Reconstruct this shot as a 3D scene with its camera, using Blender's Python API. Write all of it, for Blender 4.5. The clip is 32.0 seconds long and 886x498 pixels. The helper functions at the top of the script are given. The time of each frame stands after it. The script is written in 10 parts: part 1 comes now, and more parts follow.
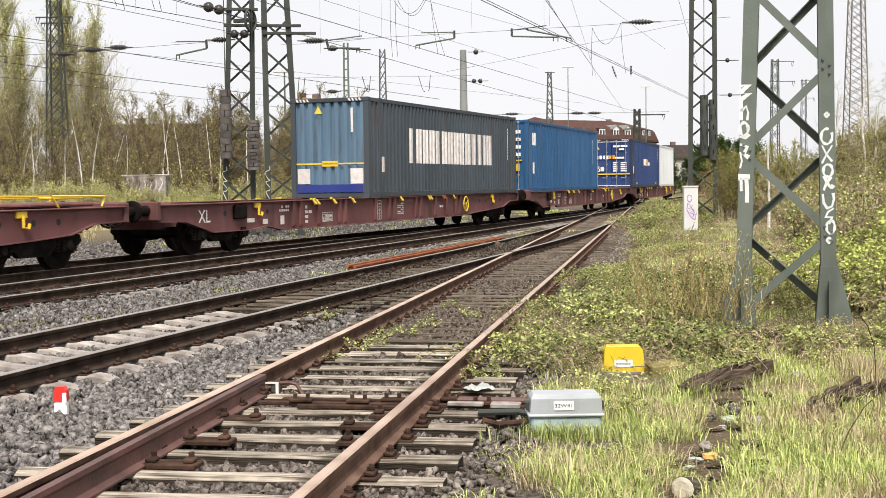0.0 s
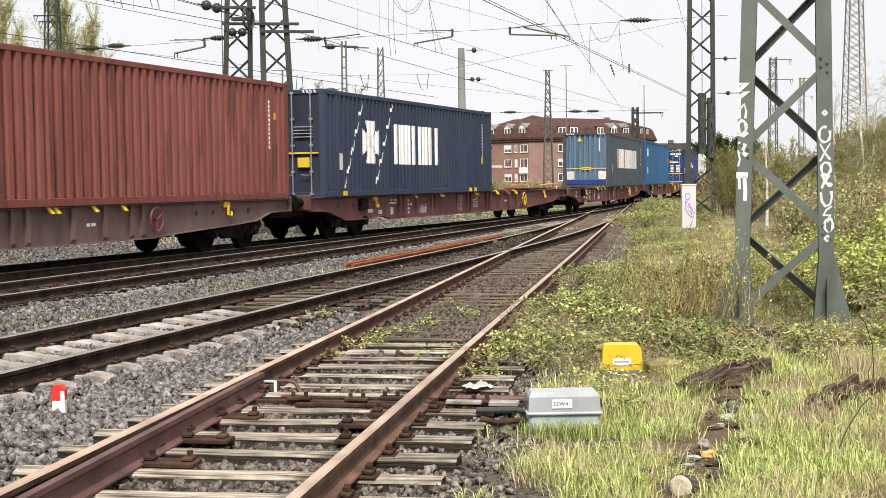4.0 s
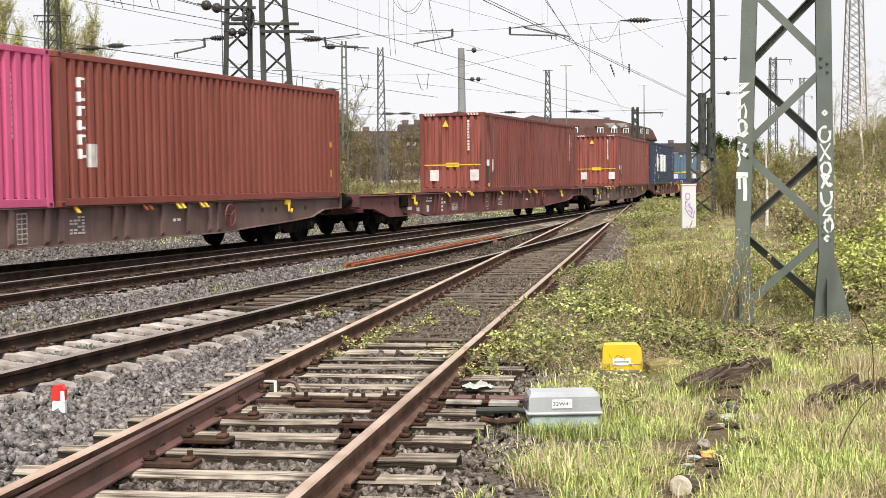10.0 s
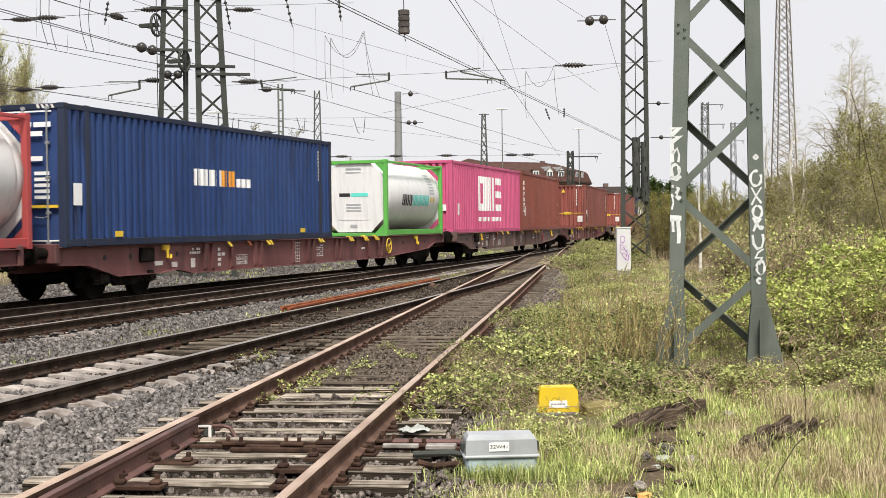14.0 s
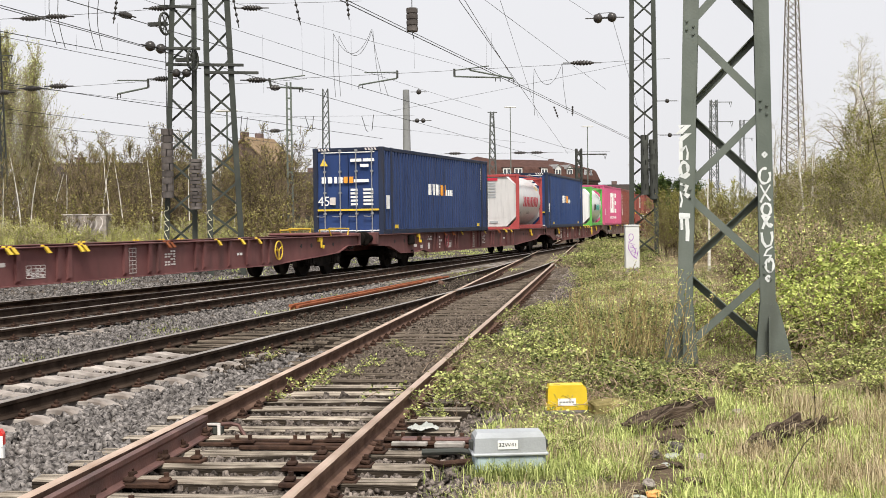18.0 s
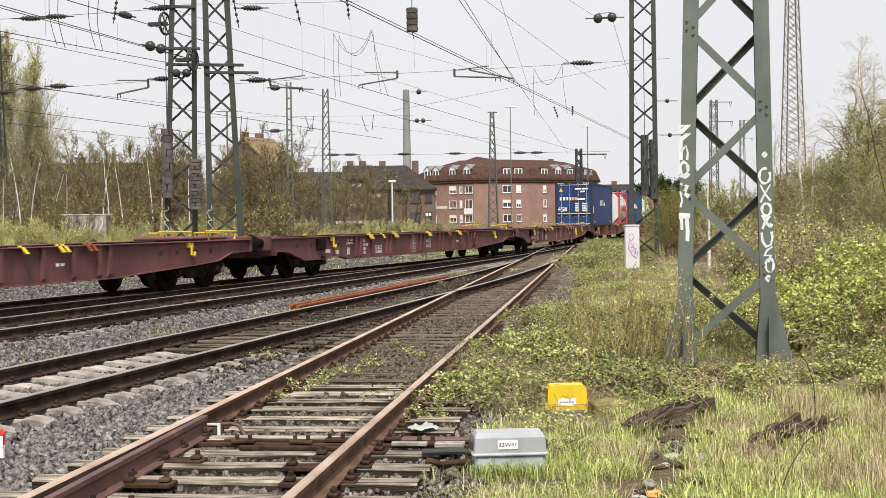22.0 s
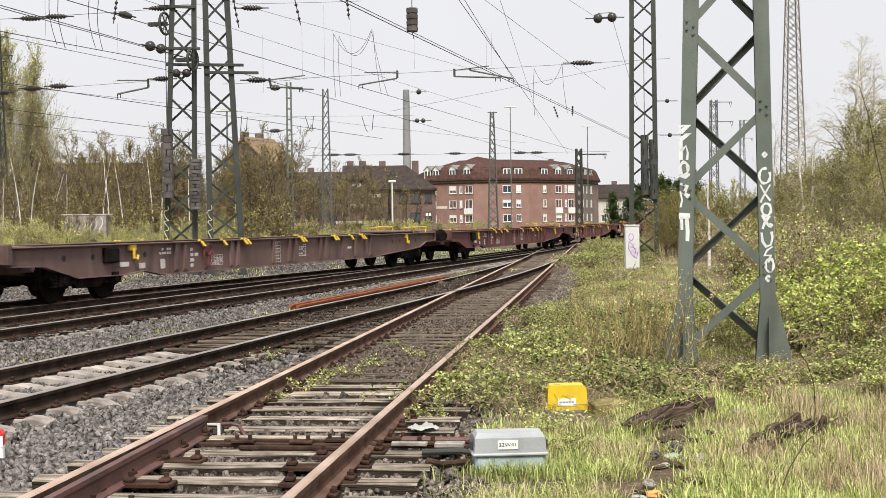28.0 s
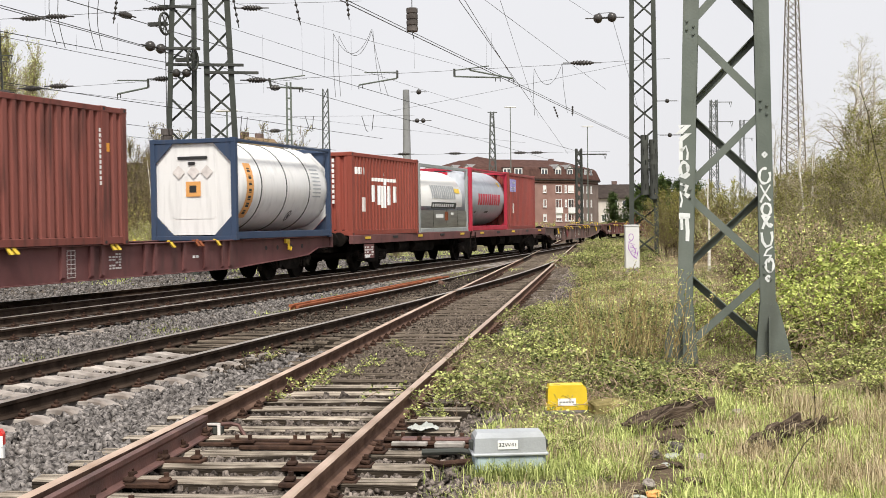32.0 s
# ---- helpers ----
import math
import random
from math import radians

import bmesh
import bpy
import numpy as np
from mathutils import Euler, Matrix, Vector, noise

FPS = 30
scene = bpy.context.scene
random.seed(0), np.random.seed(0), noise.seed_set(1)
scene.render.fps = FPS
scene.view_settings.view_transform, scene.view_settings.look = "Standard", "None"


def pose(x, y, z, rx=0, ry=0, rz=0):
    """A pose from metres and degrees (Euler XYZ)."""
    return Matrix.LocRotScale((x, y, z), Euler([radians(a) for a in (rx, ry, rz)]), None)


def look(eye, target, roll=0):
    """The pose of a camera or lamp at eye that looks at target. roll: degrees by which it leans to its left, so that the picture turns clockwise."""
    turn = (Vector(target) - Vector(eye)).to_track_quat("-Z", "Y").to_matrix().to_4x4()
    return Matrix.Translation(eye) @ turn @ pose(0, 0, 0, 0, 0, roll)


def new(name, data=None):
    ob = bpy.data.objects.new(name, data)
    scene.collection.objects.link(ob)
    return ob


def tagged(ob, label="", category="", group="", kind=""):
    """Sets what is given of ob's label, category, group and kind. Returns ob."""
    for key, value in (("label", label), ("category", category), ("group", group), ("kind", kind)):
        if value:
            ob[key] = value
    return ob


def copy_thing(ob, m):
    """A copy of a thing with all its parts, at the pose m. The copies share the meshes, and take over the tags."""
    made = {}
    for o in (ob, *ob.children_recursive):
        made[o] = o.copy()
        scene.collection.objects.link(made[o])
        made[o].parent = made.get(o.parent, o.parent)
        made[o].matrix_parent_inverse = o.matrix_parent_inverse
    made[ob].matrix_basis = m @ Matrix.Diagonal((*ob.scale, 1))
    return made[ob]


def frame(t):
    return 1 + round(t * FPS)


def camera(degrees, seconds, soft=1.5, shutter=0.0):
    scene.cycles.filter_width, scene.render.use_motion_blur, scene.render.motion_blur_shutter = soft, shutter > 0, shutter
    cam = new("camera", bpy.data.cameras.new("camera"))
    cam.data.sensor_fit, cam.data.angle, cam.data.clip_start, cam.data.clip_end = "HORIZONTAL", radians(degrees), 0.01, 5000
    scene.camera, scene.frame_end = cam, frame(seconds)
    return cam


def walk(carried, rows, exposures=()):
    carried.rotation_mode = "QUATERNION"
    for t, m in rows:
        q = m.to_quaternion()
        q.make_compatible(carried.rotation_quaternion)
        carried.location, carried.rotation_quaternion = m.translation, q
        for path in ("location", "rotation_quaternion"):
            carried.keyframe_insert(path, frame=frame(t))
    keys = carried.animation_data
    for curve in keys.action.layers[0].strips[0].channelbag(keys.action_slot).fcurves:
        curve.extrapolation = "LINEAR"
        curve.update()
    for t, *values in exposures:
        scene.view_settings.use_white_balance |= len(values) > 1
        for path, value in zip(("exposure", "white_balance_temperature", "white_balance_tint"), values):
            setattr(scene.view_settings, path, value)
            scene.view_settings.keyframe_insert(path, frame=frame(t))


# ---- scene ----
# ---- camera ----
SECONDS = 32.0
EYE_Z = 1.527
cam = camera(38.2, SECONDS, 0.7, 0.12)


def cam_pose(yaw, pitch, roll):
    return pose(0, 0, EYE_Z, 90 + pitch, 0, yaw) @ pose(0, 0, 0, 0, 0, roll)


VIEW_A, VIEW_B = (0.0, -3.007, -0.724), (-2.477, -1.208, -0.766)
CAM_ROWS = [
    (0.0, (0.08, -2.927, -0.70)), (0.5, (0.03, -2.978, -0.715)), (1.0, VIEW_A), (2.0, VIEW_A), (6.5, VIEW_A), (11.0, VIEW_A),
    (11.6, (-0.005, -3.005, -0.722)), (12.0, (-0.158, -2.935, -0.70)), (12.5, (-0.944, -2.597, -0.68)),
    (13.0, (-2.158, -1.861, -0.62)), (13.5, (-2.903, -1.31, -0.63)), (14.0, (-2.857, -1.124, -0.69)),
    (14.5, (-2.596, -1.18, -0.723)), (15.5, (-2.47, -1.21, -0.76)), (16.5, VIEW_B), (24.0, VIEW_B), (32.0, VIEW_B)]
walk(cam, [(t, cam_pose(*v)) for t, v in CAM_ROWS], [(0.0, 0.3), (11.6, 0.3), (14.0, 0.14), (32.0, 0.14)])

# ---- world and sun: a bright overcast spring day ----
world = bpy.data.worlds.new("overcast_sky")
scene.world = world
world.use_nodes = True
wn, wl = world.node_tree.nodes, world.node_tree.links
wn.clear()
sky = wn.new("ShaderNodeTexSky")
sky.sky_type, sky.sun_disc = "NISHITA", False
sky.sun_elevation, sky.sun_rotation = radians(55), radians(176)
sky.air_density, sky.dust_density, sky.ozone_density = 1.0, 4.0, 1.0
sky_gain = wn.new("ShaderNodeVectorMath")
sky_gain.operation = "SCALE"
sky_gain.inputs["Scale"].default_value = 0.055
cloud_xyz = wn.new("ShaderNodeTexCoord")
cloud_noise = wn.new("ShaderNodeTexNoise")
cloud_noise.inputs["Scale"].default_value = 1.6
cloud_noise.inputs["Detail"].default_value = 3.0
cloud_ramp = wn.new("ShaderNodeMapRange")
cloud_ramp.inputs["From Min"].default_value, cloud_ramp.inputs["From Max"].default_value = 0.3, 0.7
cloud_ramp.inputs["To Min"].default_value, cloud_ramp.inputs["To Max"].default_value = 0.74, 0.86
cloud = wn.new("ShaderNodeVectorMath")
cloud.operation = "SCALE"
cloud.inputs[0].default_value = (0.99, 0.985, 1.015)
both = wn.new("ShaderNodeMix")
both.data_type = "RGBA"
both.inputs["Factor"].default_value = 0.88
back = wn.new("ShaderNodeBackground")
back.inputs["Strength"].default_value = 1.06
world_out = wn.new("ShaderNodeOutputWorld")
wl.new(sky.outputs[0], sky_gain.inputs[0])
wl.new(cloud_xyz.outputs["Generated"], cloud_noise.inputs["Vector"])
wl.new(cloud_noise.outputs["Fac"], cloud_ramp.inputs["Value"])
wl.new(cloud_ramp.outputs[0], cloud.inputs["Scale"])
wl.new(sky_gain.outputs[0], both.inputs["A"])
wl.new(cloud.outputs[0], both.inputs["B"])
wl.new(both.outputs["Result"], back.inputs["Color"])
wl.new(back.outputs[0], world_out.inputs[0])

sun_data = bpy.data.lights.new("sun", "SUN")
sun_data.energy, sun_data.angle, sun_data.color = 4.25, radians(16), (1.0, 0.95, 0.86)
sun = new("sun", sun_data)
sun.matrix_world = look((2, -30, 43), (0, 0, 0))


# ---- materials ----
def surf(name, c1, c2, scale=3.0, rough=0.7, metal=0.0, bump=0.2, bump_scale=30.0, vary=0.12, stretch=(1, 1, 1), spec=0.4, stain=None, stain_amount=0.0, streak=(2.2, 2.2, 0.5)):
    """Two colours mixed by coarse noise, fine grain, a shift from piece to piece, relief, and stains with a shape of their own."""
    m = bpy.data.materials.new(name)
    m.use_nodes = True
    n, l = m.node_tree.nodes, m.node_tree.links
    b = n["Principled BSDF"]
    tc = n.new("ShaderNodeTexCoord")
    mp = n.new("ShaderNodeMapping")
    mp.inputs["Scale"].default_value = stretch
    l.new(tc.outputs["Object"], mp.inputs["Vector"])
    coarse = n.new("ShaderNodeTexNoise")
    coarse.inputs["Scale"].default_value, coarse.inputs["Detail"].default_value = scale, 5.0
    fine = n.new("ShaderNodeTexNoise")
    fine.inputs["Scale"].default_value, fine.inputs["Detail"].default_value = bump_scale, 4.0
    l.new(mp.outputs[0], coarse.inputs["Vector"])
    l.new(mp.outputs[0], fine.inputs["Vector"])
    ramp = n.new("ShaderNodeMapRange")
    ramp.inputs["From Min"].default_value, ramp.inputs["From Max"].default_value = 0.32, 0.68
    l.new(coarse.outputs["Fac"], ramp.inputs["Value"])
    mix = n.new("ShaderNodeMix")
    mix.data_type = "RGBA"
    mix.inputs["A"].default_value, mix.inputs["B"].default_value = (*c1, 1), (*c2, 1)
    l.new(ramp.outputs[0], mix.inputs["Factor"])
    info = n.new("ShaderNodeObjectInfo")
    geo = n.new("ShaderNodeNewGeometry")
    add = n.new("ShaderNodeMath")
    add.operation = "ADD"
    l.new(info.outputs["Random"], add.inputs[0])
    l.new(geo.outputs["Random Per Island"], add.inputs[1])
    add2 = n.new("ShaderNodeMath")
    add2.operation = "ADD"
    l.new(add.outputs[0], add2.inputs[0])
    l.new(fine.outputs["Fac"], add2.inputs[1])
    val = n.new("ShaderNodeMapRange")
    val.inputs["From Min"].default_value, val.inputs["From Max"].default_value = 0.3, 2.3
    val.inputs["To Min"].default_value, val.inputs["To Max"].default_value = 1 - 1.6 * vary, 1 + 1.6 * vary
    l.new(add2.outputs[0], val.inputs["Value"])
    hsv = n.new("ShaderNodeHueSaturation")
    l.new(val.outputs[0], hsv.inputs["Value"])
    last = mix.outputs["Result"]
    if stain is not None:
        sn = n.new("ShaderNodeTexNoise")
        sn.inputs["Scale"].default_value, sn.inputs["Detail"].default_value = 1.3, 7.0
        sm = n.new("ShaderNodeMapping")
        sm.inputs["Scale"].default_value = streak
        l.new(tc.outputs["Object"], sm.inputs["Vector"])
        l.new(sm.outputs[0], sn.inputs["Vector"])
        sr = n.new("ShaderNodeMapRange")
        sr.inputs["From Min"].default_value, sr.inputs["From Max"].default_value = 0.5, 0.75
        sr.inputs["To Max"].default_value = stain_amount
        l.new(sn.outputs["Fac"], sr.inputs["Value"])
        mix2 = n.new("ShaderNodeMix")
        mix2.data_type = "RGBA"
        mix2.inputs["B"].default_value = (*stain, 1)
        l.new(last, mix2.inputs["A"])
        l.new(sr.outputs[0], mix2.inputs["Factor"])
        last = mix2.outputs["Result"]
    l.new(last, hsv.inputs["Color"])
    l.new(hsv.outputs[0], b.inputs["Base Color"])
    b.inputs["Roughness"].default_value, b.inputs["Metallic"].default_value = rough, metal
    b.inputs["Specular IOR Level"].default_value = spec * (0.1 if rough >= 0.8 else 1.0)
    if bump:
        bp = n.new("ShaderNodeBump")
        bp.inputs["Strength"].default_value, bp.inputs["Distance"].default_value = bump, 0.02
        l.new(fine.outputs["Fac"], bp.inputs["Height"])
        l.new(bp.outputs[0], b.inputs["Normal"])
    return m


def leafy(name, c1, c2, rough=0.6, vary=0.3):
    """Leaves and blades: colour from island to island, some light through them."""
    m = bpy.data.materials.new(name)
    m.use_nodes = True
    n, l = m.node_tree.nodes, m.node_tree.links
    b = n["Principled BSDF"]
    geo = n.new("ShaderNodeNewGeometry")
    mix = n.new("ShaderNodeMix")
    mix.data_type = "RGBA"
    mix.inputs["A"].default_value, mix.inputs["B"].default_value = (*c1, 1), (*c2, 1)
    l.new(geo.outputs["Random Per Island"], mix.inputs["Factor"])
    info = n.new("ShaderNodeObjectInfo")
    val = n.new("ShaderNodeMapRange")
    val.inputs["To Min"].default_value, val.inputs["To Max"].default_value = 1 - vary, 1 + vary
    l.new(info.outputs["Random"], val.inputs["Value"])
    hsv = n.new("ShaderNodeHueSaturation")
    l.new(val.outputs[0], hsv.inputs["Value"])
    l.new(mix.outputs["Result"], hsv.inputs["Color"])
    l.new(hsv.outputs[0], b.inputs["Base Color"])
    b.inputs["Roughness"].default_value = rough
    b.inputs["Specular IOR Level"].default_value = 0.05
    tr = n.new("ShaderNodeBsdfTranslucent")
    l.new(hsv.outputs[0], tr.inputs["Color"])
    ms = n.new("ShaderNodeMixShader")
    ms.inputs[0].default_value = 0.2
    l.new(b.outputs[0], ms.inputs[1])
    l.new(tr.outputs[0], ms.inputs[2])
    l.new(ms.outputs[0], n["Material Output"].inputs["Surface"])
    return m


M = {}
M["stone"] = surf("ballast_stone", (0.028, 0.025, 0.024), (0.25, 0.229, 0.218), 24, 0.9, 0, 0.6, 45, 0.5)
M["siding_stone"] = surf("dark_siding_stone", (0.03, 0.025, 0.022), (0.275, 0.233, 0.206), 28, 0.9, 0, 0.6, 45, 0.5)
M["dark_stone"] = surf("oily_brown_stone", (0.014, 0.011, 0.009), (0.15, 0.122, 0.1), 28, 0.9, 0, 0.6, 45, 0.5)
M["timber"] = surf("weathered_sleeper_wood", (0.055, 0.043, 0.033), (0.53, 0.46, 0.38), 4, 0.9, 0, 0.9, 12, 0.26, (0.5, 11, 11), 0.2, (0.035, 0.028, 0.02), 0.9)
M["timber_flank"] = surf("dark_sleeper_flanks", (0.022, 0.018, 0.015), (0.075, 0.06, 0.046), 5, 0.85, 0, 0.6, 16, 0.2, (0.6, 8, 8), 0.2)
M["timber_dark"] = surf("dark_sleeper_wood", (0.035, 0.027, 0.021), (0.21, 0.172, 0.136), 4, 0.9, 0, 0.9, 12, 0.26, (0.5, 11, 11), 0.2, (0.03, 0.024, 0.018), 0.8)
M["concrete"] = surf("sleeper_concrete", (0.2, 0.175, 0.158), (0.4, 0.36, 0.332), 5, 0.9, 0, 0.5, 50, 0.22, (1, 1, 1), 0.3, (0.12, 0.09, 0.07), 0.75)
M["rail_rust"] = surf("rusty_rail_side", (0.085, 0.05, 0.038), (0.16, 0.1, 0.076), 5, 0.8, 0, 0.3, 60, 0.15)
M["rail_top"] = surf("dull_rail_head", (0.34, 0.23, 0.165), (0.56, 0.42, 0.33), 2, 0.45, 0.2, 0.1, 60, 0.12, (1, 1, 1), 0.5)
M["rail_dark"] = surf("brown_rail_side", (0.026, 0.018, 0.014), (0.066, 0.047, 0.036), 4, 0.85, 0, 0.25, 60, 0.15)
M["rail_bright"] = surf("used_rail_head", (0.3, 0.26, 0.23), (0.42, 0.37, 0.33), 2, 0.35, 0.6, 0.05, 60, 0.08)
M["clip"] = surf("rusty_fastening", (0.035, 0.022, 0.018), (0.085, 0.05, 0.036), 9, 0.8, 0.1, 0.4, 70, 0.25)
M["loose_rail"] = surf("orange_rusted_steel", (0.19, 0.06, 0.03), (0.34, 0.12, 0.06), 3, 0.8, 0, 0.3, 50, 0.15)
M["wagon"] = surf("oxide_red_wagon_paint", (0.115, 0.042, 0.041), (0.18, 0.074, 0.071), 1.2, 0.7, 0, 0.1, 40, 0.12, (1, 1, 1), 0.4, (0.05, 0.033, 0.03), 0.75)
M["wagon_brown"] = surf("grimy_brown_wagon_paint", (0.125, 0.076, 0.068), (0.19, 0.122, 0.11), 1.2, 0.65, 0, 0.1, 40, 0.12, (1, 1, 1), 0.35, (0.05, 0.04, 0.038), 0.75)
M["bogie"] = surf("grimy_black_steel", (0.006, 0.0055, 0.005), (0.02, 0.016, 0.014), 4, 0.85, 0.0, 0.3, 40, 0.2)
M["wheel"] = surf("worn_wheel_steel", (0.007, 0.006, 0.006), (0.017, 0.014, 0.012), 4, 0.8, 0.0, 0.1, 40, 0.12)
M["yellow"] = surf("yellow_paint", (0.68, 0.46, 0.03), (0.78, 0.55, 0.06), 3, 0.5, 0, 0.08, 40, 0.12, (1, 1, 1), 0.4, (0.3, 0.18, 0.06), 0.4)
M["white"] = surf("white_marking", (0.82, 0.82, 0.81), (0.9, 0.9, 0.89), 3, 0.6, 0, 0.03, 40, 0.04)
M["dullwhite"] = surf("faded_white_marking", (0.55, 0.51, 0.49), (0.72, 0.68, 0.66), 6, 0.7, 0, 0.05, 40, 0.12)
M["black"] = surf("black_paint", (0.015, 0.015, 0.016), (0.03, 0.03, 0.03), 3, 0.6, 0, 0.1, 40, 0.1)
M["orange"] = surf("orange_marking", (0.75, 0.3, 0.03), (0.8, 0.36, 0.05), 3, 0.6, 0, 0.03, 40, 0.06)
M["red"] = surf("signal_red_paint", (0.6, 0.03, 0.025), (0.66, 0.045, 0.035), 3, 0.5, 0, 0.05, 40, 0.06)
M["mast"] = surf("grey_green_mast_paint", (0.105, 0.125, 0.108), (0.15, 0.17, 0.15), 1.5, 0.6, 0.1, 0.12, 40, 0.08, (1, 1, 1), 0.4, (0.06, 0.062, 0.05), 0.6)
M["mast_dark"] = surf("dark_mast_steel", (0.04, 0.042, 0.038), (0.07, 0.075, 0.066), 1.5, 0.7, 0.2, 0.1, 40, 0.12)
M["mast_tower"] = surf("dark_green_tower_paint", (0.034, 0.04, 0.034), (0.062, 0.07, 0.06), 1.5, 0.65, 0.1, 0.12, 40, 0.1, (1, 1, 1), 0.4, (0.04, 0.04, 0.034), 0.6)
M["wire"] = surf("dark_wire", (0.045, 0.045, 0.045), (0.07, 0.07, 0.07), 3, 0.6, 0.4, 0, 10, 0.05)
M["insulator"] = surf("brown_black_porcelain", (0.03, 0.027, 0.025), (0.05, 0.045, 0.042), 3, 0.3, 0, 0, 10, 0.1)
M["weights"] = surf("stacked_concrete_weights", (0.075, 0.066, 0.062), (0.14, 0.125, 0.117), 3, 0.85, 0, 0.3, 40, 0.28)
M["greybox"] = surf("grey_cast_housing", (0.36, 0.38, 0.4), (0.45, 0.47, 0.49), 3, 0.45, 0.1, 0.12, 50, 0.08, (1, 1, 1), 0.4, (0.24, 0.25, 0.24), 0.6)
M["bluebase"] = surf("blue_green_housing_base", (0.34, 0.44, 0.46), (0.48, 0.58, 0.6), 4, 0.6, 0, 0.2, 50, 0.1, (1, 1, 1), 0.4, (0.2, 0.22, 0.18), 0.7)
M["cabinet"] = surf("pale_grey_cabinet", (0.6, 0.6, 0.6), (0.68, 0.68, 0.68), 2, 0.5, 0, 0.05, 40, 0.05)
M["purple"] = surf("purple_spray_paint", (0.3, 0.1, 0.42), (0.36, 0.14, 0.5), 3, 0.6, 0, 0, 40, 0.05)
M["spray"] = surf("white_spray_paint", (0.62, 0.64, 0.64), (0.74, 0.76, 0.76), 9, 0.6, 0, 0, 40, 0.08)
M["rotwood"] = surf("rotten_dark_wood", (0.022, 0.016, 0.012), (0.12, 0.09, 0.068), 4, 0.95, 0, 0.8, 14, 0.45, (1, 7, 7))
M["bark"] = surf("grey_brown_bark", (0.05, 0.041, 0.033), (0.11, 0.095, 0.077), 5, 0.9, 0, 0.5, 30, 0.2)
M["twig"] = surf("brown_twigs", (0.055, 0.042, 0.028), (0.26, 0.2, 0.135), 2, 0.9, 0, 0, 30, 0.45)
M["twig_pale"] = surf("pale_grey_brown_twigs", (0.24, 0.2, 0.14), (0.44, 0.38, 0.28), 3, 0.9, 0, 0, 30, 0.3)
M["darktwig"] = surf("dark_living_canes", (0.03, 0.03, 0.016), (0.075, 0.055, 0.03), 3, 0.7, 0, 0, 30, 0.3)
M["redtwig"] = surf("dead_bramble_canes", (0.045, 0.03, 0.02), (0.5, 0.38, 0.28), 2, 0.9, 0, 0, 30, 0.6)
M["birch"] = surf("white_birch_bark", (0.5, 0.47, 0.43), (0.78, 0.75, 0.7), 6, 0.8, 0, 0.2, 30, 0.1, (1, 1, 1), 0.3, (0.1, 0.09, 0.08), 0.5)
M["leaf"] = leafy("spring_leaves", (0.08, 0.105, 0.032), (0.66, 0.69, 0.26))
M["leaf_bramble"] = leafy("bright_bramble_leaves", (0.17, 0.215, 0.05), (0.64, 0.69, 0.22))
# darker copy of the spring leaves, with bramble shade put into its colour
M["leaf_shade"] = leafy("shaded_bramble_leaves", (0.04, 0.055, 0.02), (0.5, 0.53, 0.2))
M["leaf_olive"] = leafy("budding_olive_leaves", (0.1, 0.095, 0.028), (0.44, 0.4, 0.14))
M["leaf_bush"] = leafy("fresh_shrub_leaves", (0.12, 0.12, 0.028), (0.45, 0.43, 0.13))
M["leaf_poplar"] = leafy("pale_poplar_buds", (0.48, 0.52, 0.18), (0.8, 0.8, 0.36))
M["sapling"] = surf("olive_sapling_stems", (0.17, 0.125, 0.06), (0.44, 0.35, 0.17), 3, 0.9, 0, 0, 30, 0.4)
M["leaf_hazel"] = leafy("olive_hazel_buds", (0.12, 0.125, 0.03), (0.38, 0.375, 0.115))
M["leaf_red"] = leafy("dark_red_leaves", (0.18, 0.04, 0.03), (0.32, 0.09, 0.07))
M["leaf_pale"] = leafy("pale_spring_leaves", (0.34, 0.35, 0.1), (0.56, 0.55, 0.22))
M["leaf_dark"] = leafy("dark_ivy_leaves", (0.045, 0.075, 0.025), (0.1, 0.14, 0.045))
M["grass"] = leafy("fresh_grass", (0.16, 0.22, 0.048), (0.72, 0.76, 0.31))
M["straw"] = leafy("dry_grass", (0.3, 0.23, 0.12), (0.76, 0.64, 0.43))
M["brick"] = surf("red_brick_wall", (0.25, 0.152, 0.132), (0.31, 0.197, 0.172), 0.6, 0.9, 0, 0.1, 9, 0.08)
M["brick_dark"] = surf("brown_brick_wall", (0.14, 0.098, 0.09), (0.185, 0.132, 0.12), 0.6, 0.9, 0, 0.1, 9, 0.08)
M["brick_grey"] = surf("weathered_grey_brick", (0.19, 0.15, 0.135), (0.25, 0.2, 0.18), 0.6, 0.9, 0, 0.1, 9, 0.08)
M["roof"] = surf("brown_roof_tiles", (0.06, 0.033, 0.028), (0.1, 0.056, 0.047), 1.5, 0.85, 0, 0.3, 12, 0.1)
M["roof_grey"] = surf("grey_roof_tiles", (0.042, 0.034, 0.031), (0.07, 0.057, 0.052), 1.5, 0.85, 0, 0.3, 12, 0.1)
M["zinc"] = surf("dull_zinc_sheet", (0.17, 0.165, 0.165), (0.25, 0.245, 0.245), 1.5, 0.7, 0.1, 0.05, 20, 0.1)
M["plate_steel"] = surf("worn_bearing_plates", (0.2, 0.18, 0.16), (0.42, 0.39, 0.36), 9, 0.6, 0.2, 0.2, 40, 0.1)
M["render_pale"] = surf("pale_render", (0.5, 0.47, 0.43), (0.6, 0.57, 0.53), 0.6, 0.9, 0, 0.05, 20, 0.05)
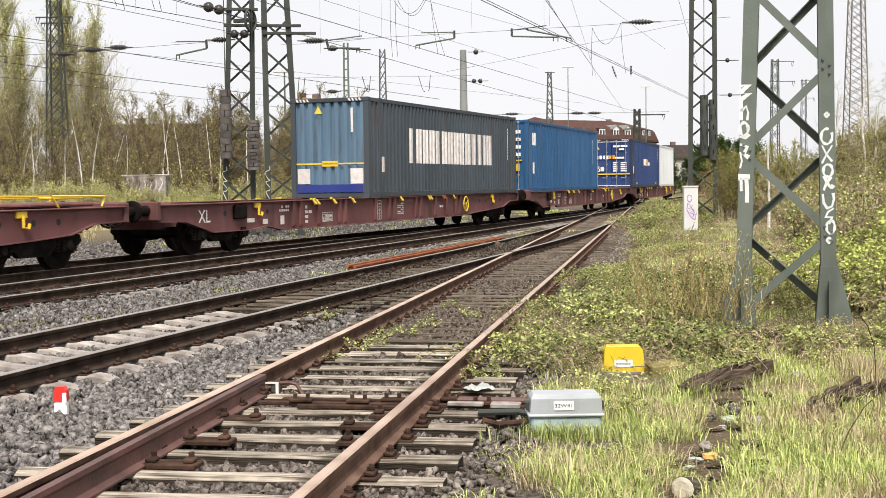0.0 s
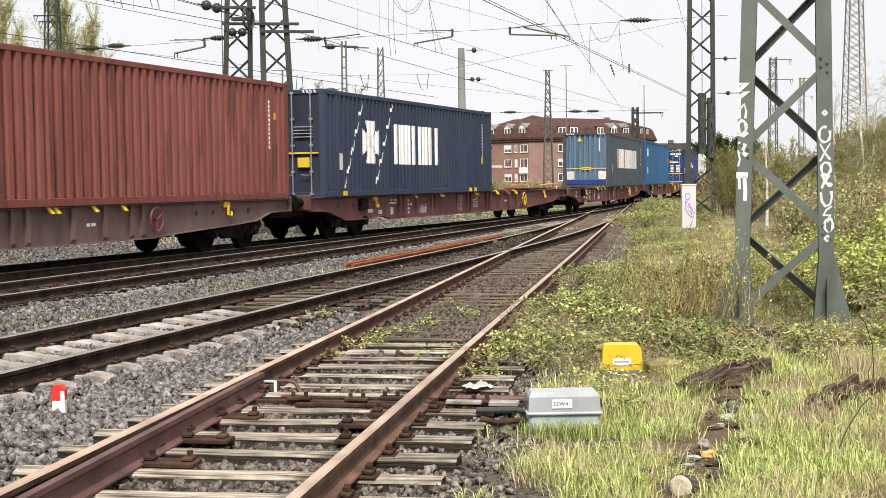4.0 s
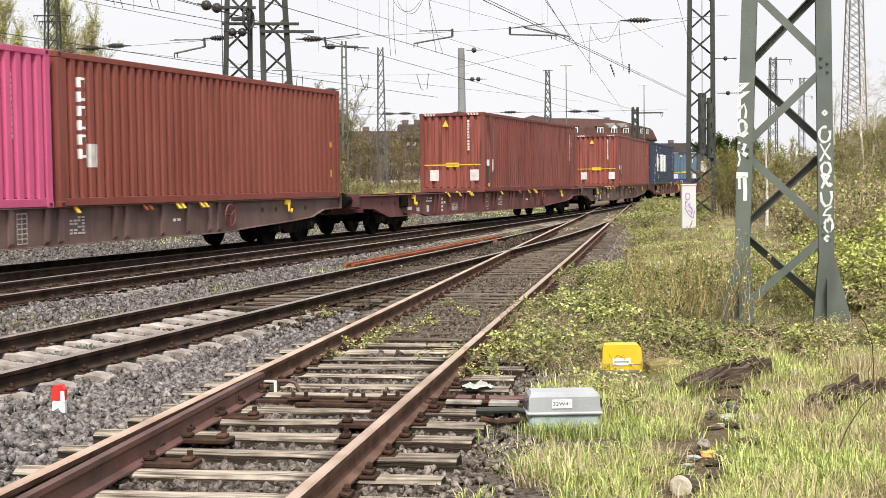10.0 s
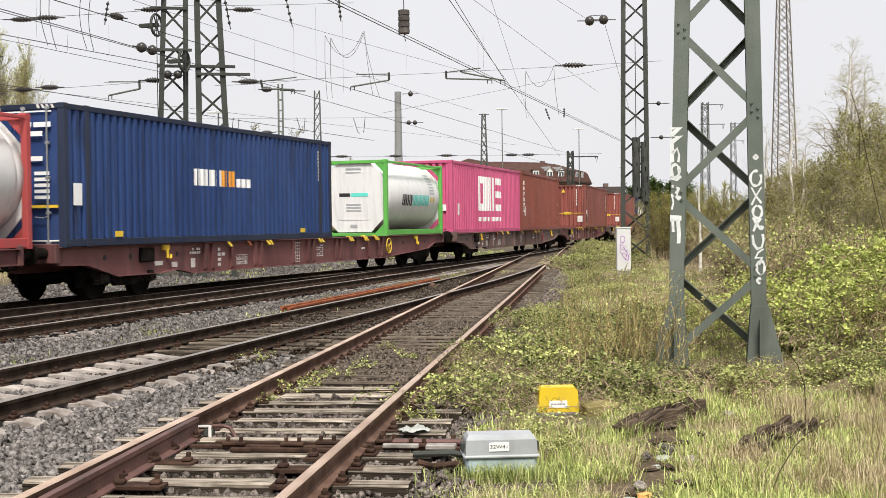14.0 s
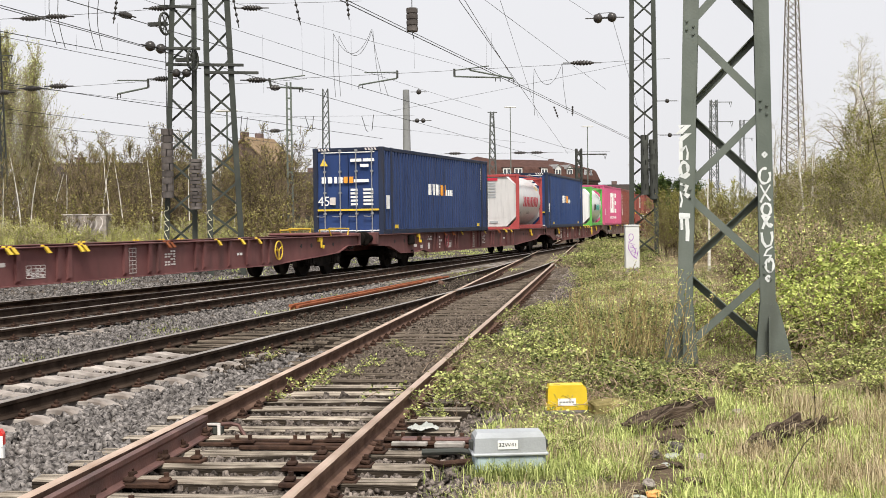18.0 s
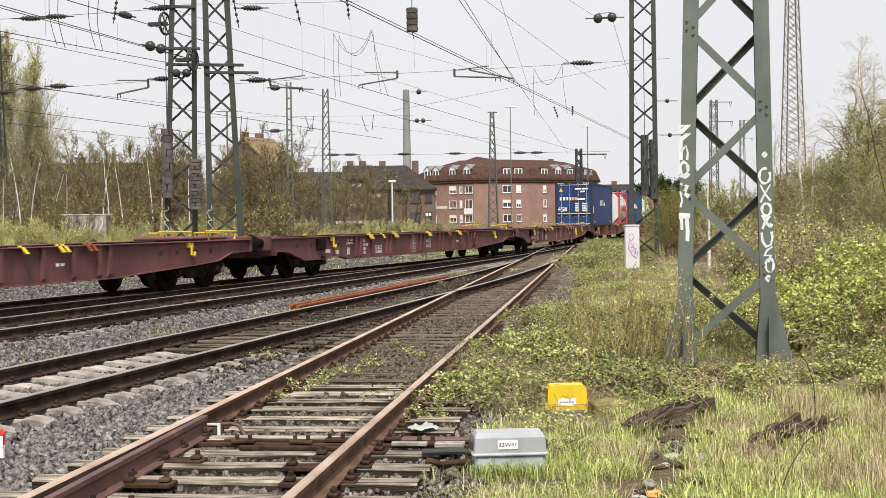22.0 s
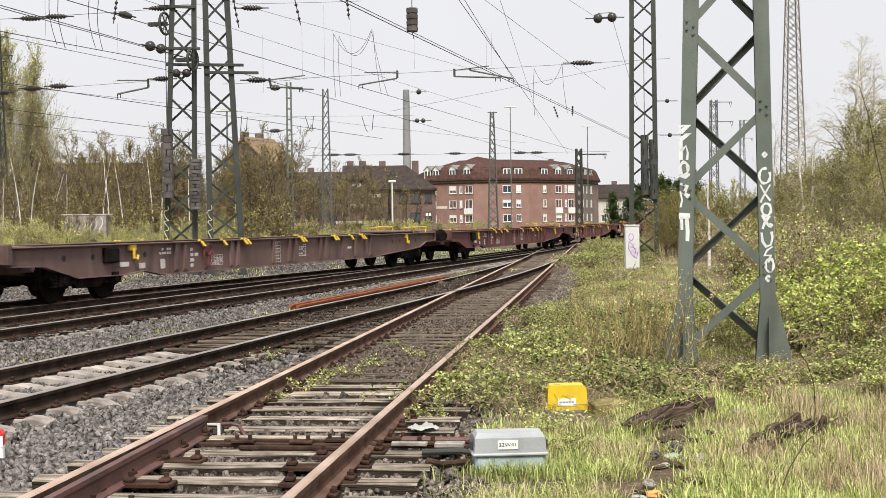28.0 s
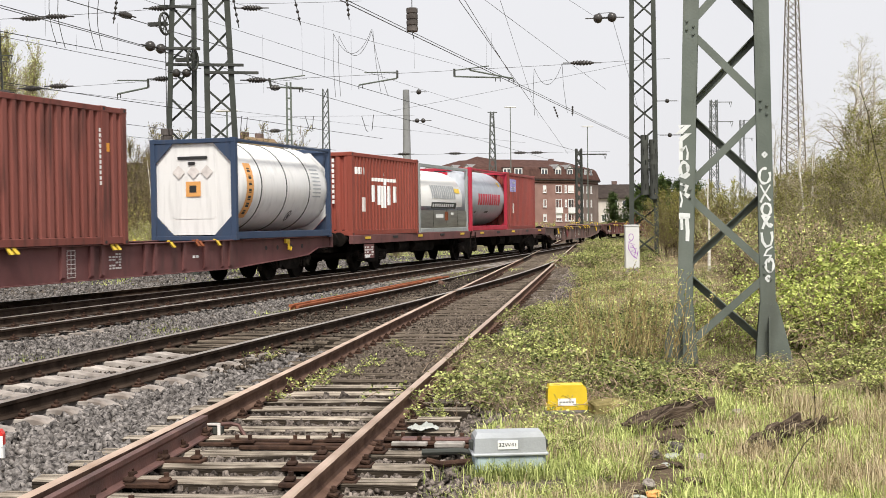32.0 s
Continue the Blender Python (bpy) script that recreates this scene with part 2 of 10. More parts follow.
M["tan"] = surf("tan_gable_boards", (0.19, 0.135, 0.085), (0.26, 0.19, 0.125), 1, 0.9, 0, 0.1, 9, 0.08)
M["frame_white"] = surf("white_window_frame", (0.7, 0.7, 0.7), (0.78, 0.78, 0.78), 3, 0.5, 0, 0, 40, 0.03)
M["chimney"] = surf("grey_chimney_concrete", (0.2, 0.205, 0.21), (0.29, 0.295, 0.3), 0.25, 0.9, 0, 0.1, 9, 0.06)
M["litter"] = surf("pale_plastic_litter", (0.3, 0.32, 0.3), (0.48, 0.49, 0.46), 3, 0.5, 0, 0.2, 40, 0.1)
M["mossy"] = surf("mossy_concrete", (0.1, 0.085, 0.035), (0.34, 0.28, 0.13), 6, 0.95, 0, 0.6, 40, 0.2)
M["ceramic"] = surf("pale_stump_wood", (0.4, 0.35, 0.28), (0.55, 0.5, 0.42), 5, 0.8, 0, 0.3, 40, 0.15)
M["mast_rusty"] = surf("rusty_tower_steel", (0.13, 0.115, 0.09), (0.2, 0.17, 0.135), 0.3, 0.8, 0.1, 0.05, 20, 0.1)
M["mast_far"] = surf("hazy_grey_green_steel", (0.085, 0.095, 0.09), (0.13, 0.14, 0.134), 1.0, 0.7, 0.1, 0.05, 20, 0.08)
M["amber_spray"] = surf("cream_spray_paint", (0.6, 0.58, 0.4), (0.72, 0.7, 0.52), 9, 0.6, 0, 0, 40, 0.08)
M["bright_yellow"] = surf("bright_yellow_plastic", (0.72, 0.5, 0.02), (0.8, 0.58, 0.04), 3, 0.4, 0, 0.05, 40, 0.05, (1, 1, 1), 0.4, (0.45, 0.3, 0.05), 0.4)
M["blade_rust"] = surf("red_brown_blade_rust", (0.075, 0.042, 0.038), (0.17, 0.085, 0.072), 3, 0.55, 0.3, 0.2, 50, 0.15)
glass = bpy.data.materials.new("window_glass")
glass.use_nodes = True
gb = glass.node_tree.nodes["Principled BSDF"]
gb.inputs["Base Color"].default_value, gb.inputs["Roughness"].default_value = (0.05, 0.06, 0.07, 1), 0.05
gb.inputs["Specular IOR Level"].default_value = 0.8
M["glass"] = glass


def paint(name, c, stain=(0.1, 0.06, 0.045), amount=0.45, rough=0.6, fade=0.18):
    light = tuple(min(1, a * (1 + fade) + 0.01) for a in c)
    return surf(name, c, light, 0.7, rough, 0, 0.06, 30, 0.05, (1, 1, 0.35), 0.2, stain, amount, (4.5, 4.5, 0.45))


# ---- mesh helper ----
class Build:
    """Vertices and faces of one mesh, piece by piece."""

    def __init__(self):
        self.v, self.f, self.smooth = [], [], False

    def add(self, verts, faces):
        o = len(self.v)
        self.v += [tuple(p) for p in verts]
        self.f += [tuple(o + i for i in q) for q in faces]
        return self

    def box(self, x0, x1, y0, y1, z0, z1, m=None):
        p = [(x, y, z) for x in (x0, x1) for y in (y0, y1) for z in (z0, z1)]
        if m is not None:
            p = [m @ Vector(a) for a in p]
        return self.add(p, [(0, 1, 3, 2), (4, 6, 7, 5), (0, 4, 5, 1), (2, 3, 7, 6), (0, 2, 6, 4), (1, 5, 7, 3)])

    def cbox(self, x0, x1, y0, y1, z0, z1, c, m=None):
        """A box with chamfered edges all round."""
        p = []
        for k in range(3):
            for sx in (0, 1):
                for sy in (0, 1):
                    for sz in (0, 1):
                        d = [c, c, c]
                        d[k] = 0
                        p.append((x1 - d[0] if sx else x0 + d[0], y1 - d[1] if sy else y0 + d[1], z1 - d[2] if sz else z0 + d[2]))
        if m is not None:
            p = [m @ Vector(a) for a in p]
        i = lambda k, sx, sy, sz: k * 8 + sx * 4 + sy * 2 + sz
        f = []
        for s in (0, 1):
            f += [(i(0, s, 0, 0), i(0, s, 1, 0), i(0, s, 1, 1), i(0, s, 0, 1)), (i(1, 0, s, 0), i(1, 1, s, 0), i(1, 1, s, 1), i(1, 0, s, 1)),
                  (i(2, 0, 0, s), i(2, 1, 0, s), i(2, 1, 1, s), i(2, 0, 1, s))]
            for t in (0, 1):
                f += [(i(0, s, t, 0), i(0, s, t, 1), i(1, s, t, 1), i(1, s, t, 0)), (i(0, s, 0, t), i(0, s, 1, t), i(2, s, 1, t), i(2, s, 0, t)),
                      (i(1, 0, s, t), i(1, 1, s, t), i(2, 1, s, t), i(2, 0, s, t))]
                for w in (0, 1):
                    f.append((i(0, s, t, w), i(1, s, t, w), i(2, s, t, w)))
        return self.add(p, f)

    def beam(self, a, b, wide, high, up=(0, 0, 1)):
        """A straight bar from a to b."""
        a, b = Vector(a), Vector(b)
        d = (b - a).normalized()
        side = d.cross(Vector(up))
        side = side.normalized() if side.length > 1e-4 else Vector((1, 0, 0))
        top = side.cross(d)
        p = [q + side * sx * wide / 2 + top * sz * high / 2 for q in (a, b) for sx, sz in ((-1, -1), (1, -1), (1, 1), (-1, 1))]
        return self.add(p, [(0, 3, 2, 1), (4, 5, 6, 7)] + [(i, (i + 1) % 4, 4 + (i + 1) % 4, 4 + i) for i in range(4)])

    def tube(self, a, b, r0, r1=None, n=8, caps=True):
        r1 = r0 if r1 is None else r1
        a, b = Vector(a), Vector(b)
        d = (b - a).normalized()
        side = d.orthogonal().normalized()
        top = d.cross(side)
        p = [q + (side * math.cos(t) + top * math.sin(t)) * r for q, r in ((a, r0), (b, r1)) for t in (2 * math.pi * i / n for i in range(n))]
        f = [(i, (i + 1) % n, n + (i + 1) % n, n + i) for i in range(n)]
        if caps:
            f += [tuple(range(n - 1, -1, -1)), tuple(range(n, 2 * n))]
        return self.add(p, f)

    def path(self, points, r, n=5):
        """A bent rod through the points."""
        pts = [Vector(p) for p in points]
        ref = None
        v = []
        for i, p in enumerate(pts):
            d = (pts[min(i + 1, len(pts) - 1)] - pts[max(i - 1, 0)]).normalized()
            side = d.orthogonal().normalized() if ref is None else (ref - d * ref.dot(d)).normalized()
            ref = side
            top = d.cross(side)
            v += [p + (side * math.cos(t) + top * math.sin(t)) * r for t in (2 * math.pi * k / n for k in range(n))]
        m = len(pts)
        f = [(j * n + k, j * n + (k + 1) % n, (j + 1) * n + (k + 1) % n, (j + 1) * n + k) for j in range(m - 1) for k in range(n)]
        return self.add(v, f + [tuple(range(n - 1, -1, -1)), tuple(range((m - 1) * n, m * n))])

    def prism(self, outline, y0, y1, m=None):
        """An outline in x and z, drawn out along y."""
        k = len(outline)
        p = [(x, y, z) for y in (y0, y1) for x, z in outline]
        if m is not None:
            p = [m @ Vector(a) for a in p]
        return self.add(p, [tuple(range(k)), tuple(range(2 * k - 1, k - 1, -1))] + [(i, k + i, k + (i + 1) % k, (i + 1) % k) for i in range(k)])

    def lathe(self, rings, axis="x", n=24, m=None):
        """Rings (along, radius) turned about an axis."""
        p = []
        for s, r in rings:
            for i in range(n):
                a = 2 * math.pi * i / n
                c, e = r * math.cos(a), r * math.sin(a)
                p.append((s, c, e) if axis == "x" else (c, s, e) if axis == "y" else (c, e, s))
        if m is not None:
            p = [m @ Vector(a) for a in p]
        f = [(j * n + i, j * n + (i + 1) % n, (j + 1) * n + (i + 1) % n, (j + 1) * n + i) for j in range(len(rings) - 1) for i in range(n)]
        f += [tuple(range(n - 1, -1, -1)), tuple(range((len(rings) - 1) * n, len(rings) * n))]
        return self.add(p, f)

    def mesh(self, name, material, smooth=False):
        me = bpy.data.meshes.new(name)
        me.from_pydata(self.v, [], self.f)
        me.materials.append(material)
        if smooth or self.smooth:
            me.shade_smooth()
        return me


def fix(me):
    bm = bmesh.new()
    bm.from_mesh(me)
    bmesh.ops.recalc_face_normals(bm, faces=bm.faces)
    bm.to_mesh(me)
    bm.free()
    return me


def part(name, build, material, parent, label="", smooth=False, at=None):
    me = build if isinstance(build, bpy.types.Mesh) else fix(build.mesh(name, material, smooth))
    ob = new(name, me)
    ob.parent = parent
    if at is not None:
        ob.matrix_basis = at
    return tagged(ob, label) if label else ob


def thing(name, label, category, m=None, group="", kind=""):
    ob = new(name)
    ob.empty_display_size = 0.2
    if m is not None:
        ob.matrix_basis = m
    return tagged(ob, label, category, group, kind)


def solid(name, build, material, label, category, m=None, group="", kind="", smooth=False):
    me = build if isinstance(build, bpy.types.Mesh) else build.mesh(name, material, smooth)
    ob = new(name, me)
    if m is not None:
        ob.matrix_basis = m
    return tagged(ob, label, category, group, kind)


def sheet(name, verts, faces, material, smooth=False):
    """A mesh from numpy arrays: verts (n, 3), faces (m, 3 or 4)."""
    me = bpy.data.meshes.new(name)
    k = faces.shape[1]
    me.vertices.add(len(verts))
    me.vertices.foreach_set("co", np.asarray(verts, np.float32).ravel())
    me.loops.add(faces.size)
    me.loops.foreach_set("vertex_index", np.asarray(faces, np.int32).ravel())
    me.polygons.add(len(faces))
    me.polygons.foreach_set("loop_start", np.arange(0, faces.size, k, dtype=np.int32))
    me.update(calc_edges=True)
    me.materials.append(material)
    if smooth:
        me.shade_smooth()
    return me


# ---- the railway lines, in plan ----
# the train's track: (from s, x, y, heading at that s); the heading changes evenly from row to row and is straight outside
TRAIN_ROWS = [(-25, -14.694, 7.633, 0.3947), (-8, -8.438, 23.438, 0.3591), (6, -3.541, 36.554, 0.3556), (16, 0.081, 45.875, 0.3858), (26, 3.589, 55.238, 0.3310), (36, 6.636, 64.762, 0.2883), (46, 9.444, 74.359, 0.2810)]


def train_line(s):
    """A point of the train's track centre line, s metres along it, and its heading east of north."""
    row = TRAIN_ROWS[0]
    for k in TRAIN_ROWS[1:]:
        if s > k[0]:
            row = k
    s0, x, y, h = row
    d, rate = s - s0, 0.0
    for (sa, _, _, ha), (sb, _, _, hb) in zip(TRAIN_ROWS, TRAIN_ROWS[1:]):
        if sa < s <= sb:
            rate = (hb - ha) / (sb - sa)
    h2 = h + rate * d
    if rate:
        return x + (math.cos(h) - math.cos(h2)) / rate, y + (math.sin(h2) - math.sin(h)) / rate, h2
    return x + d * math.sin(h), y + d * math.cos(h), h


NEAR_SLOPE = 0.1695


def near_x(y):
    return -1.344 + NEAR_SLOPE * (y - 7.2)


def mid_x(y):
    """The line that leaves the near siding by the turnout."""
    t0, t1 = math.tan(radians(16.1)), NEAR_SLOPE
    if y <= 27.24:
        return 0.37 + (y - 27.24) * t0
    if y >= 56:
        return near_x(y)
    k = (y - 27.24) / (56 - 27.24)
    return 0.37 + (y - 27.24) * (t0 + (t1 - t0) * k / 2)


def train_x(y):
    s = (y - 30.5) / 0.93
    for _ in range(6):
        x, yy, h = train_line(s)
        s += (y - yy) / math.cos(h)
    return train_line(s)[0]


def third_x(y):
    x = -6.62 + 0.324 * (y - 19.57)
    if y > 34:
        k = min(1, (y - 34) / 56)
        k = k * k * (3 - 2 * k)
        x = x * (1 - k) + train_x(y) * k
    return x


def ground_z(x, y):
    """The lie of the land: flat at the tracks, a little bank that rises to the east of the siding."""
    e = x - (near_x(y) if y > -20 else near_x(-20)) - 2.2
    z = -0.24 + 0.05 * noise.noise((x * 0.35, y * 0.35, 0))
    if abs(x - near_x(y)) < 1.6 and y > 11:
        z += 0.036 * min(1.0, (y - 11) / 6) * (1.0 if abs(x - near_x(y)) < 0.72 else 0.7)
    if 6 < y < 20 and abs(x - mid_x(y)) < 1.35:
        z -= 0.03
    if y < 12.5 and abs(x - near_x(y)) < 0.75:
        z -= 0.035
    if e > 0:
        z += min(0.05, e * 0.05) + 2.6 * max(0.0, min(1.0, (e - 4.2) / 7.5)) ** 1.3
        if e > 3:
            z += 0.25 * noise.noise((x * 0.2, y * 0.2, 3.0))
    if 22 < y < 39:
        z += 0.1 * max(0.0, 1 - abs(x + 1.6 - 0.2885 * (y - 24.1)) / 0.8) * min(1, y - 22, 39 - y)
    far = math.hypot(x, y)
    if far > 150:
        z = z + (-0.6 - z) * min(1, (far - 150) / 100)
    w = x - train_x(max(min(y, 300), -300)) + 4.5
    if w < 0 and far < 250:
        z += 0.25 * min(1, -w / 6)
    return z


xs = np.unique(np.concatenate([np.linspace(-2500, -80, 14), np.linspace(-80, -14, 34), np.linspace(-14, 16, 101), np.linspace(16, 60, 40), np.linspace(60, 2500, 14)]))
ys = np.unique(np.concatenate([np.linspace(-2500, -60, 12), np.linspace(-60, 4, 22), np.linspace(4, 46, 121), np.linspace(46, 140, 60), np.linspace(140, 2500, 16)]))
gv = np.array([(x, y, ground_z(x, y)) for y in ys for x in xs])
nx = len(xs)
gi = np.arange((len(ys) - 1) * nx).reshape(-1, nx)[:, :-1].ravel()
gf = np.stack([gi, gi + 1, gi + nx + 1, gi + nx], 1)


def ground_material():
    """Ballast between the tracks, grass beside them, by the side of the siding on which a place lies."""
    m = bpy.data.materials.new("yard_ground")
    m.use_nodes = True
    n, l = m.node_tree.nodes, m.node_tree.links
    b = n["Principled BSDF"]
    tc = n.new("ShaderNodeTexCoord")
    sp = n.new("ShaderNodeSeparateXYZ")
    l.new(tc.outputs["Object"], sp.inputs[0])

    def math_node(op, a, c):
        q = n.new("ShaderNodeMath")
        q.operation = op
        for i, s in enumerate((a, c)):
            if isinstance(s, (int, float)):
                q.inputs[i].default_value = s
            else:
                l.new(s, q.inputs[i])
        return q.outputs[0]

    def noise_node(scale, detail=4.0):
        q = n.new("ShaderNodeTexNoise")
        q.inputs["Scale"].default_value, q.inputs["Detail"].default_value = scale, detail
        l.new(tc.outputs["Object"], q.inputs["Vector"])
        return q.outputs["Fac"]

    def mix_node(fac, a, c):
        q = n.new("ShaderNodeMix")
        q.data_type = "RGBA"
        l.new(fac, q.inputs["Factor"])
        for key, s in (("A", a), ("B", c)):
            if isinstance(s, tuple):
                q.inputs[key].default_value = (*s, 1)
            else:
                l.new(s, q.inputs[key])
        return q.outputs["Result"]

    def step(v, lo, hi):
        q = n.new("ShaderNodeMapRange")
        q.interpolation_type = "SMOOTHSTEP"
        q.inputs["From Min"].default_value, q.inputs["From Max"].default_value = lo, hi
        l.new(v, q.inputs["Value"])
        return q.outputs[0]

    def inv_step(v, lo, hi):
        return math_node("SUBTRACT", 1.0, step(v, lo, hi))

    east = math_node("SUBTRACT", sp.outputs["X"], math_node("MULTIPLY", sp.outputs["Y"], NEAR_SLOPE))
    wobble = math_node("MULTIPLY", math_node("SUBTRACT", noise_node(0.9), 0.5), 2.2)
    right = step(math_node("ADD", east, wobble), -0.75, 0.25)
    west = math_node("SUBTRACT", math_node("MULTIPLY", sp.outputs["Y"], 0.388), sp.outputs["X"])
    left = step(math_node("ADD", west, wobble), 23.5, 30.0)
    between = math_node("SUBTRACT", math_node("MULTIPLY", sp.outputs["Y"], 0.3), sp.outputs["X"])
    strip = math_node("MULTIPLY", step(between, 9.2, 9.9), step(math_node("MULTIPLY", between, -1.0), -11.6, -10.4))
    patches = math_node("MULTIPLY", math_node("MULTIPLY", strip, 0.75), step(noise_node(1.4), 0.46, 0.62))
    stones = mix_node(step(noise_node(24, 3), 0.35, 0.65), (0.02, 0.017, 0.015), (0.18, 0.155, 0.135))
    stones = mix_node(step(noise_node(0.5), 0.35, 0.7), stones, mix_node(noise_node(40, 2), (0.03, 0.024, 0.019), (0.2, 0.165, 0.135)))
    grass = mix_node(step(noise_node(1.1), 0.35, 0.65), (0.15, 0.15, 0.055), (0.3, 0.26, 0.14))
    grass = mix_node(step(noise_node(18, 3), 0.4, 0.75), grass, (0.07, 0.055, 0.03))
    cover = math_node("MAXIMUM", math_node("MAXIMUM", right, left), patches)
    path_x = math_node("SUBTRACT", sp.outputs["X"], math_node("ADD", math_node("MULTIPLY", sp.outputs["Y"], 0.31), -0.83))
    path = inv_step(math_node("ADD", math_node("ABSOLUTE", path_x, 0.0), math_node("MULTIPLY", math_node("SUBTRACT", noise_node(3.0), 0.5), 0.6)), 0.14, 0.3)
    path = math_node("MULTIPLY", path, inv_step(sp.outputs["Y"], 10.4, 11.2))
    dirt = mix_node(noise_node(30, 3), (0.05, 0.036, 0.026), (0.2, 0.15, 0.105))
    switch = math_node("MULTIPLY", inv_step(math_node("SUBTRACT", math_node("MULTIPLY", sp.outputs["Y"], 0.238), sp.outputs["X"]), 7.9, 8.5), step(sp.outputs["Y"], 14.0, 18.0))
    stones = mix_node(math_node("MULTIPLY", switch, 0.85), stones, mix_node(noise_node(28, 3), (0.03, 0.024, 0.02), (0.13, 0.1, 0.08)))
    # band along the train's track: oily ballast, with the train's shade painted in
    oily_shade = math_node("MULTIPLY", inv_step(math_node("ABSOLUTE", math_node("SUBTRACT", west, 17.3), 0.0), 1.7, 2.5), 0.85)
    stones = mix_node(oily_shade, stones, mix_node(noise_node(30, 3), (0.018, 0.015, 0.013), (0.06, 0.05, 0.042)))
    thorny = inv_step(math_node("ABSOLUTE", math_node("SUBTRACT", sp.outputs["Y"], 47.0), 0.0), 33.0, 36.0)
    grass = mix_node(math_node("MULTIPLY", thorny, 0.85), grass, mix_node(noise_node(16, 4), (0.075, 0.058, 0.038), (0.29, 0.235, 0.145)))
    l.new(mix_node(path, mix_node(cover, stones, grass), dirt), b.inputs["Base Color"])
    b.inputs["Roughness"].default_value = 0.95
    b.inputs["Specular IOR Level"].default_value = 0.04
    bp = n.new("ShaderNodeBump")
    bp.inputs["Strength"].default_value, bp.inputs["Distance"].default_value = 1.0, 0.05
    l.new(noise_node(20, 5), bp.inputs["Height"])
    l.new(bp.outputs[0], b.inputs["Normal"])
    return m


M["ground"] = ground_material()
solid("ground", sheet("ground", gv, gf, M["ground"], True), None, "grey ballast between tracks with grass and bare soil beside them", "ground", kind="structure")

# ---- rails and sleepers ----
RAIL_SIDE = [(-0.07, -0.159), (0.07, -0.159), (0.07, -0.148), (0.018, -0.132), (0.009, -0.11), (0.009, -0.055), (0.033, -0.04), (0.036, -0.008),
             (-0.036, -0.008), (-0.033, -0.04), (-0.009, -0.055), (-0.009, -0.11), (-0.018, -0.132), (-0.07, -0.148)]
RAIL_TOP = [(-0.036, -0.0079), (0.036, -0.0079), (0.027, 0.0), (-0.027, 0.0)]


def rail_mesh(name, points, outline, material):
    """A rail profile swept along points (x, y, z)."""
    k, n = len(outline), len(points)
    v = []
    for i, p in enumerate(points):
        a, b = Vector(points[max(0, i - 1)]), Vector(points[min(n - 1, i + 1)])
        d = b - a
        side = Vector((d.y, -d.x, 0)).normalized()
        v += [(p[0] + side.x * u, p[1] + side.y * u, p[2] + w) for u, w in outline]
    f = [(j * k + i, j * k + (i + 1) % k, (j + 1) * k + (i + 1) % k, (j + 1) * k + i) for j in range(n - 1) for i in range(k)]
    f += [tuple(range(k)), tuple(range(n * k - 1, (n - 1) * k - 1, -1))]
    me = bpy.data.meshes.new(name)
    me.from_pydata(v, [], f)
    me.materials.append(material)
    return fix(me)


def add_rail(parent, points, side_mat, top_mat, label=""):
    r = part("rail", rail_mesh("rail", points, RAIL_SIDE, side_mat), None, parent, label)
    part("rail_head", rail_mesh("rail_head", points, RAIL_TOP, top_mat), None, r)
    return r


def shifted(points, off):
    """The points moved sideways, to the east."""
    out = []
    for i, p in enumerate(points):
        a, b = Vector(points[max(0, i - 1)]), Vector(points[min(len(points) - 1, i + 1)])
        d = (b - a).normalized()
        out.append((p[0] + d.y * off, p[1] - d.x * off, 0))
    return out


def along(fx, y0, y1, step):
    n = max(1, int((y1 - y0) / step))
    return [(fx(y0 + (y1 - y0) * i / n), y0 + (y1 - y0) * i / n, 0) for i in range(n + 1)]


def timber_sleeper(seed, length=2.6):
    rnd = random.Random(seed)
    b = Build()
    w, h = 0.094 + rnd.uniform(-0.012, 0.012), 0.075
    n = 5
    rows = []
    for i in range(n + 1):
        x = -length / 2 + length * i / n
        j = lambda: rnd.uniform(-0.008, 0.008)
        rows.append([(x, -w + j(), -h), (x, w + j(), -h), (x, w + j(), h - 0.02 + j()), (x, w - 0.03 + j(), h + j() * 0.6), (x, -w + 0.03 + j(), h + j() * 0.6), (x, -w + j(), h - 0.02 + j())])
    b.add([p for r in rows for p in r], [(i * 6 + k, i * 6 + (k + 1) % 6, (i + 1) * 6 + (k + 1) % 6, (i + 1) * 6 + k) for i in range(n) for k in range(6)]
          + [tuple(range(6)), tuple(range(6 * n + 5, 6 * n - 1, -1))])
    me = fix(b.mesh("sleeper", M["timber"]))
    me.materials.append(M["timber_flank"])
    # faces that look sideways take the darker second material
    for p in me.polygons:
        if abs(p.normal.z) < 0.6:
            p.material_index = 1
    return me


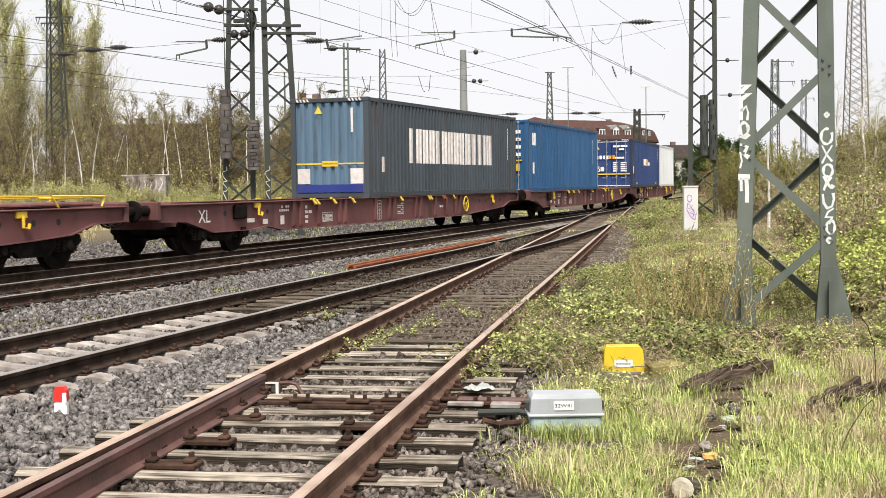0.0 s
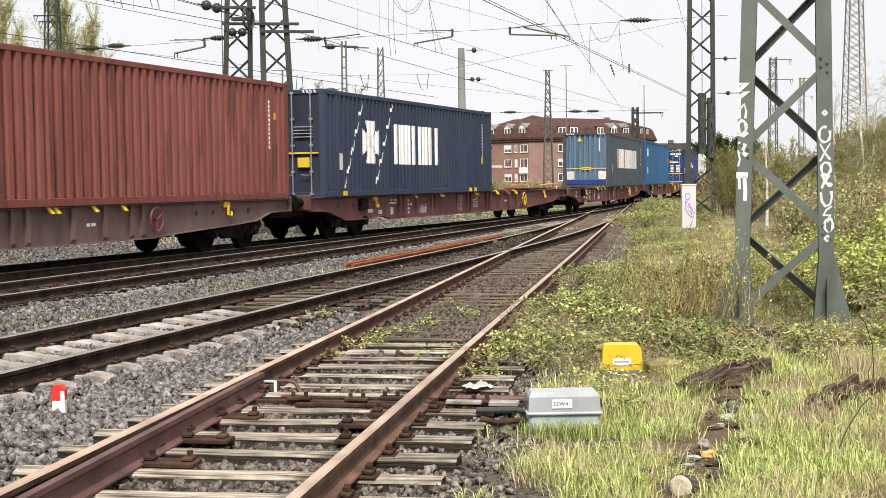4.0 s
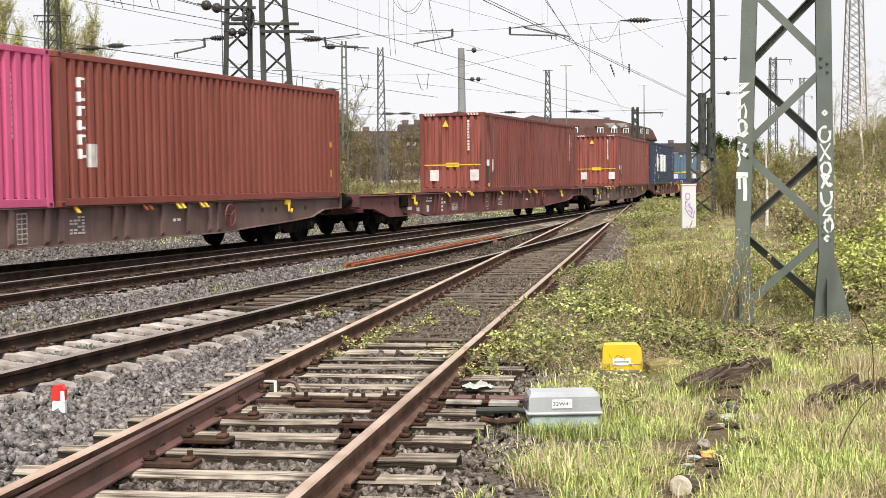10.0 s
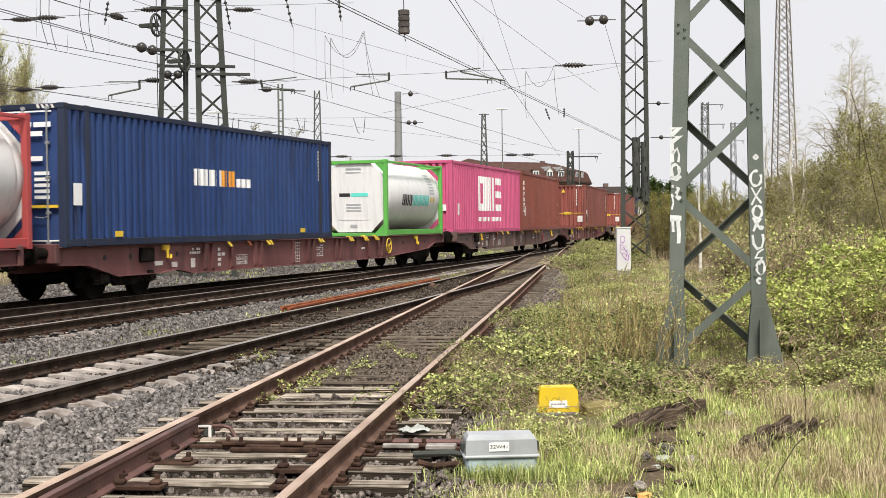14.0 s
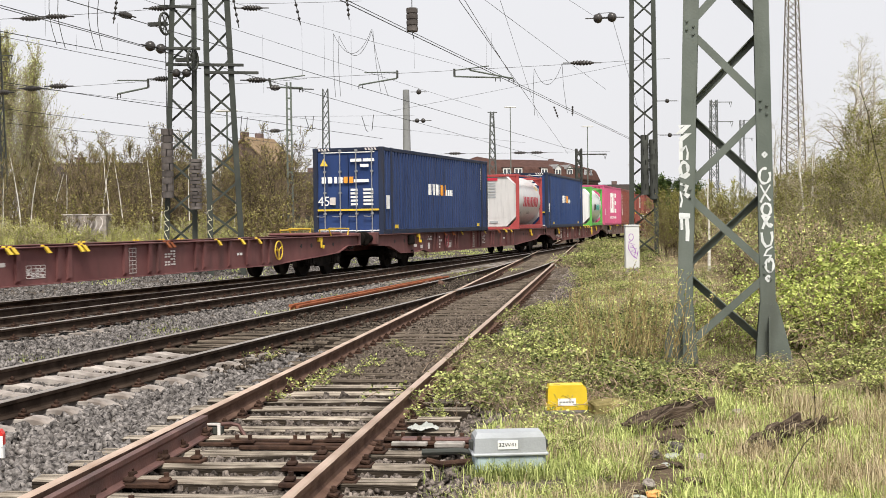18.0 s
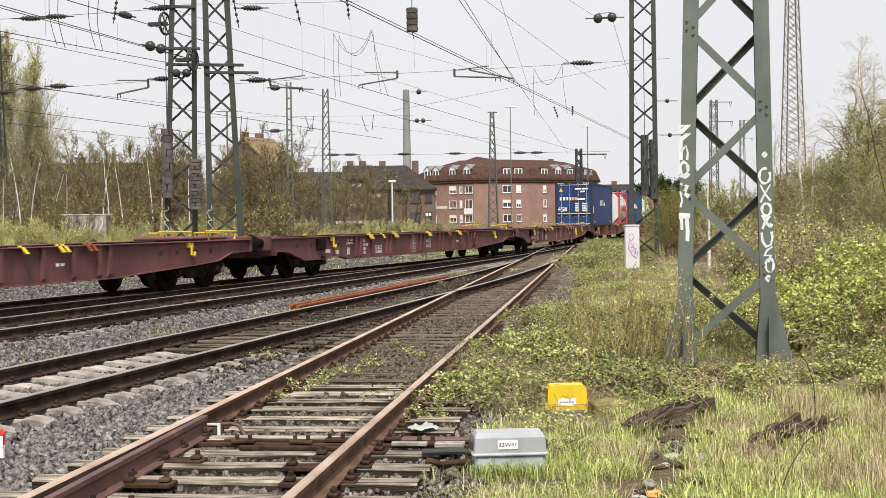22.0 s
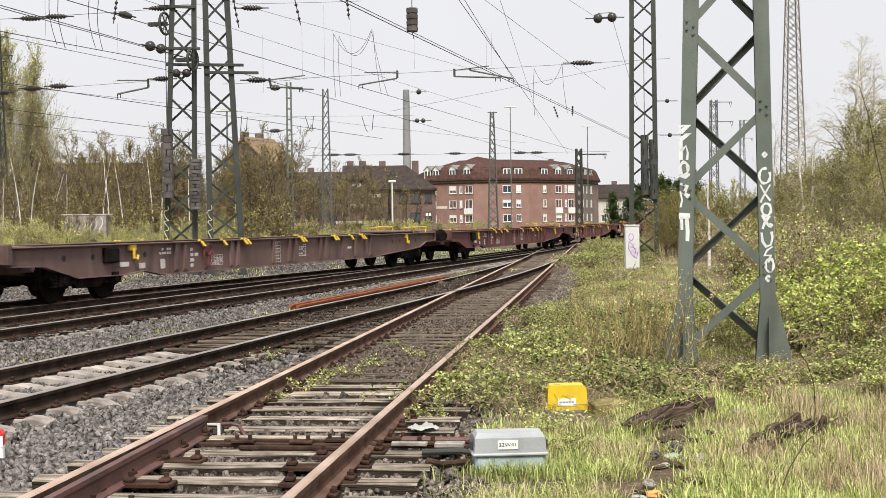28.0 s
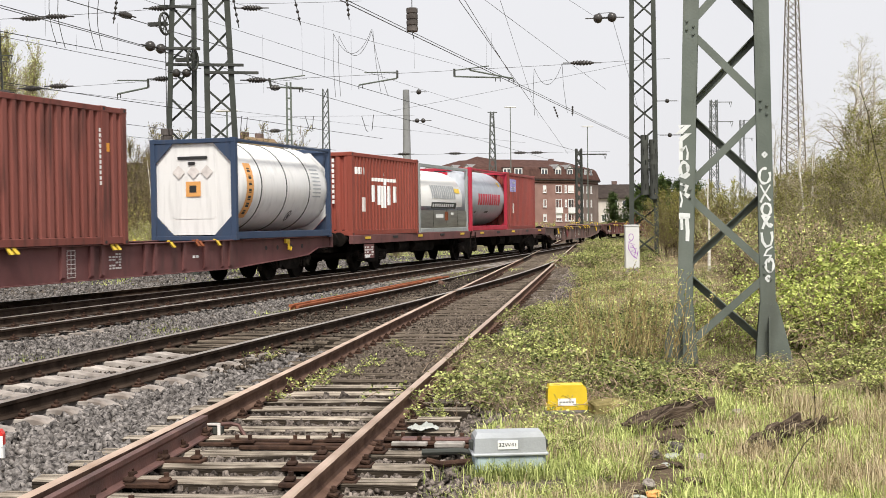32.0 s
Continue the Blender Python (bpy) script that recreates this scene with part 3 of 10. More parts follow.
def concrete_sleeper():
    b = Build()
    prof = [(-1.3, -0.005), (-1.18, 0.02), (-1.06, 0.07), (-0.94, 0.084), (-0.84, 0.072), (-0.66, 0.072), (-0.5, 0.08), (-0.36, 0.06), (-0.15, 0.04), (0.15, 0.04), (0.36, 0.06), (0.5, 0.08), (0.66, 0.072), (0.84, 0.072), (0.94, 0.084), (1.06, 0.07), (1.18, 0.02), (1.3, -0.005)]
    rows = [[(x, -0.12, -0.12), (x, 0.12, -0.12), (x, 0.096, z - 0.016), (x, 0.074, z), (x, -0.074, z), (x, -0.096, z - 0.016)] for x, z in prof]
    n = len(rows) - 1
    b.add([p for r in rows for p in r], [(i * 6 + k, i * 6 + (k + 1) % 6, (i + 1) * 6 + (k + 1) % 6, (i + 1) * 6 + k) for i in range(n) for k in range(6)]
          + [tuple(range(6)), tuple(range(6 * n + 5, 6 * n - 1, -1))])
    return fix(b.mesh("sleeper", M["concrete"]))


def fastening_mesh():
    """Base plate, clamp and bolts at a rail foot, both sides."""
    b = Build()
    b.cbox(-0.17, 0.17, -0.075, 0.075, -0.172, -0.152, 0.006)
    for sx in (-1, 1):
        b.cbox(sx * 0.115 - 0.035, sx * 0.115 + 0.035, -0.05, 0.05, -0.153, -0.122, 0.008)
        b.tube((sx * 0.115, 0, -0.125), (sx * 0.115, 0, -0.085), 0.014, 0.014, 6)
        b.tube((sx * 0.115, 0, -0.118), (sx * 0.115, 0, -0.102), 0.027, 0.027, 6)
        b.tube((sx * 0.14, -0.05, -0.14), (sx * 0.09, -0.045, -0.128), 0.012, 0.012, 5)
        b.tube((sx * 0.14, 0.05, -0.14), (sx * 0.09, 0.045, -0.128), 0.012, 0.012, 5)
    return fix(b.mesh("rail_clip", M["clip"]))


CLIP = fastening_mesh()


def joined(me, poses):
    """Many copies of one mesh as one vertex and face list."""
    v = np.array([p.co for p in me.vertices])
    out = Build()
    faces = [tuple(p.vertices) for p in me.polygons]
    for m in poses:
        a = np.array(m)
        out.v += [tuple(q) for q in v @ a[:3, :3].T + a[:3, 3]]
        o = len(out.v) - len(v)
        out.f += [tuple(o + i for i in f) for f in faces]
    return out


def railway(name, label, center, step, sleepers, zs, near, rails, side_mat, top_mat, clip_reach, change=1e6, phase=0.0):
    """One track: rails, sleepers (single ones where the camera looks at them, the rest joined), clips."""
    t = thing(name, label, "railway track", kind="structure")
    for pts in rails:
        add_rail(t, pts, side_mat, top_mat)
    length, rest, clips, far_clips = 0.0, [], [], []
    pos, i = phase % step, 0
    for a, b in zip(center, center[1:]):
        d = Vector(b) - Vector(a)
        while pos < length + d.length:
            p = Vector(a) + d * ((pos - length) / d.length)
            turn = math.degrees(math.atan2(-d.x, d.y))
            j = random.Random(i * 7 + len(name))
            m = pose(p.x + j.uniform(-0.03, 0.03), p.y, zs + j.uniform(-0.012, 0.006), j.uniform(-0.6, 0.6), 0, turn + j.uniform(-1.0, 1.0))
            if near[0] < p.y < near[1] and p.x > -13:
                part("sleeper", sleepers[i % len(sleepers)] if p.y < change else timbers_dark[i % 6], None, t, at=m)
            else:
                rest.append(m)
            if near[0] < p.y < clip_reach:
                for off in (-0.7525, 0.7525):
                    clips.append(pose(p.x, p.y, 0, 0, 0, turn) @ pose(off, 0, 0))
            pos += step
            i += 1
        length += d.length
    if rest:
        tagged(part("sleepers_beyond", fix(joined(sleepers[0], rest).mesh("sleepers_beyond", M["timber_dark"] if sleepers is timbers else sleepers[0].materials[0])), None, t), kind="stuff")
    if clips:
        for m in clips[:120]:
            part("rail_clip", CLIP, None, t, at=m)
        if clips[120:]:
            tagged(part("rail_clips_beyond", fix(joined(CLIP, clips[120:]).mesh("rail_clips_beyond", M["clip"])), None, t), kind="stuff")
    return t


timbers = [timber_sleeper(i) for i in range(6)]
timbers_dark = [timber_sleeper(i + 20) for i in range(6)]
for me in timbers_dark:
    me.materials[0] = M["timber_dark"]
conc = [concrete_sleeper()]
near_c = along(near_x, -30, 190, 4)
mid_c = along(mid_x, -40, 58, 1.5)
third_c = along(third_x, -60, 92, 2)
train_c = [(*train_line(s)[:2], 0) for s in range(-350, 421, 3)]
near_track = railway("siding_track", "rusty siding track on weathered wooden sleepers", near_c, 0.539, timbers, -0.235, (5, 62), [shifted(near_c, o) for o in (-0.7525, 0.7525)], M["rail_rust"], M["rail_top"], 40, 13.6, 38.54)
railway("turnout_track", "brown rails on pale concrete sleepers, leading to a turnout", mid_c, 0.552, conc, -0.235, (9, 58), [shifted(mid_c, o) for o in (-0.7525, 0.7525)], M["rail_dark"], M["rail_bright"], 40, 17.6, 56.09)
railway("running_track", "brown rails of a through track on concrete sleepers", third_c, 0.56, conc, -0.285, (17, 40), [shifted(third_c, o) for o in (-0.7525, 0.7525)], M["rail_dark"], M["rail_bright"], 45)
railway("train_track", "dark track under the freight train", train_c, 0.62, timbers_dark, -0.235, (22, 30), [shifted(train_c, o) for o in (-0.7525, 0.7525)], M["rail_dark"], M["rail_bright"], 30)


# ---- the freight train: forward is x, the far side is y, rail tops are z = 0 ----
DECK = 1.14
PITCH = 25.96
SPEEDS = [(0, 8.195), (3, 8.298), (6, 9.143), (9, 9.347), (12, 10.203), (15, 10.632), (18, 10.930), (22, 11.202), (27, 11.079), (32, 11.166)]
MOVING = []
WHEELS = []


def run(t):
    """How far the train has gone after t seconds."""
    d = 0.0
    for (t0, v0), (t1, v1) in zip(SPEEDS, SPEEDS[1:]):
        if t <= t0:
            break
        e = min(t, t1)
        ve = v0 + (v1 - v0) * (e - t0) / (t1 - t0)
        d += (v0 + ve) / 2 * (e - t0)
    return d


def rides(ob, sigma, reach=9.5):
    """A thing whose middle lies at sigma in the train, carried at two points of the track."""
    MOVING.append((ob, sigma, reach))
    return ob


def ride_pose(sigma, reach, t, z=0.0):
    s = sigma + run(t)
    ax, ay, _ = train_line(s - reach)
    bx, by, _ = train_line(s + reach)
    return pose((ax + bx) / 2, (ay + by) / 2, z, 0, 0, math.degrees(math.atan2(by - ay, bx - ax)))


def bogie(parent, x, wheel_r=0.46):
    """A two-axle bogie with side frames, springs, wheels."""
    b = Build()
    for y in (-0.98, 0.98):
        b.prism([(x - 1.35, 0.52), (x - 1.2, 0.42), (x - 0.55, 0.4), (x - 0.4, 0.28), (x + 0.4, 0.28), (x + 0.55, 0.4), (x + 1.2, 0.42), (x + 1.35, 0.52),
                 (x + 1.3, 0.66), (x + 0.5, 0.7), (x + 0.35, 0.8), (x - 0.35, 0.8), (x - 0.5, 0.7), (x - 1.3, 0.66)], y - 0.06, y + 0.06)
    b.box(x - 0.28, x + 0.28, -0.95, 0.95, 0.45, 0.74)
    b.box(x - 1.3, x - 1.2, -0.9, 0.9, 0.45, 0.58)
    b.box(x + 1.2, x + 1.3, -0.9, 0.9, 0.45, 0.58)
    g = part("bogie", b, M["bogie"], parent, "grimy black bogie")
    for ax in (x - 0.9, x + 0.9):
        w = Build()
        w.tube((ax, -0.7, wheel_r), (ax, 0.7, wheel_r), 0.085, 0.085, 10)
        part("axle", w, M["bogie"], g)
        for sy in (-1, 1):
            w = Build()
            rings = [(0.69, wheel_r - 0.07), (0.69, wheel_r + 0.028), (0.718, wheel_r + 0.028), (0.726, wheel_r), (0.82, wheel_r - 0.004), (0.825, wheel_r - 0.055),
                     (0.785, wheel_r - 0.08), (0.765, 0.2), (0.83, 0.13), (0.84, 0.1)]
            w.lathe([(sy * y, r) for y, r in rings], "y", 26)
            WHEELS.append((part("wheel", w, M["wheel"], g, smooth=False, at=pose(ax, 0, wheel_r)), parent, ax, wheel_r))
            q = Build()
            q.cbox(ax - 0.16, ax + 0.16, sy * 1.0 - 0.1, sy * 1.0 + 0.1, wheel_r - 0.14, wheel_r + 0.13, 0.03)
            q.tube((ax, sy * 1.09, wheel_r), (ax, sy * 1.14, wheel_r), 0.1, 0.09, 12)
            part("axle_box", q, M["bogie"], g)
            for e in (-1, 1):
                q = Build()
                q.lathe([(0.34 + k * 0.0325, 0.085 if k % 2 == 0 else 0.06) for k in range(9)], "z", 9, Matrix.Translation((ax + e * 0.25, sy * 1.0, 0)))
                part("spring", q, M["bogie"], g)
    for ax in (x - 0.9, x + 0.9):
        for e in (-1, 1):
            for y in (-0.75, 0.75):
                b = Build()
                b.cbox(ax + e * 0.5 - 0.04, ax + e * 0.5 + 0.04, y - 0.06, y + 0.06, 0.28, 0.62, 0.015)
                part("brake_block", b, M["bogie"], g)
    return g


def buffer_parts(parent, x, sx):
    for y in (-0.875, 0.875):
        b = Build()
        b.tube((x, y, 1.03), (x + sx * 0.34, y, 1.03), 0.115, 0.115, 14)
        b.tube((x + sx * 0.34, y, 1.03), (x + sx * 0.48, y, 1.03), 0.09, 0.09, 14)
        b.lathe([(sx * 0.48, 0.2), (sx * 0.5, 0.225), (sx * 0.535, 0.215), (sx * 0.55, 0.15)], "x", 18, Matrix.Translation((x, y, 1.03)))
        part("buffer", b, M["bogie"], parent)
    b = Build()
    b.cbox(x, x + sx * 0.3, -0.06, 0.06, 0.95, 1.07, 0.02)
    b.path([(x + sx * 0.3, -0.05, 1.0), (x + sx * 0.62, -0.05, 0.93), (x + sx * 0.62, 0.05, 0.93), (x + sx * 0.3, 0.05, 1.0)], 0.028, 6)
    part("coupling", b, M["bogie"], parent)
    b = Build()
    b.path([(x, 0.35, 0.9), (x + sx * 0.2, 0.35, 0.72), (x + sx * 0.42, 0.33, 0.66), (x + sx * 0.6, 0.3, 0.75)], 0.025, 6)
    part("brake_hose", b, M["bogie"], parent)
    b = Build()
    b.path([(x, -0.35, 0.9), (x + sx * 0.2, -0.35, 0.74), (x + sx * 0.42, -0.33, 0.7), (x + sx * 0.6, -0.3, 0.78)], 0.025, 6)
    part("brake_hose", b, M["bogie"], parent)


def plate(parent, name, x0, x1, z0, z1, y, material, label="", thick=0.004):
    b = Build()
    b.box(x0, x1, y - thick, y, z0, z1)
    return part(name, b, material, parent, label)


def bars(parent, name, x0, x1, z0, z1, y, rows, cols, material, label=""):
    """Illegible writing: little bars in rows."""
    rnd = random.Random(int((x0 * 31 + z0 * 17 + y * 7) * 1000))
    b = Build()
    rh, cw = (z1 - z0) / rows, (x1 - x0) / cols
    for r in range(rows):
        for c in range(cols):
            if rnd.random() < 0.8:
                b.box(x0 + c * cw, x0 + (c + rnd.uniform(0.6, 0.95)) * cw, y - 0.003, y, z0 + r * rh, z0 + (r + 0.62) * rh)
    return tagged(part(name, b, material, parent, label), label, kind="stuff")


SILL = [(-12.32, 0.8), (-11.35, 0.78), (-10.2, 0.5), (-8.4, 0.5), (-7.7, 0.56), (-6.9, 0.44), (6.2, 0.44), (7.2, 0.5), (9.6, 0.6), (10.6, 0.66), (11.3, 0.84), (12.32, 0.86)]


def flat_wagon(seed, paint_mat, wheel_color, spigots, railing):
    """An eighty-foot container flat wagon. spigots: where its yellow container pins lie."""
    rnd = random.Random(seed)
    w = thing("container_wagon", "", "freight wagon", group="wagons of the train")
    for sy in (-1, 1):
        b = Build()
        web = [(x, z) for x, z in SILL] + [(12.32, 1.13), (-12.32, 1.13)]
        b.prism(web, sy * 1.08 - 0.012, sy * 1.08 + 0.012)
        side = part("side_sill", b, paint_mat, w)
        b = Build()
        for (xa, za), (xb, zb) in zip(SILL, SILL[1:]):
            b.add([(xa, sy * 1.0, za - 0.02), (xb, sy * 1.0, zb - 0.02), (xb, sy * 1.17, zb - 0.02), (xa, sy * 1.17, za - 0.02),
                   (xa, sy * 1.0, za), (xb, sy * 1.0, zb), (xb, sy * 1.17, zb), (xa, sy * 1.17, za)],
                  [(0, 3, 2, 1), (4, 5, 6, 7), (0, 1, 5, 4), (2, 3, 7, 6), (0, 4, 7, 3), (1, 2, 6, 5)])
        part("lower_flange", b, paint_mat, side)
        b = Build()
        b.cbox(-12.32, 12.32, sy * 1.08 - 0.11, sy * 1.08 + 0.11, 1.13, 1.155, 0.006)
        part("upper_flange", b, paint_mat, side)
        for x in (-6.3, -5.9, -4.9, -3.6, -3.25, -1.2, -0.2, 0.2, 1.9, 2.3, 3.6, 4.6, 5.5, 5.9):
            b = Build()
            b.add([(x - 0.06, sy * 1.092, 0.46), (x + 0.06, sy * 1.092, 0.46), (x + 0.06, sy * 1.15, 0.52), (x - 0.06, sy * 1.15, 0.52),
                   (x - 0.06, sy * 1.092, 1.13), (x + 0.06, sy * 1.092, 1.13), (x + 0.06, sy * 1.16, 1.13), (x - 0.06, sy * 1.16, 1.13)],
                  [(0, 3, 2, 1), (4, 5, 6, 7), (0, 1, 5, 4), (2, 3, 7, 6), (0, 4, 7, 3), (1, 2, 6, 5)])
            part("rib", b, paint_mat, side)
        for x in (-10.6, -9.6, -8.9, -7.6, 8.0, 8.7, 9.6, 10.3) if sy < 0 else ():
            b = Build()
            b.lathe([(sy * 1.09, 0.065), (sy * 1.097, 0.065)], "y", 10, Matrix.Translation((x, 0, 0.9)))
            part("sill_hole", b, M["black"], side)
    b = Build()
    b.box(-12.15, 12.15, -0.2, 0.2, 0.62, 1.06)
    for x in (-10.8, -8.2, -5.4, -2.7, 0, 2.7, 5.4, 8.2, 10.8):
        b.box(x - 0.1, x + 0.1, -1.06, 1.06, 0.75, 1.12)
    part("centre_beam", b, paint_mat, w)
    for sx in (-1, 1):
        b = Build()
        b.cbox(sx * 12.35 - 0.08, sx * 12.35 + 0.08, -1.15, 1.15, 0.82, 1.22, 0.02)
        b.box(sx * 11.75 - 0.6, sx * 11.75 + 0.6, -0.95, 0.95, 1.1, 1.165)
        part("headstock", b, paint_mat, w)
        buffer_parts(w, sx * 12.43, sx)
        bogie(w, sx * 9.68)
    for y in (-1, 1):
        for x in spigots:
            b = Build()
            for dx in (-0.09, 0.09) if rnd.random() < 0.5 else (0.0,):
                b.add([(x + dx - 0.055, y * 1.185, 1.16), (x + dx + 0.055, y * 1.185, 1.16), (x + dx + 0.13, y * 1.25, 1.03), (x + dx + 0.02, y * 1.25, 1.03),
                       (x + dx - 0.055, y * 1.16, 1.16), (x + dx + 0.055, y * 1.16, 1.16), (x + dx + 0.13, y * 1.21, 1.02), (x + dx + 0.02, y * 1.21, 1.02)],
                      [(0, 1, 2, 3), (7, 6, 5, 4), (0, 4, 5, 1), (2, 6, 7, 3), (0, 3, 7, 4), (1, 5, 6, 2)])
                b.cbox(x + dx - 0.03, x + dx + 0.03, y * 1.12 - 0.03, y * 1.12 + 0.03, 1.15, 1.19, 0.008)
            part("container_pin", b, M["yellow"] if rnd.random() < 0.85 else M["loose_rail"], w)
        for x in (-8.15, 9.25):
            b = Build()
            b.cbox(x - 0.15, x + 0.12, y * 1.13 - 0.035, y * 1.13 + 0.035, 1.0, 1.13, 0.012)
            b.path([(x, y * 1.17, 1.05), (x, y * 1.17, 0.84), (x + 0.13, y * 1.17, 0.81), (x + 0.16, y * 1.17, 0.9)], 0.03, 6)
            part("brake_lever", b, M["yellow"], w, "yellow brake changeover lever")
        b = Build()
        b.cbox(-9.25, -8.72, y * 1.12 - 0.07, y * 1.12 + 0.07, 0.76, 1.08, 0.03)
        part("valve_box", b, M["bogie"], w, "dark grey valve box")
    ys = -1.098
    bars(w, "inscription", -7.0, -6.45, 0.88, 1.06, ys, 2, 5, M["dullwhite"], "faded white inscription")
    bars(w, "inscription", -5.6, -5.2, 0.55, 1.05, ys, 4, 2, M["dullwhite"])
    grid = Build()
    for i in range(5):
        grid.box(-4.6, -4.0, ys - 0.003, ys, 0.55 + i * 0.06, 0.562 + i * 0.06)
        grid.box(-4.6 + i * 0.147, -4.588 + i * 0.147, ys - 0.003, ys, 0.55, 0.8)
    for i in range(3):
        for j in range(4):
            if rnd.random() < 0.8:
                grid.box(-4.57 + j * 0.147, -4.49 + j * 0.147, ys - 0.003, ys, 0.57 + i * 0.06, 0.6 + i * 0.06)
    tagged(part("load_table", grid, M["dullwhite"], w), "white load limit table", kind="stuff")
    grid = Build()
    for i in range(7):
        grid.box(-1.0, -0.72, ys - 0.003, ys, 0.5 + i * 0.09, 0.515 + i * 0.09)
    for x in (-1.0, -0.87, -0.73):
        grid.box(x, x + 0.012, ys - 0.003, ys, 0.5, 1.05)
    tagged(part("load_table", grid, M["dullwhite"], w), kind="stuff")
    bars(w, "inscription", 0.5, 1.0, 0.62, 0.98, ys, 6, 4, M["dullwhite"])
    bars(w, "inscription", 4.05, 4.35, 0.75, 0.85, ys, 1, 2, M["white"])
    plate(w, "sign_plate", -7.85, -7.6, 0.6, 0.72, ys, M["dullwhite"])
    plate(w, "sign_plate", -6.95, -6.75, 0.56, 0.78, ys, M["dullwhite"])
    plate(w, "sign_plate", -8.6, -8.25, 0.66, 0.76, ys, M["dullwhite"])
    b = Build()
    wx = -4.9 if wheel_color == "red_near" else 6.3
    ring = [(wx + 0.23 * math.cos(a), -1.2, 0.82 + 0.25 * math.sin(a)) for a in (2 * math.pi * i / 18 for i in range(19))]
    b.path(ring, 0.018, 6)
    for a in (0.5, 2.6, 4.7):
        b.tube((wx, -1.2, 0.82), (wx + 0.23 * math.cos(a), -1.2, 0.82 + 0.25 * math.sin(a)), 0.014, 0.014, 5)
    b.tube((wx, -1.08, 0.82), (wx, -1.22, 0.82), 0.03, 0.03, 8)
    part("brake_wheel", b, M["yellow"] if wheel_color == "yellow" else M["red_wheel"], w, "round brake handwheel")
    if railing:
        b = Build()
        for y in (-0.95, 0.35):
            x0, x1 = 10.3, 11.9
            b.path([(x0 + 0.2, y, 1.16), (x0 + 0.05, y, 1.32), (x0, y, 1.38), (x1, y, 1.36), (x1 - 0.1, y, 1.16)], 0.022, 6)
            part("end_railing", b, M["yellow"], w, "yellow folding end railing")
            b = Build()
            b.path([(x0 + 0.1, y + 0.3, 1.18), (x0, y + 0.3, 1.34), (x1 - 0.3, y + 0.3, 1.34)], 0.022, 6)
            part("end_railing", b, M["yellow"], w, "yellow folding end railing")
            b = Build()
        b = Build()
        b.cbox(10.0, 11.9, -0.7, 0.9, 1.165, 1.25, 0.03)
        part("end_platform", b, paint_mat, w)
    return w


M["red_wheel"] = surf("dark_red_handwheel", (0.16, 0.035, 0.04), (0.22, 0.055, 0.06), 3, 0.5)
PINS = (-5.2, -4.1, -2.9, 0.55, 2.9, 4.15, 5.1)


def coupling_at(k):
    return -4.6 - PITCH * k


def block_word(parent, x0, x1, z0, z1, n, material, label, lay):
    """A company's mark as plain upright blocks with slots, following the wall."""
    cw = (x1 - x0) / n
    for i in range(n):
        a, c = x0 + i * cw + cw * 0.07, x0 + (i + 1) * cw - cw * 0.07
        slit = (c - a) * 0.09
        mid = a + (c - a) * (0.5 if i % 2 else 0.42)
        for p, q in ((a, mid - slit), (mid + slit, c)):
            b = Build()
            lay(b, p, q, z0, z1)
            part("company_mark", b, material, parent, label)


def corr_points(x0, x1, pitch, depth, start):
    """Breakpoints of a corrugated wall between x0 and x1: (place, how far it is set back)."""
    cyc = [(0.0, 0.0), (0.46, 0.0), (0.6, depth), (0.86, depth)]
    out = [(x0, None)]
    k = math.floor((x0 - start) / pitch)
    while start + k * pitch < x1:
        for c, d in cyc:
            p = start + (k + c) * pitch
            if x0 < p < x1:
                out.append((p, d))
        k += 1
    out.append((x1, None))

    def back(p):
        c = ((p - start) / pitch) % 1.0
        if c < 0.46:
            return 0.0
        if c < 0.6:
            return depth * (c - 0.46) / 0.14
        if c < 0.86:
            return depth
        return depth * (1 - (c - 0.86) / 0.14)
    return [(p, back(p) if d is None else d) for p, d in out]


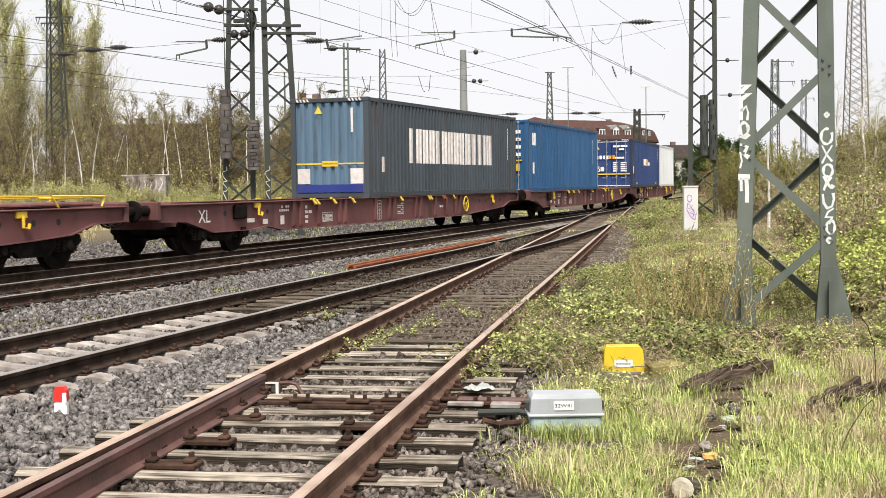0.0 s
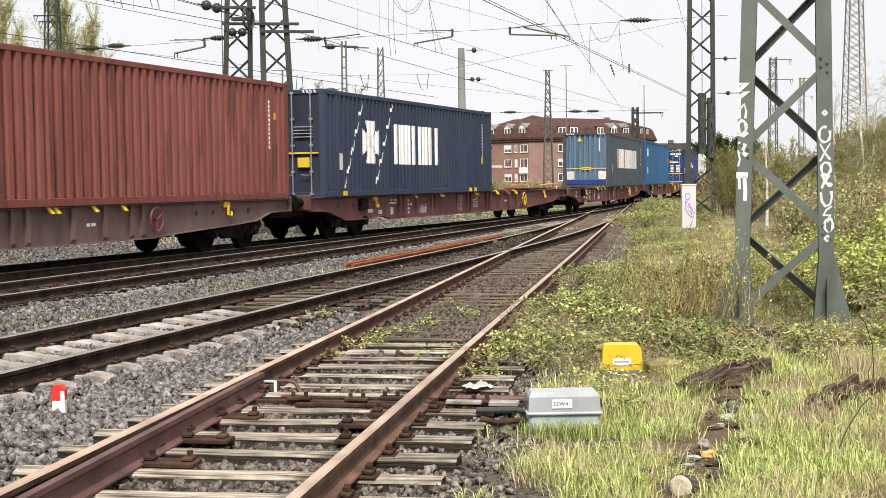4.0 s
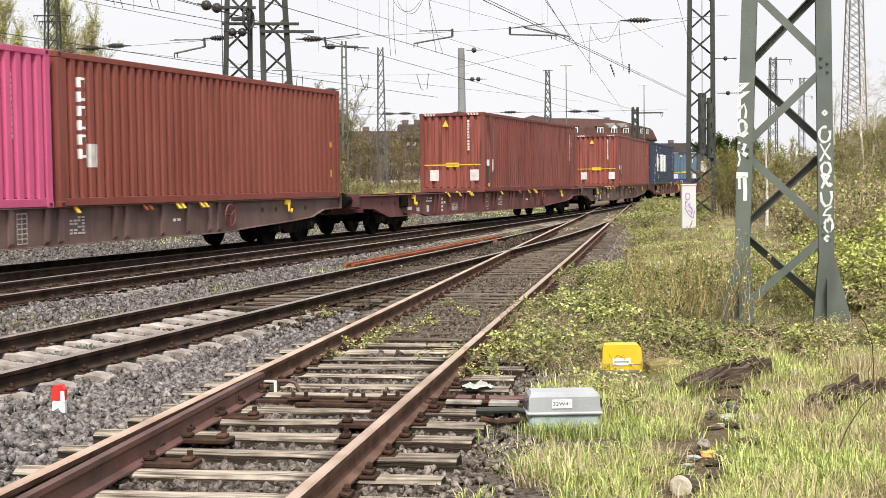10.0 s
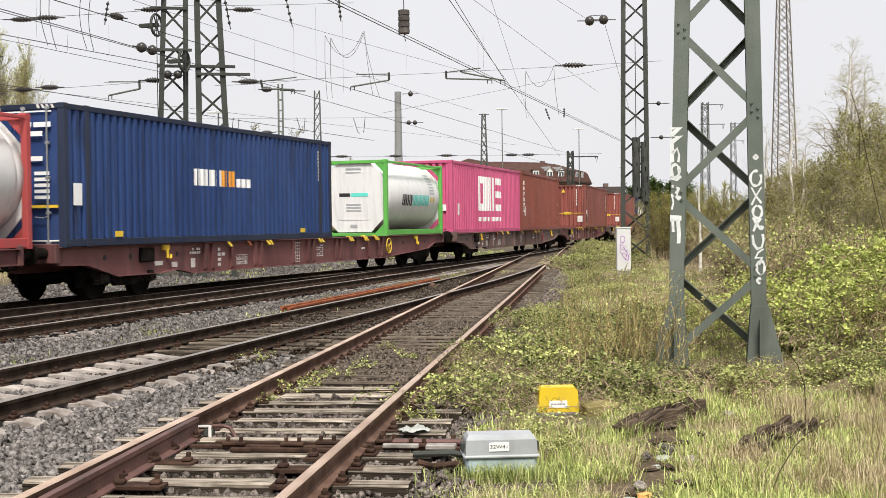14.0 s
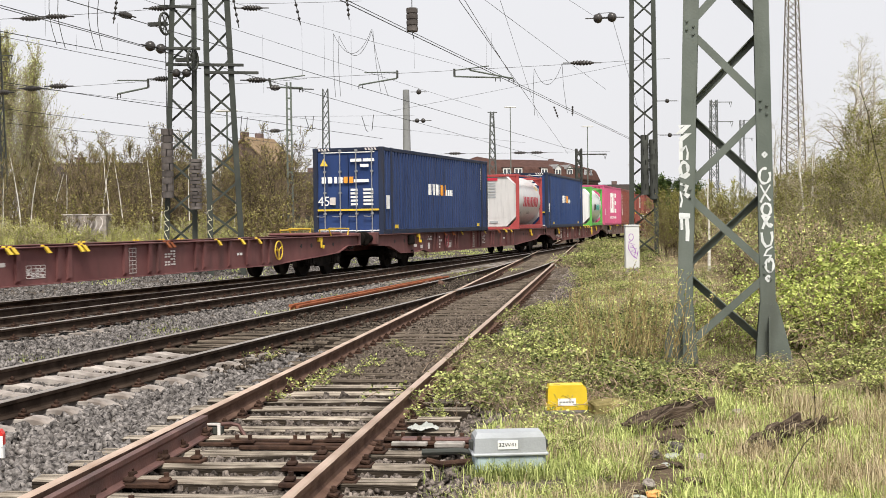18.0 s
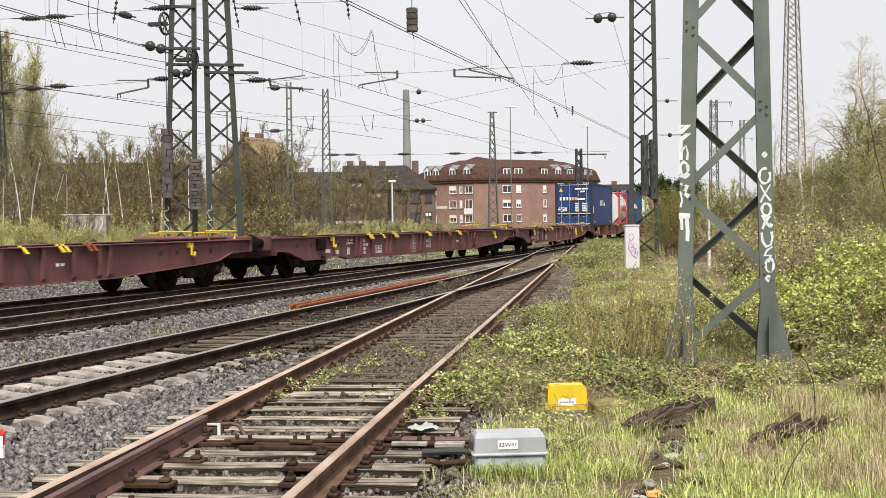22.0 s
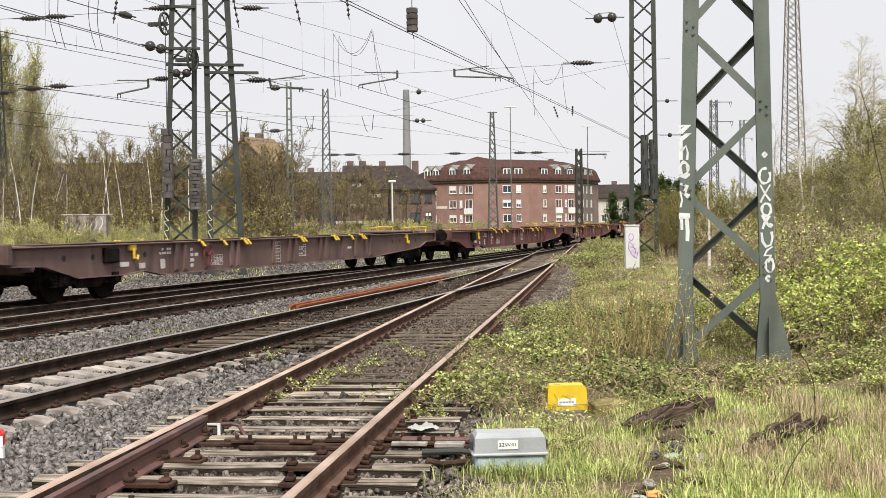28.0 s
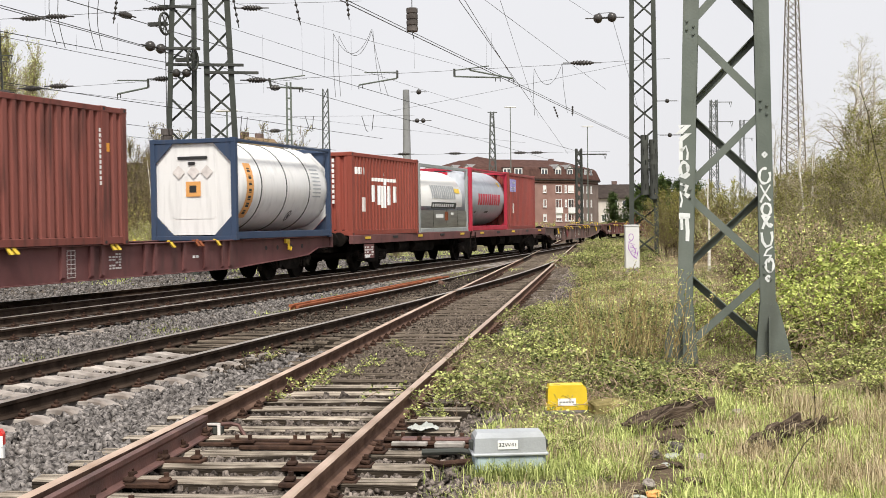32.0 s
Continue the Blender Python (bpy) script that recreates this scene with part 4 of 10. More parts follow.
def box_container(name, label, length, height, mats, rear="wall", width=2.5, forty_five=True, pitch=0.278, depth=0.084, group="containers on the train"):
    """A steel container of corrugated walls; its rear end is the one towards -x. Returns the thing and a way to lay marks on its near side."""
    c = thing(name, label, "shipping container", group=group)
    side, frame_m, end_m = mats
    hl, hw = length / 2, width / 2
    z0, z1 = 0.17, height - 0.11
    for sy in (-1, 1):
        b = Build()
        pts = corr_points(-hl + 0.16, hl - 0.16, pitch, depth, -hl + 0.16)
        v = []
        for p, d in pts:
            v += [(p, sy * (hw - 0.02 - d), z0), (p, sy * (hw - 0.02 - d), z1), (p, sy * (hw - 0.118), z0), (p, sy * (hw - 0.118), z1)]
        n = len(pts)
        b.add(v, [(4 * i, 4 * i + 4, 4 * i + 5, 4 * i + 1) for i in range(n - 1)] + [(4 * i + 2, 4 * i + 3, 4 * i + 7, 4 * i + 6) for i in range(n - 1)])
        part("side_wall", b, side, c)
        b = Build()
        b.cbox(-hl + 0.1, hl - 0.1, sy * (hw - 0.06) - 0.045, sy * (hw - 0.06) + 0.045, 0.02, 0.175, 0.01)
        part("bottom_rail", b, frame_m, c)
        b = Build()
        b.cbox(-hl + 0.1, hl - 0.1, sy * (hw - 0.045) - 0.035, sy * (hw - 0.045) + 0.035, height - 0.125, height - 0.01, 0.01)
        part("top_rail", b, frame_m, c)
        for x in ([-hl + 0.083, hl - 0.083] + ([-hl + 0.85, hl - 0.85] if forty_five else [])):
            b = Build()
            inner = abs(x) < hl - 0.2
            b.cbox(x - 0.08, x + 0.08, sy * (hw - 0.08) - 0.08, sy * (hw - 0.08) + (0.081 if not inner else 0.079), 0.1, height - 0.1, 0.012)
            part("corner_post" if not inner else "support_post", b, frame_m, c)
            for z in (0, height - 0.118):
                b = Build()
                b.cbox(x - 0.088, x + 0.088, sy * (hw - 0.08) - 0.085, sy * (hw - 0.08) + 0.086, z, z + 0.118, 0.01)
                part("corner_casting", b, frame_m, c)
                b = Build()
                b.lathe([(sy * (hw + 0.0062), 0.04), (sy * (hw + 0.008), 0.04)], "y", 10, Matrix.Translation((x, 0, z + 0.06)))
                part("casting_hole", b, M["black"], c)
    b = Build()
    pts = corr_points(-hl + 0.1, hl - 0.1, 0.209, 0.02, 0)
    v = []
    for p, d in pts:
        v += [(p, -hw + 0.06, height - 0.03 - d), (p, hw - 0.06, height - 0.03 - d)]
    b.add(v, [(2 * i, 2 * i + 1, 2 * i + 3, 2 * i + 2) for i in range(len(pts) - 1)])
    part("roof", b, frame_m, c)
    b = Build()
    b.box(-hl + 0.1, hl - 0.1, -hw + 0.06, hw - 0.06, 0.14, 0.19)
    part("floor", b, M["bogie"], c)
    for sx in (-1, 1):
        b = Build()
        b.cbox(sx * (hl - 0.08) - 0.06, sx * (hl - 0.08) + 0.06, -hw + 0.1, hw - 0.1, 0.01, 0.16, 0.01)
        part("end_rail", b, frame_m, c)
        b = Build()
        b.cbox(sx * (hl - 0.08) - 0.06, sx * (hl - 0.08) + 0.06, -hw + 0.1, hw - 0.1, height - 0.12, height - 0.005, 0.01)
        part("end_rail", b, frame_m, c)
        if sx > 0 or rear == "wall":
            b = Build()
            pts = corr_points(-hw + 0.15, hw - 0.15, 0.275, 0.075, -hw + 0.15)
            v = []
            for p, d in pts:
                v += [(sx * (hl - 0.045 - d), p, 0.15), (sx * (hl - 0.045 - d), p, height - 0.11)]
            b.add(v, [(2 * i, 2 * i + 1, 2 * i + 3, 2 * i + 2) for i in range(len(pts) - 1)])
            part("end_wall", b, end_m, c)
        else:
            for sy in (-1, 1):
                b = Build()
                ya, yb = (0.01, hw - 0.13) if sy > 0 else (-hw + 0.13, -0.01)
                rows = [0.15, 0.62, 0.68, 1.28, 1.34, 1.95, 2.01, height - 0.12]
                prof = []
                for i, z in enumerate(rows):
                    prof.append((0.0 if i % 4 in (0, 3) else 0.03, z))
                v = []
                for d, z in prof:
                    v += [(-hl + 0.05 + d, ya, z), (-hl + 0.05 + d, yb, z)]
                b.add(v, [(2 * i, 2 * i + 1, 2 * i + 3, 2 * i + 2) for i in range(len(prof) - 1)])
                door = part("door", b, end_m, c)
                for k in (0.24, 0.74):
                    y = ya + (yb - ya) * k
                    b = Build()
                    b.tube((-hl + 0.0, y, 0.08), (-hl + 0.0, y, height - 0.06), 0.02, 0.02, 8)
                    for z in (0.1, 0.7, 1.4, 2.1, height - 0.1):
                        b.cbox(-hl - 0.015, -hl + 0.05, y - 0.05, y + 0.05, z - 0.03, z + 0.03, 0.008)
                    part("locking_bar", b, M["bar_steel"], door, "galvanised locking bar")
                    b = Build()
                    b.path([(-hl - 0.03, y, 0.62), (-hl - 0.03, y + 0.1, 0.6), (-hl - 0.03, y + 0.28, 0.62)], 0.014, 6)
                    part("door_handle", b, M["bar_steel"], door)

    def lay(bld, a, d, za, zb):
        """A mark from a to d and za to zb, laid on the near side's corrugation."""
        pts = corr_points(a, d, pitch, depth, -hl + 0.16)
        v = []
        for p, off in pts:
            v += [(p, -hw + 0.02 + off - 0.005, za), (p, -hw + 0.02 + off - 0.005, zb)]
        bld.add(v, [(2 * i, 2 * i + 2, 2 * i + 3, 2 * i + 1) for i in range(len(pts) - 1)])

    def end_plate(nm, ya, yb, za, zb, material, lb=""):
        q = Build()
        q.box(-hl + 0.036 - (0.04 if rear != "wall" else 0), -hl + 0.042 - (0.0 if rear == "wall" else 0.0), ya, yb, za, zb)
        return part(nm, q, material, c, lb)
    return c, lay, end_plate, hl, hw


M["bar_steel"] = surf("galvanised_steel", (0.3, 0.31, 0.32), (0.42, 0.43, 0.44), 4, 0.45, 0.6, 0.05, 40, 0.08)


def height_mark(c, end_plate, hw, hl):
    """The yellow width and height stripe of a pallet-wide container, and white panels."""
    end_plate("width_stripe", -hw + 0.1, hw - 0.1, 0.98, 1.02, M["yellow"], "yellow width mark stripe")
    end_plate("stripe_plate", -0.25, 0.25, 0.92, 1.08, M["yellow"])
    b = Build()
    for sy in (-1, 1):
        b.add([(-hl + 0.034, sy * (hw - 0.02), 1.0), (-hl + 0.034, sy * (hw - 0.14), 0.92), (-hl + 0.034, sy * (hw - 0.14), 1.08)], [(0, 1, 2)])
    part("stripe_arrow", b, M["yellow"], c)


def warn_triangle(c, x, y, z, size, flat="end"):
    b = Build()
    if flat == "end":
        b.add([(x, y - size / 2, z), (x, y + size / 2, z), (x, y, z + size * 0.9)], [(0, 1, 2)])
    else:
        b.add([(x - size / 2, y, z), (x + size / 2, y, z), (x, y, z + size * 0.9)], [(0, 1, 2)])
    return part("warning_triangle", b, M["yellow"], c, "yellow warning triangle")


def side_bits(c, lay, hl, hw, height, strip=True):
    """Small marks on the near side: code strip, label, pin pads."""
    if strip:
        b = Build()
        for i in range(11):
            lay(b, hl - 1.02, hl - 0.95, height - 0.55 - i * 0.11, height - 0.47 - i * 0.11)
        part("code_strip", b, M["white"], c, "illegible white code marks")
    b = Build()
    lay(b, -hl + 0.95, -hl + 1.25, 0.75, 1.2)
    part("label", b, M["dullwhite"], c)


CONTAINERS = []


def load(c, sigma, length):
    """Sets a container on the train with its rear end at sigma."""
    CONTAINERS.append(c)
    return rides(c, sigma + length / 2, 9.5)


def samskip_like():
    mats = (paint("slate_blue_container", (0.05, 0.066, 0.082), (0.07, 0.05, 0.04), 0.7), paint("slate_frame", (0.045, 0.055, 0.065), (0.1, 0.07, 0.05), 0.6), paint("steel_blue_end", (0.1, 0.165, 0.235), (0.07, 0.075, 0.08), 0.8))
    c, lay, ep, hl, hw = box_container("long_container", "slate-blue corrugated long container with white block mark", 13.716, 2.896, mats)
    block_word(c, -3.81, 4.09, 1.03, 2.1, 7, M["dullwhite"], "worn white company mark on the side", lay)
    height_mark(c, ep, hw, hl)
    for y in (-0.85, 0.85):
        ep("label_panel", y - 0.2, y + 0.2, 0.42, 0.86, M["dullwhite"], "pale label panel")
    q = Build()
    q.box(-hl + 0.0, -hl + 0.03, -hw + 0.2, hw - 0.2, 0.17, 0.4)
    part("kick_plate", q, paint("royal_blue_band", (0.02, 0.035, 0.2)), c, "royal blue lower band")
    warn_triangle(c, -hl + 0.03, 0.35, 2.45, 0.25)
    side_bits(c, lay, hl, hw, 2.896)
    ep("code_strip", -0.75, -0.68, 1.9, 2.6, M["dullwhite"])
    stripes(c, hl, hw, 2.896)
    return c


def stripes(c, hl, hw, h):
    """Black and yellow height warning stripes on the top corners of the rear end."""
    b = Build()
    for sy in (-1, 1):
        for i in range(4):
            y = sy * (hw - 0.25 - i * 0.11)
            b.add([(-hl + 0.015, y - 0.03, h - 0.1), (-hl + 0.015, y + 0.03, h - 0.1), (-hl + 0.015, y + 0.07, h - 0.02), (-hl + 0.015, y + 0.01, h - 0.02)], [(0, 1, 2, 3)])
    part("height_marking", b, M["dullwhite"], c)


def dfds_like():
    mats = (paint("navy_container", (0.024, 0.035, 0.064), (0.04, 0.04, 0.045), 0.3), paint("navy_frame", (0.028, 0.04, 0.07), (0.05, 0.05, 0.05), 0.4), paint("navy_doors", (0.02, 0.027, 0.045), (0.05, 0.05, 0.05), 0.5))
    c, lay, ep, hl, hw = box_container("long_container", "dark navy corrugated container with white flared cross", 13.716, 2.896, mats, "doors")
    block_word(c, -2.19, 1.61, 0.93, 2.13, 4, M["white"], "white block mark on the side", lay)
    b = Build()
    cx, cz = -3.8, 1.55
    for i in range(6):
        k0, k1 = i / 6, (i + 1) / 6
        hw0 = 0.12 + 0.3 * k0
        for s in (-1, 1):
            lay(b, cx - hw0, cx + hw0, *sorted((cz + s * 0.61 * k0, cz + s * 0.61 * k1)))
            lay(b, *sorted((cx + s * 0.6 * k0, cx + s * 0.6 * k1)), cz - hw0, cz + hw0)
    part("company_mark", b, M["white"], c, "white flared cross")
    for x in (-4.8, -2.7):
        b = Build()
        for i in range(24):
            k = i / 24
            lay(b, x - 0.79 + 1.3 * k, x - 0.73 + 1.3 * k, 0.25 + 2.45 * k, 0.25 + 2.45 * (k + 1 / 24))
        tagged(part("slanting_line", b, M["white"], c), kind="stuff")
    side_bits(c, lay, hl, hw, 2.896)
    for x in (4.55, 5.05, -5.6):
        b = Build()
        b.box(x - 0.14, x + 0.14, -hw - 0.004, -hw, 0.04, 0.17)
        part("pin_pad", b, M["yellow"], c)
    b = Build()
    lay(b, hl - 1.05, hl - 0.85, 1.02, 1.24)
    part("label", b, M["yellow"], c)
    ep("width_stripe", -hw + 0.2, hw - 0.2, 1.18, 1.22, M["yellow"])
    ep("label", -0.8, -0.45, 0.82, 1.08, M["yellow"])
    for i in range(4):
        ep("data_panel", -0.9, -0.35, 1.62 + i * 0.09, 1.64 + i * 0.09, M["greybox"])
    stripes(c, hl, hw, 2.896)
    return c


def red_like(tone, label):
    mats = (paint("red_oxide_container_" + tone, (0.2, 0.064, 0.051) if tone == "a" else (0.18, 0.055, 0.044), (0.05, 0.028, 0.025), 0.95),
            paint("red_oxide_frame_" + tone, (0.17, 0.052, 0.041), (0.06, 0.034, 0.03), 0.8), paint("red_oxide_end_" + tone, (0.25, 0.075, 0.06), (0.075, 0.036, 0.03), 0.9))
    c, lay, ep, hl, hw = box_container("long_container", label, 13.716, 2.896, mats)
    height_mark(c, ep, hw, hl)
    for y in (-0.85, 0.7):
        ep("label_panel", y - 0.17, y + 0.17, 0.42, 0.82, M["dullwhite"], "grimy white label panel")
    warn_triangle(c, -hl + 0.03, 0.25, 2.4, 0.25)
    for i in range(11):
        ep("code_mark", -0.67, -0.59, 1.52 + i * 0.1 + 0.03 * (i > 3), 1.59 + i * 0.1 + 0.03 * (i > 3), M["dullwhite"])
    side_bits(c, lay, hl, hw, 2.896)
    b = Build()
    b.box(-hl + 0.3, -hl + 0.6, -hw + 0.008, -hw + 0.012, 0.95, 1.18)
    part("label", b, M["white"], c)
    b = Build()
    b.box(-hl + 0.32, -hl + 0.55, -hw + 0.006, -hw + 0.012, 0.25, 0.93)
    part("label", b, M["mast_dark"], c)
    plate(c, "pin_pad", -hl + 0.35, -hl + 0.6, 0.2, 0.32, -hw - 0.0, M["yellow"])
    b = Build()
    lay(b, hl - 0.8, hl - 0.62, 1.95, 2.13)
    part("label", b, M["orange"], c)
    stripes(c, hl, hw, 2.896)
    return c


def unit_like(shade, length=13.716):
    blue = (0.02, 0.05, 0.16) if shade == 0 else (0.022, 0.042, 0.12)
    mats = (paint("ultramarine_container_%d" % shade, blue, (0.018, 0.02, 0.035), 0.75), paint("ultramarine_frame_%d" % shade, (0.016, 0.024, 0.05), (0.04, 0.035, 0.035), 0.6), paint("ultramarine_doors_%d" % shade, (0.02, 0.045, 0.145), (0.03, 0.035, 0.06), 0.5))
    c, lay, ep, hl, hw = box_container("long_container", "deep blue corrugated container with white and orange mark", length, 2.896, mats, "doors")
    block_word(c, -1.54, -0.14, 1.38, 1.78, 4, M["white"], "white company mark", lay)
    block_word(c, -0.12, 0.56, 1.38, 1.78, 2, M["orange"], "orange company mark", lay)
    block_word(c, 0.6, 1.46, 1.38, 1.6, 3, M["white"], "white company mark", lay)
    x = -hl - 0.006
    b = Build()
    for k, (ya, yb) in enumerate(((0.78, 0.93), (0.56, 0.71), (0.38, 0.48), (0.18, 0.32))):
        b.box(x, x + 0.006, ya, yb, 1.72, 1.93)
    b.box(x, x + 0.006, -0.75, -0.22, 1.74, 1.84)
    part("company_mark", b, M["white"], c)
    b = Build()
    b.box(x, x + 0.006, 0.0, 0.14, 1.72, 1.93)
    b.box(x, x + 0.006, -0.2, -0.06, 1.72, 1.93)
    part("company_mark", b, M["orange"], c)
    ep("width_stripe", -hw + 0.16, hw - 0.16, 0.8, 0.86, M["yellow"], "yellow width mark stripe")
    ep("label", 0.45, 0.65, 1.0, 1.25, M["dullwhite"])
    fc = bpy.data.curves.new("size_number", "FONT")
    fc.body, fc.size, fc.extrude = "45", 0.44, 0.002
    fc.align_x = "CENTER"
    fc.materials.append(M["white"])
    number = new("size_number", fc)
    number.parent = c
    number.matrix_basis = pose(x - 0.002, 0.86, 0.98, 90, 0, -90)
    for i, (w0, w1) in enumerate(((-0.35, -0.1), (-0.9, -0.55))):
        b = Build()
        for r in range(5):
            b.box(x, x + 0.005, w0, w1, 0.98 + r * 0.12, 1.05 + r * 0.12)
        tagged(part("data_panel", b, M["white"], c), kind="stuff")
    b = Build()
    for y0 in (-0.95, -0.5):
        b.box(x, x + 0.005, y0, y0 + 0.4, 2.42, 2.52)
    b.box(x, x + 0.005, -0.75, -0.45, 2.24, 2.34)
    tagged(part("code_strip", b, M["white"], c), kind="stuff")
    b = Build()
    for y0, y1, z0, z1 in ((hw - 0.15, hw - 0.12, 0.15, 2.5), (-hw + 0.12, -hw + 0.15, 0.15, 2.5), (-hw + 0.3, hw - 0.3, 2.72, 2.75), (-hw + 0.15, hw - 0.15, 0.13, 0.16)):
        b.box(x + 0.02, x + 0.03, y0, y1, z0, z1)
    part("door_outline", b, M["white"], c, "white painted outline")
    warn_triangle(c, x, 0.85, 2.3, 0.28)
    b = Build()
    b.box(-hl + 0.3, -hl + 0.6, -hw - 0.002, -hw + 0.004, 0.85, 1.3)
    part("label", b, M["white"], c)
    for px in (-4.9, 4.7):
        b = Build()
        b.box(px - 0.14, px + 0.14, -hw - 0.01, -hw + 0.01, 0.2, 0.32)
        part("pin_pad", b, M["yellow"], c)
    b = Build()
    for i in range(9):
        lay(b, hl - 1.0, hl - 0.93, 1.7 + i * 0.1, 1.77 + i * 0.1)
    tagged(part("code_strip", b, M["dullwhite"], c), kind="stuff")
    stripes(c, hl, hw, 2.896)
    return c


def plain_box(name, label, length, height, color, end_color, marks=None, rear="wall", stain=(0.1, 0.05, 0.04), width=2.438):
    tag = "%02d%02d" % (int(color[0] * 99), int(color[2] * 99)) + name
    mats = (paint("side_" + tag, color, stain, 0.4), paint("frame_" + tag, tuple(a * 0.9 for a in color), stain, 0.5), paint("end_" + tag, end_color, stain, 0.35))
    c, lay, ep, hl, hw = box_container(name, label, length, height, mats, rear, width, False)
    if marks:
        marks(c, lay, ep, hl, hw)
    side_bits(c, lay, hl, hw, height)
    return c


def one_marks(c, lay, ep, hl, hw):
    b = Build()
    for x0, z0, x1, z1 in ((-1.85, 0.93, -1.5, 2.4), (-0.95, 0.93, -0.59, 2.4), (-1.5, 0.93, -0.95, 1.24), (-1.5, 2.1, -0.95, 2.4)):
        lay(b, x0, x1, z0, z1)
    for x in (-0.47, 0.02, 0.51):
        lay(b, x, x + 0.38, 0.93, 2.4)
    for z in (0.93, 1.52, 2.1):
        lay(b, 1.13, 2.2, z, z + 0.3)
    part("company_mark", b, M["white"], c, "large white block mark")
    block_word(c, -1.8, 2.2, 0.48, 0.66, 17, M["white"], "small white lettering blocks", lay)
    ep("label", -0.95, -0.75, 0.9, 1.15, M["white"])


def triton_marks(c, lay, ep, hl, hw):
    b = Build()
    for i in range(6):
        z = 2.26 - i * 0.27
        lay(b, -hl + 0.66, -hl + 0.72, z, z + 0.19)
        lay(b, -hl + 0.72, -hl + 0.86, z + 0.14 - 0.12 * (i % 2), z + 0.19 - 0.12 * (i % 2))
        lay(b, -hl + 0.84, -hl + 0.9, z, z + 0.19)
    part("company_mark", b, M["white"], c, "upright white blocks")
    b = Build()
    lay(b, hl - 0.6, hl - 0.42, 0.55, 0.75)
    part("label", b, M["orange"], c)
    b = Build()
    lay(b, hl - 0.62, hl - 0.42, 1.35, 1.5)
    part("label", b, M["orange"], c)


def hmm_marks(c, lay, ep, hl, hw):
    b = Build()
    for i, x in enumerate((-1.33, -0.87, -0.42, 0.05, 0.55)):
        lay(b, x, x + 0.34, 0.88 + 0.09 * abs(i - 2), 1.6)
    lay(b, -1.35, 0.95, 1.73, 1.84)
    lay(b, -0.3, -0.05, 1.62, 1.73)
    lay(b, -0.28, -0.15, 1.93, 2.02)
    part("company_mark", b, M["white"], c, "white block mark with a bar")
    block_word(c, -2.75, -1.95, 1.92, 2.14, 4, M["white"], "white blocks", lay)
    b = Build()
    for i in range(9):
        b.box(-hl - 0.0, -hl + 0.034, -0.62, -0.55, 1.0 + i * 0.16, 1.11 + i * 0.16)
    tagged(part("code_strip", b, M["white"], c), kind="stuff")


def leon_marks(c, lay, ep, hl, hw):
    b = Build()
    lay(b, -2.64, -1.44, 1.73, 2.3)
    part("company_panel", b, paint("violet_panel", (0.28, 0.26, 0.5), (0.3, 0.28, 0.4), 0.2), c, "violet-blue square panel")
    b = Build()
    for i in range(5):
        lay(b, -2.55 + i * 0.22, -2.4 + i * 0.22, 1.8, 1.95)
    lay(b, -2.2, -1.6, 2.1, 2.2)
    part("company_mark", b, M["white"], c)


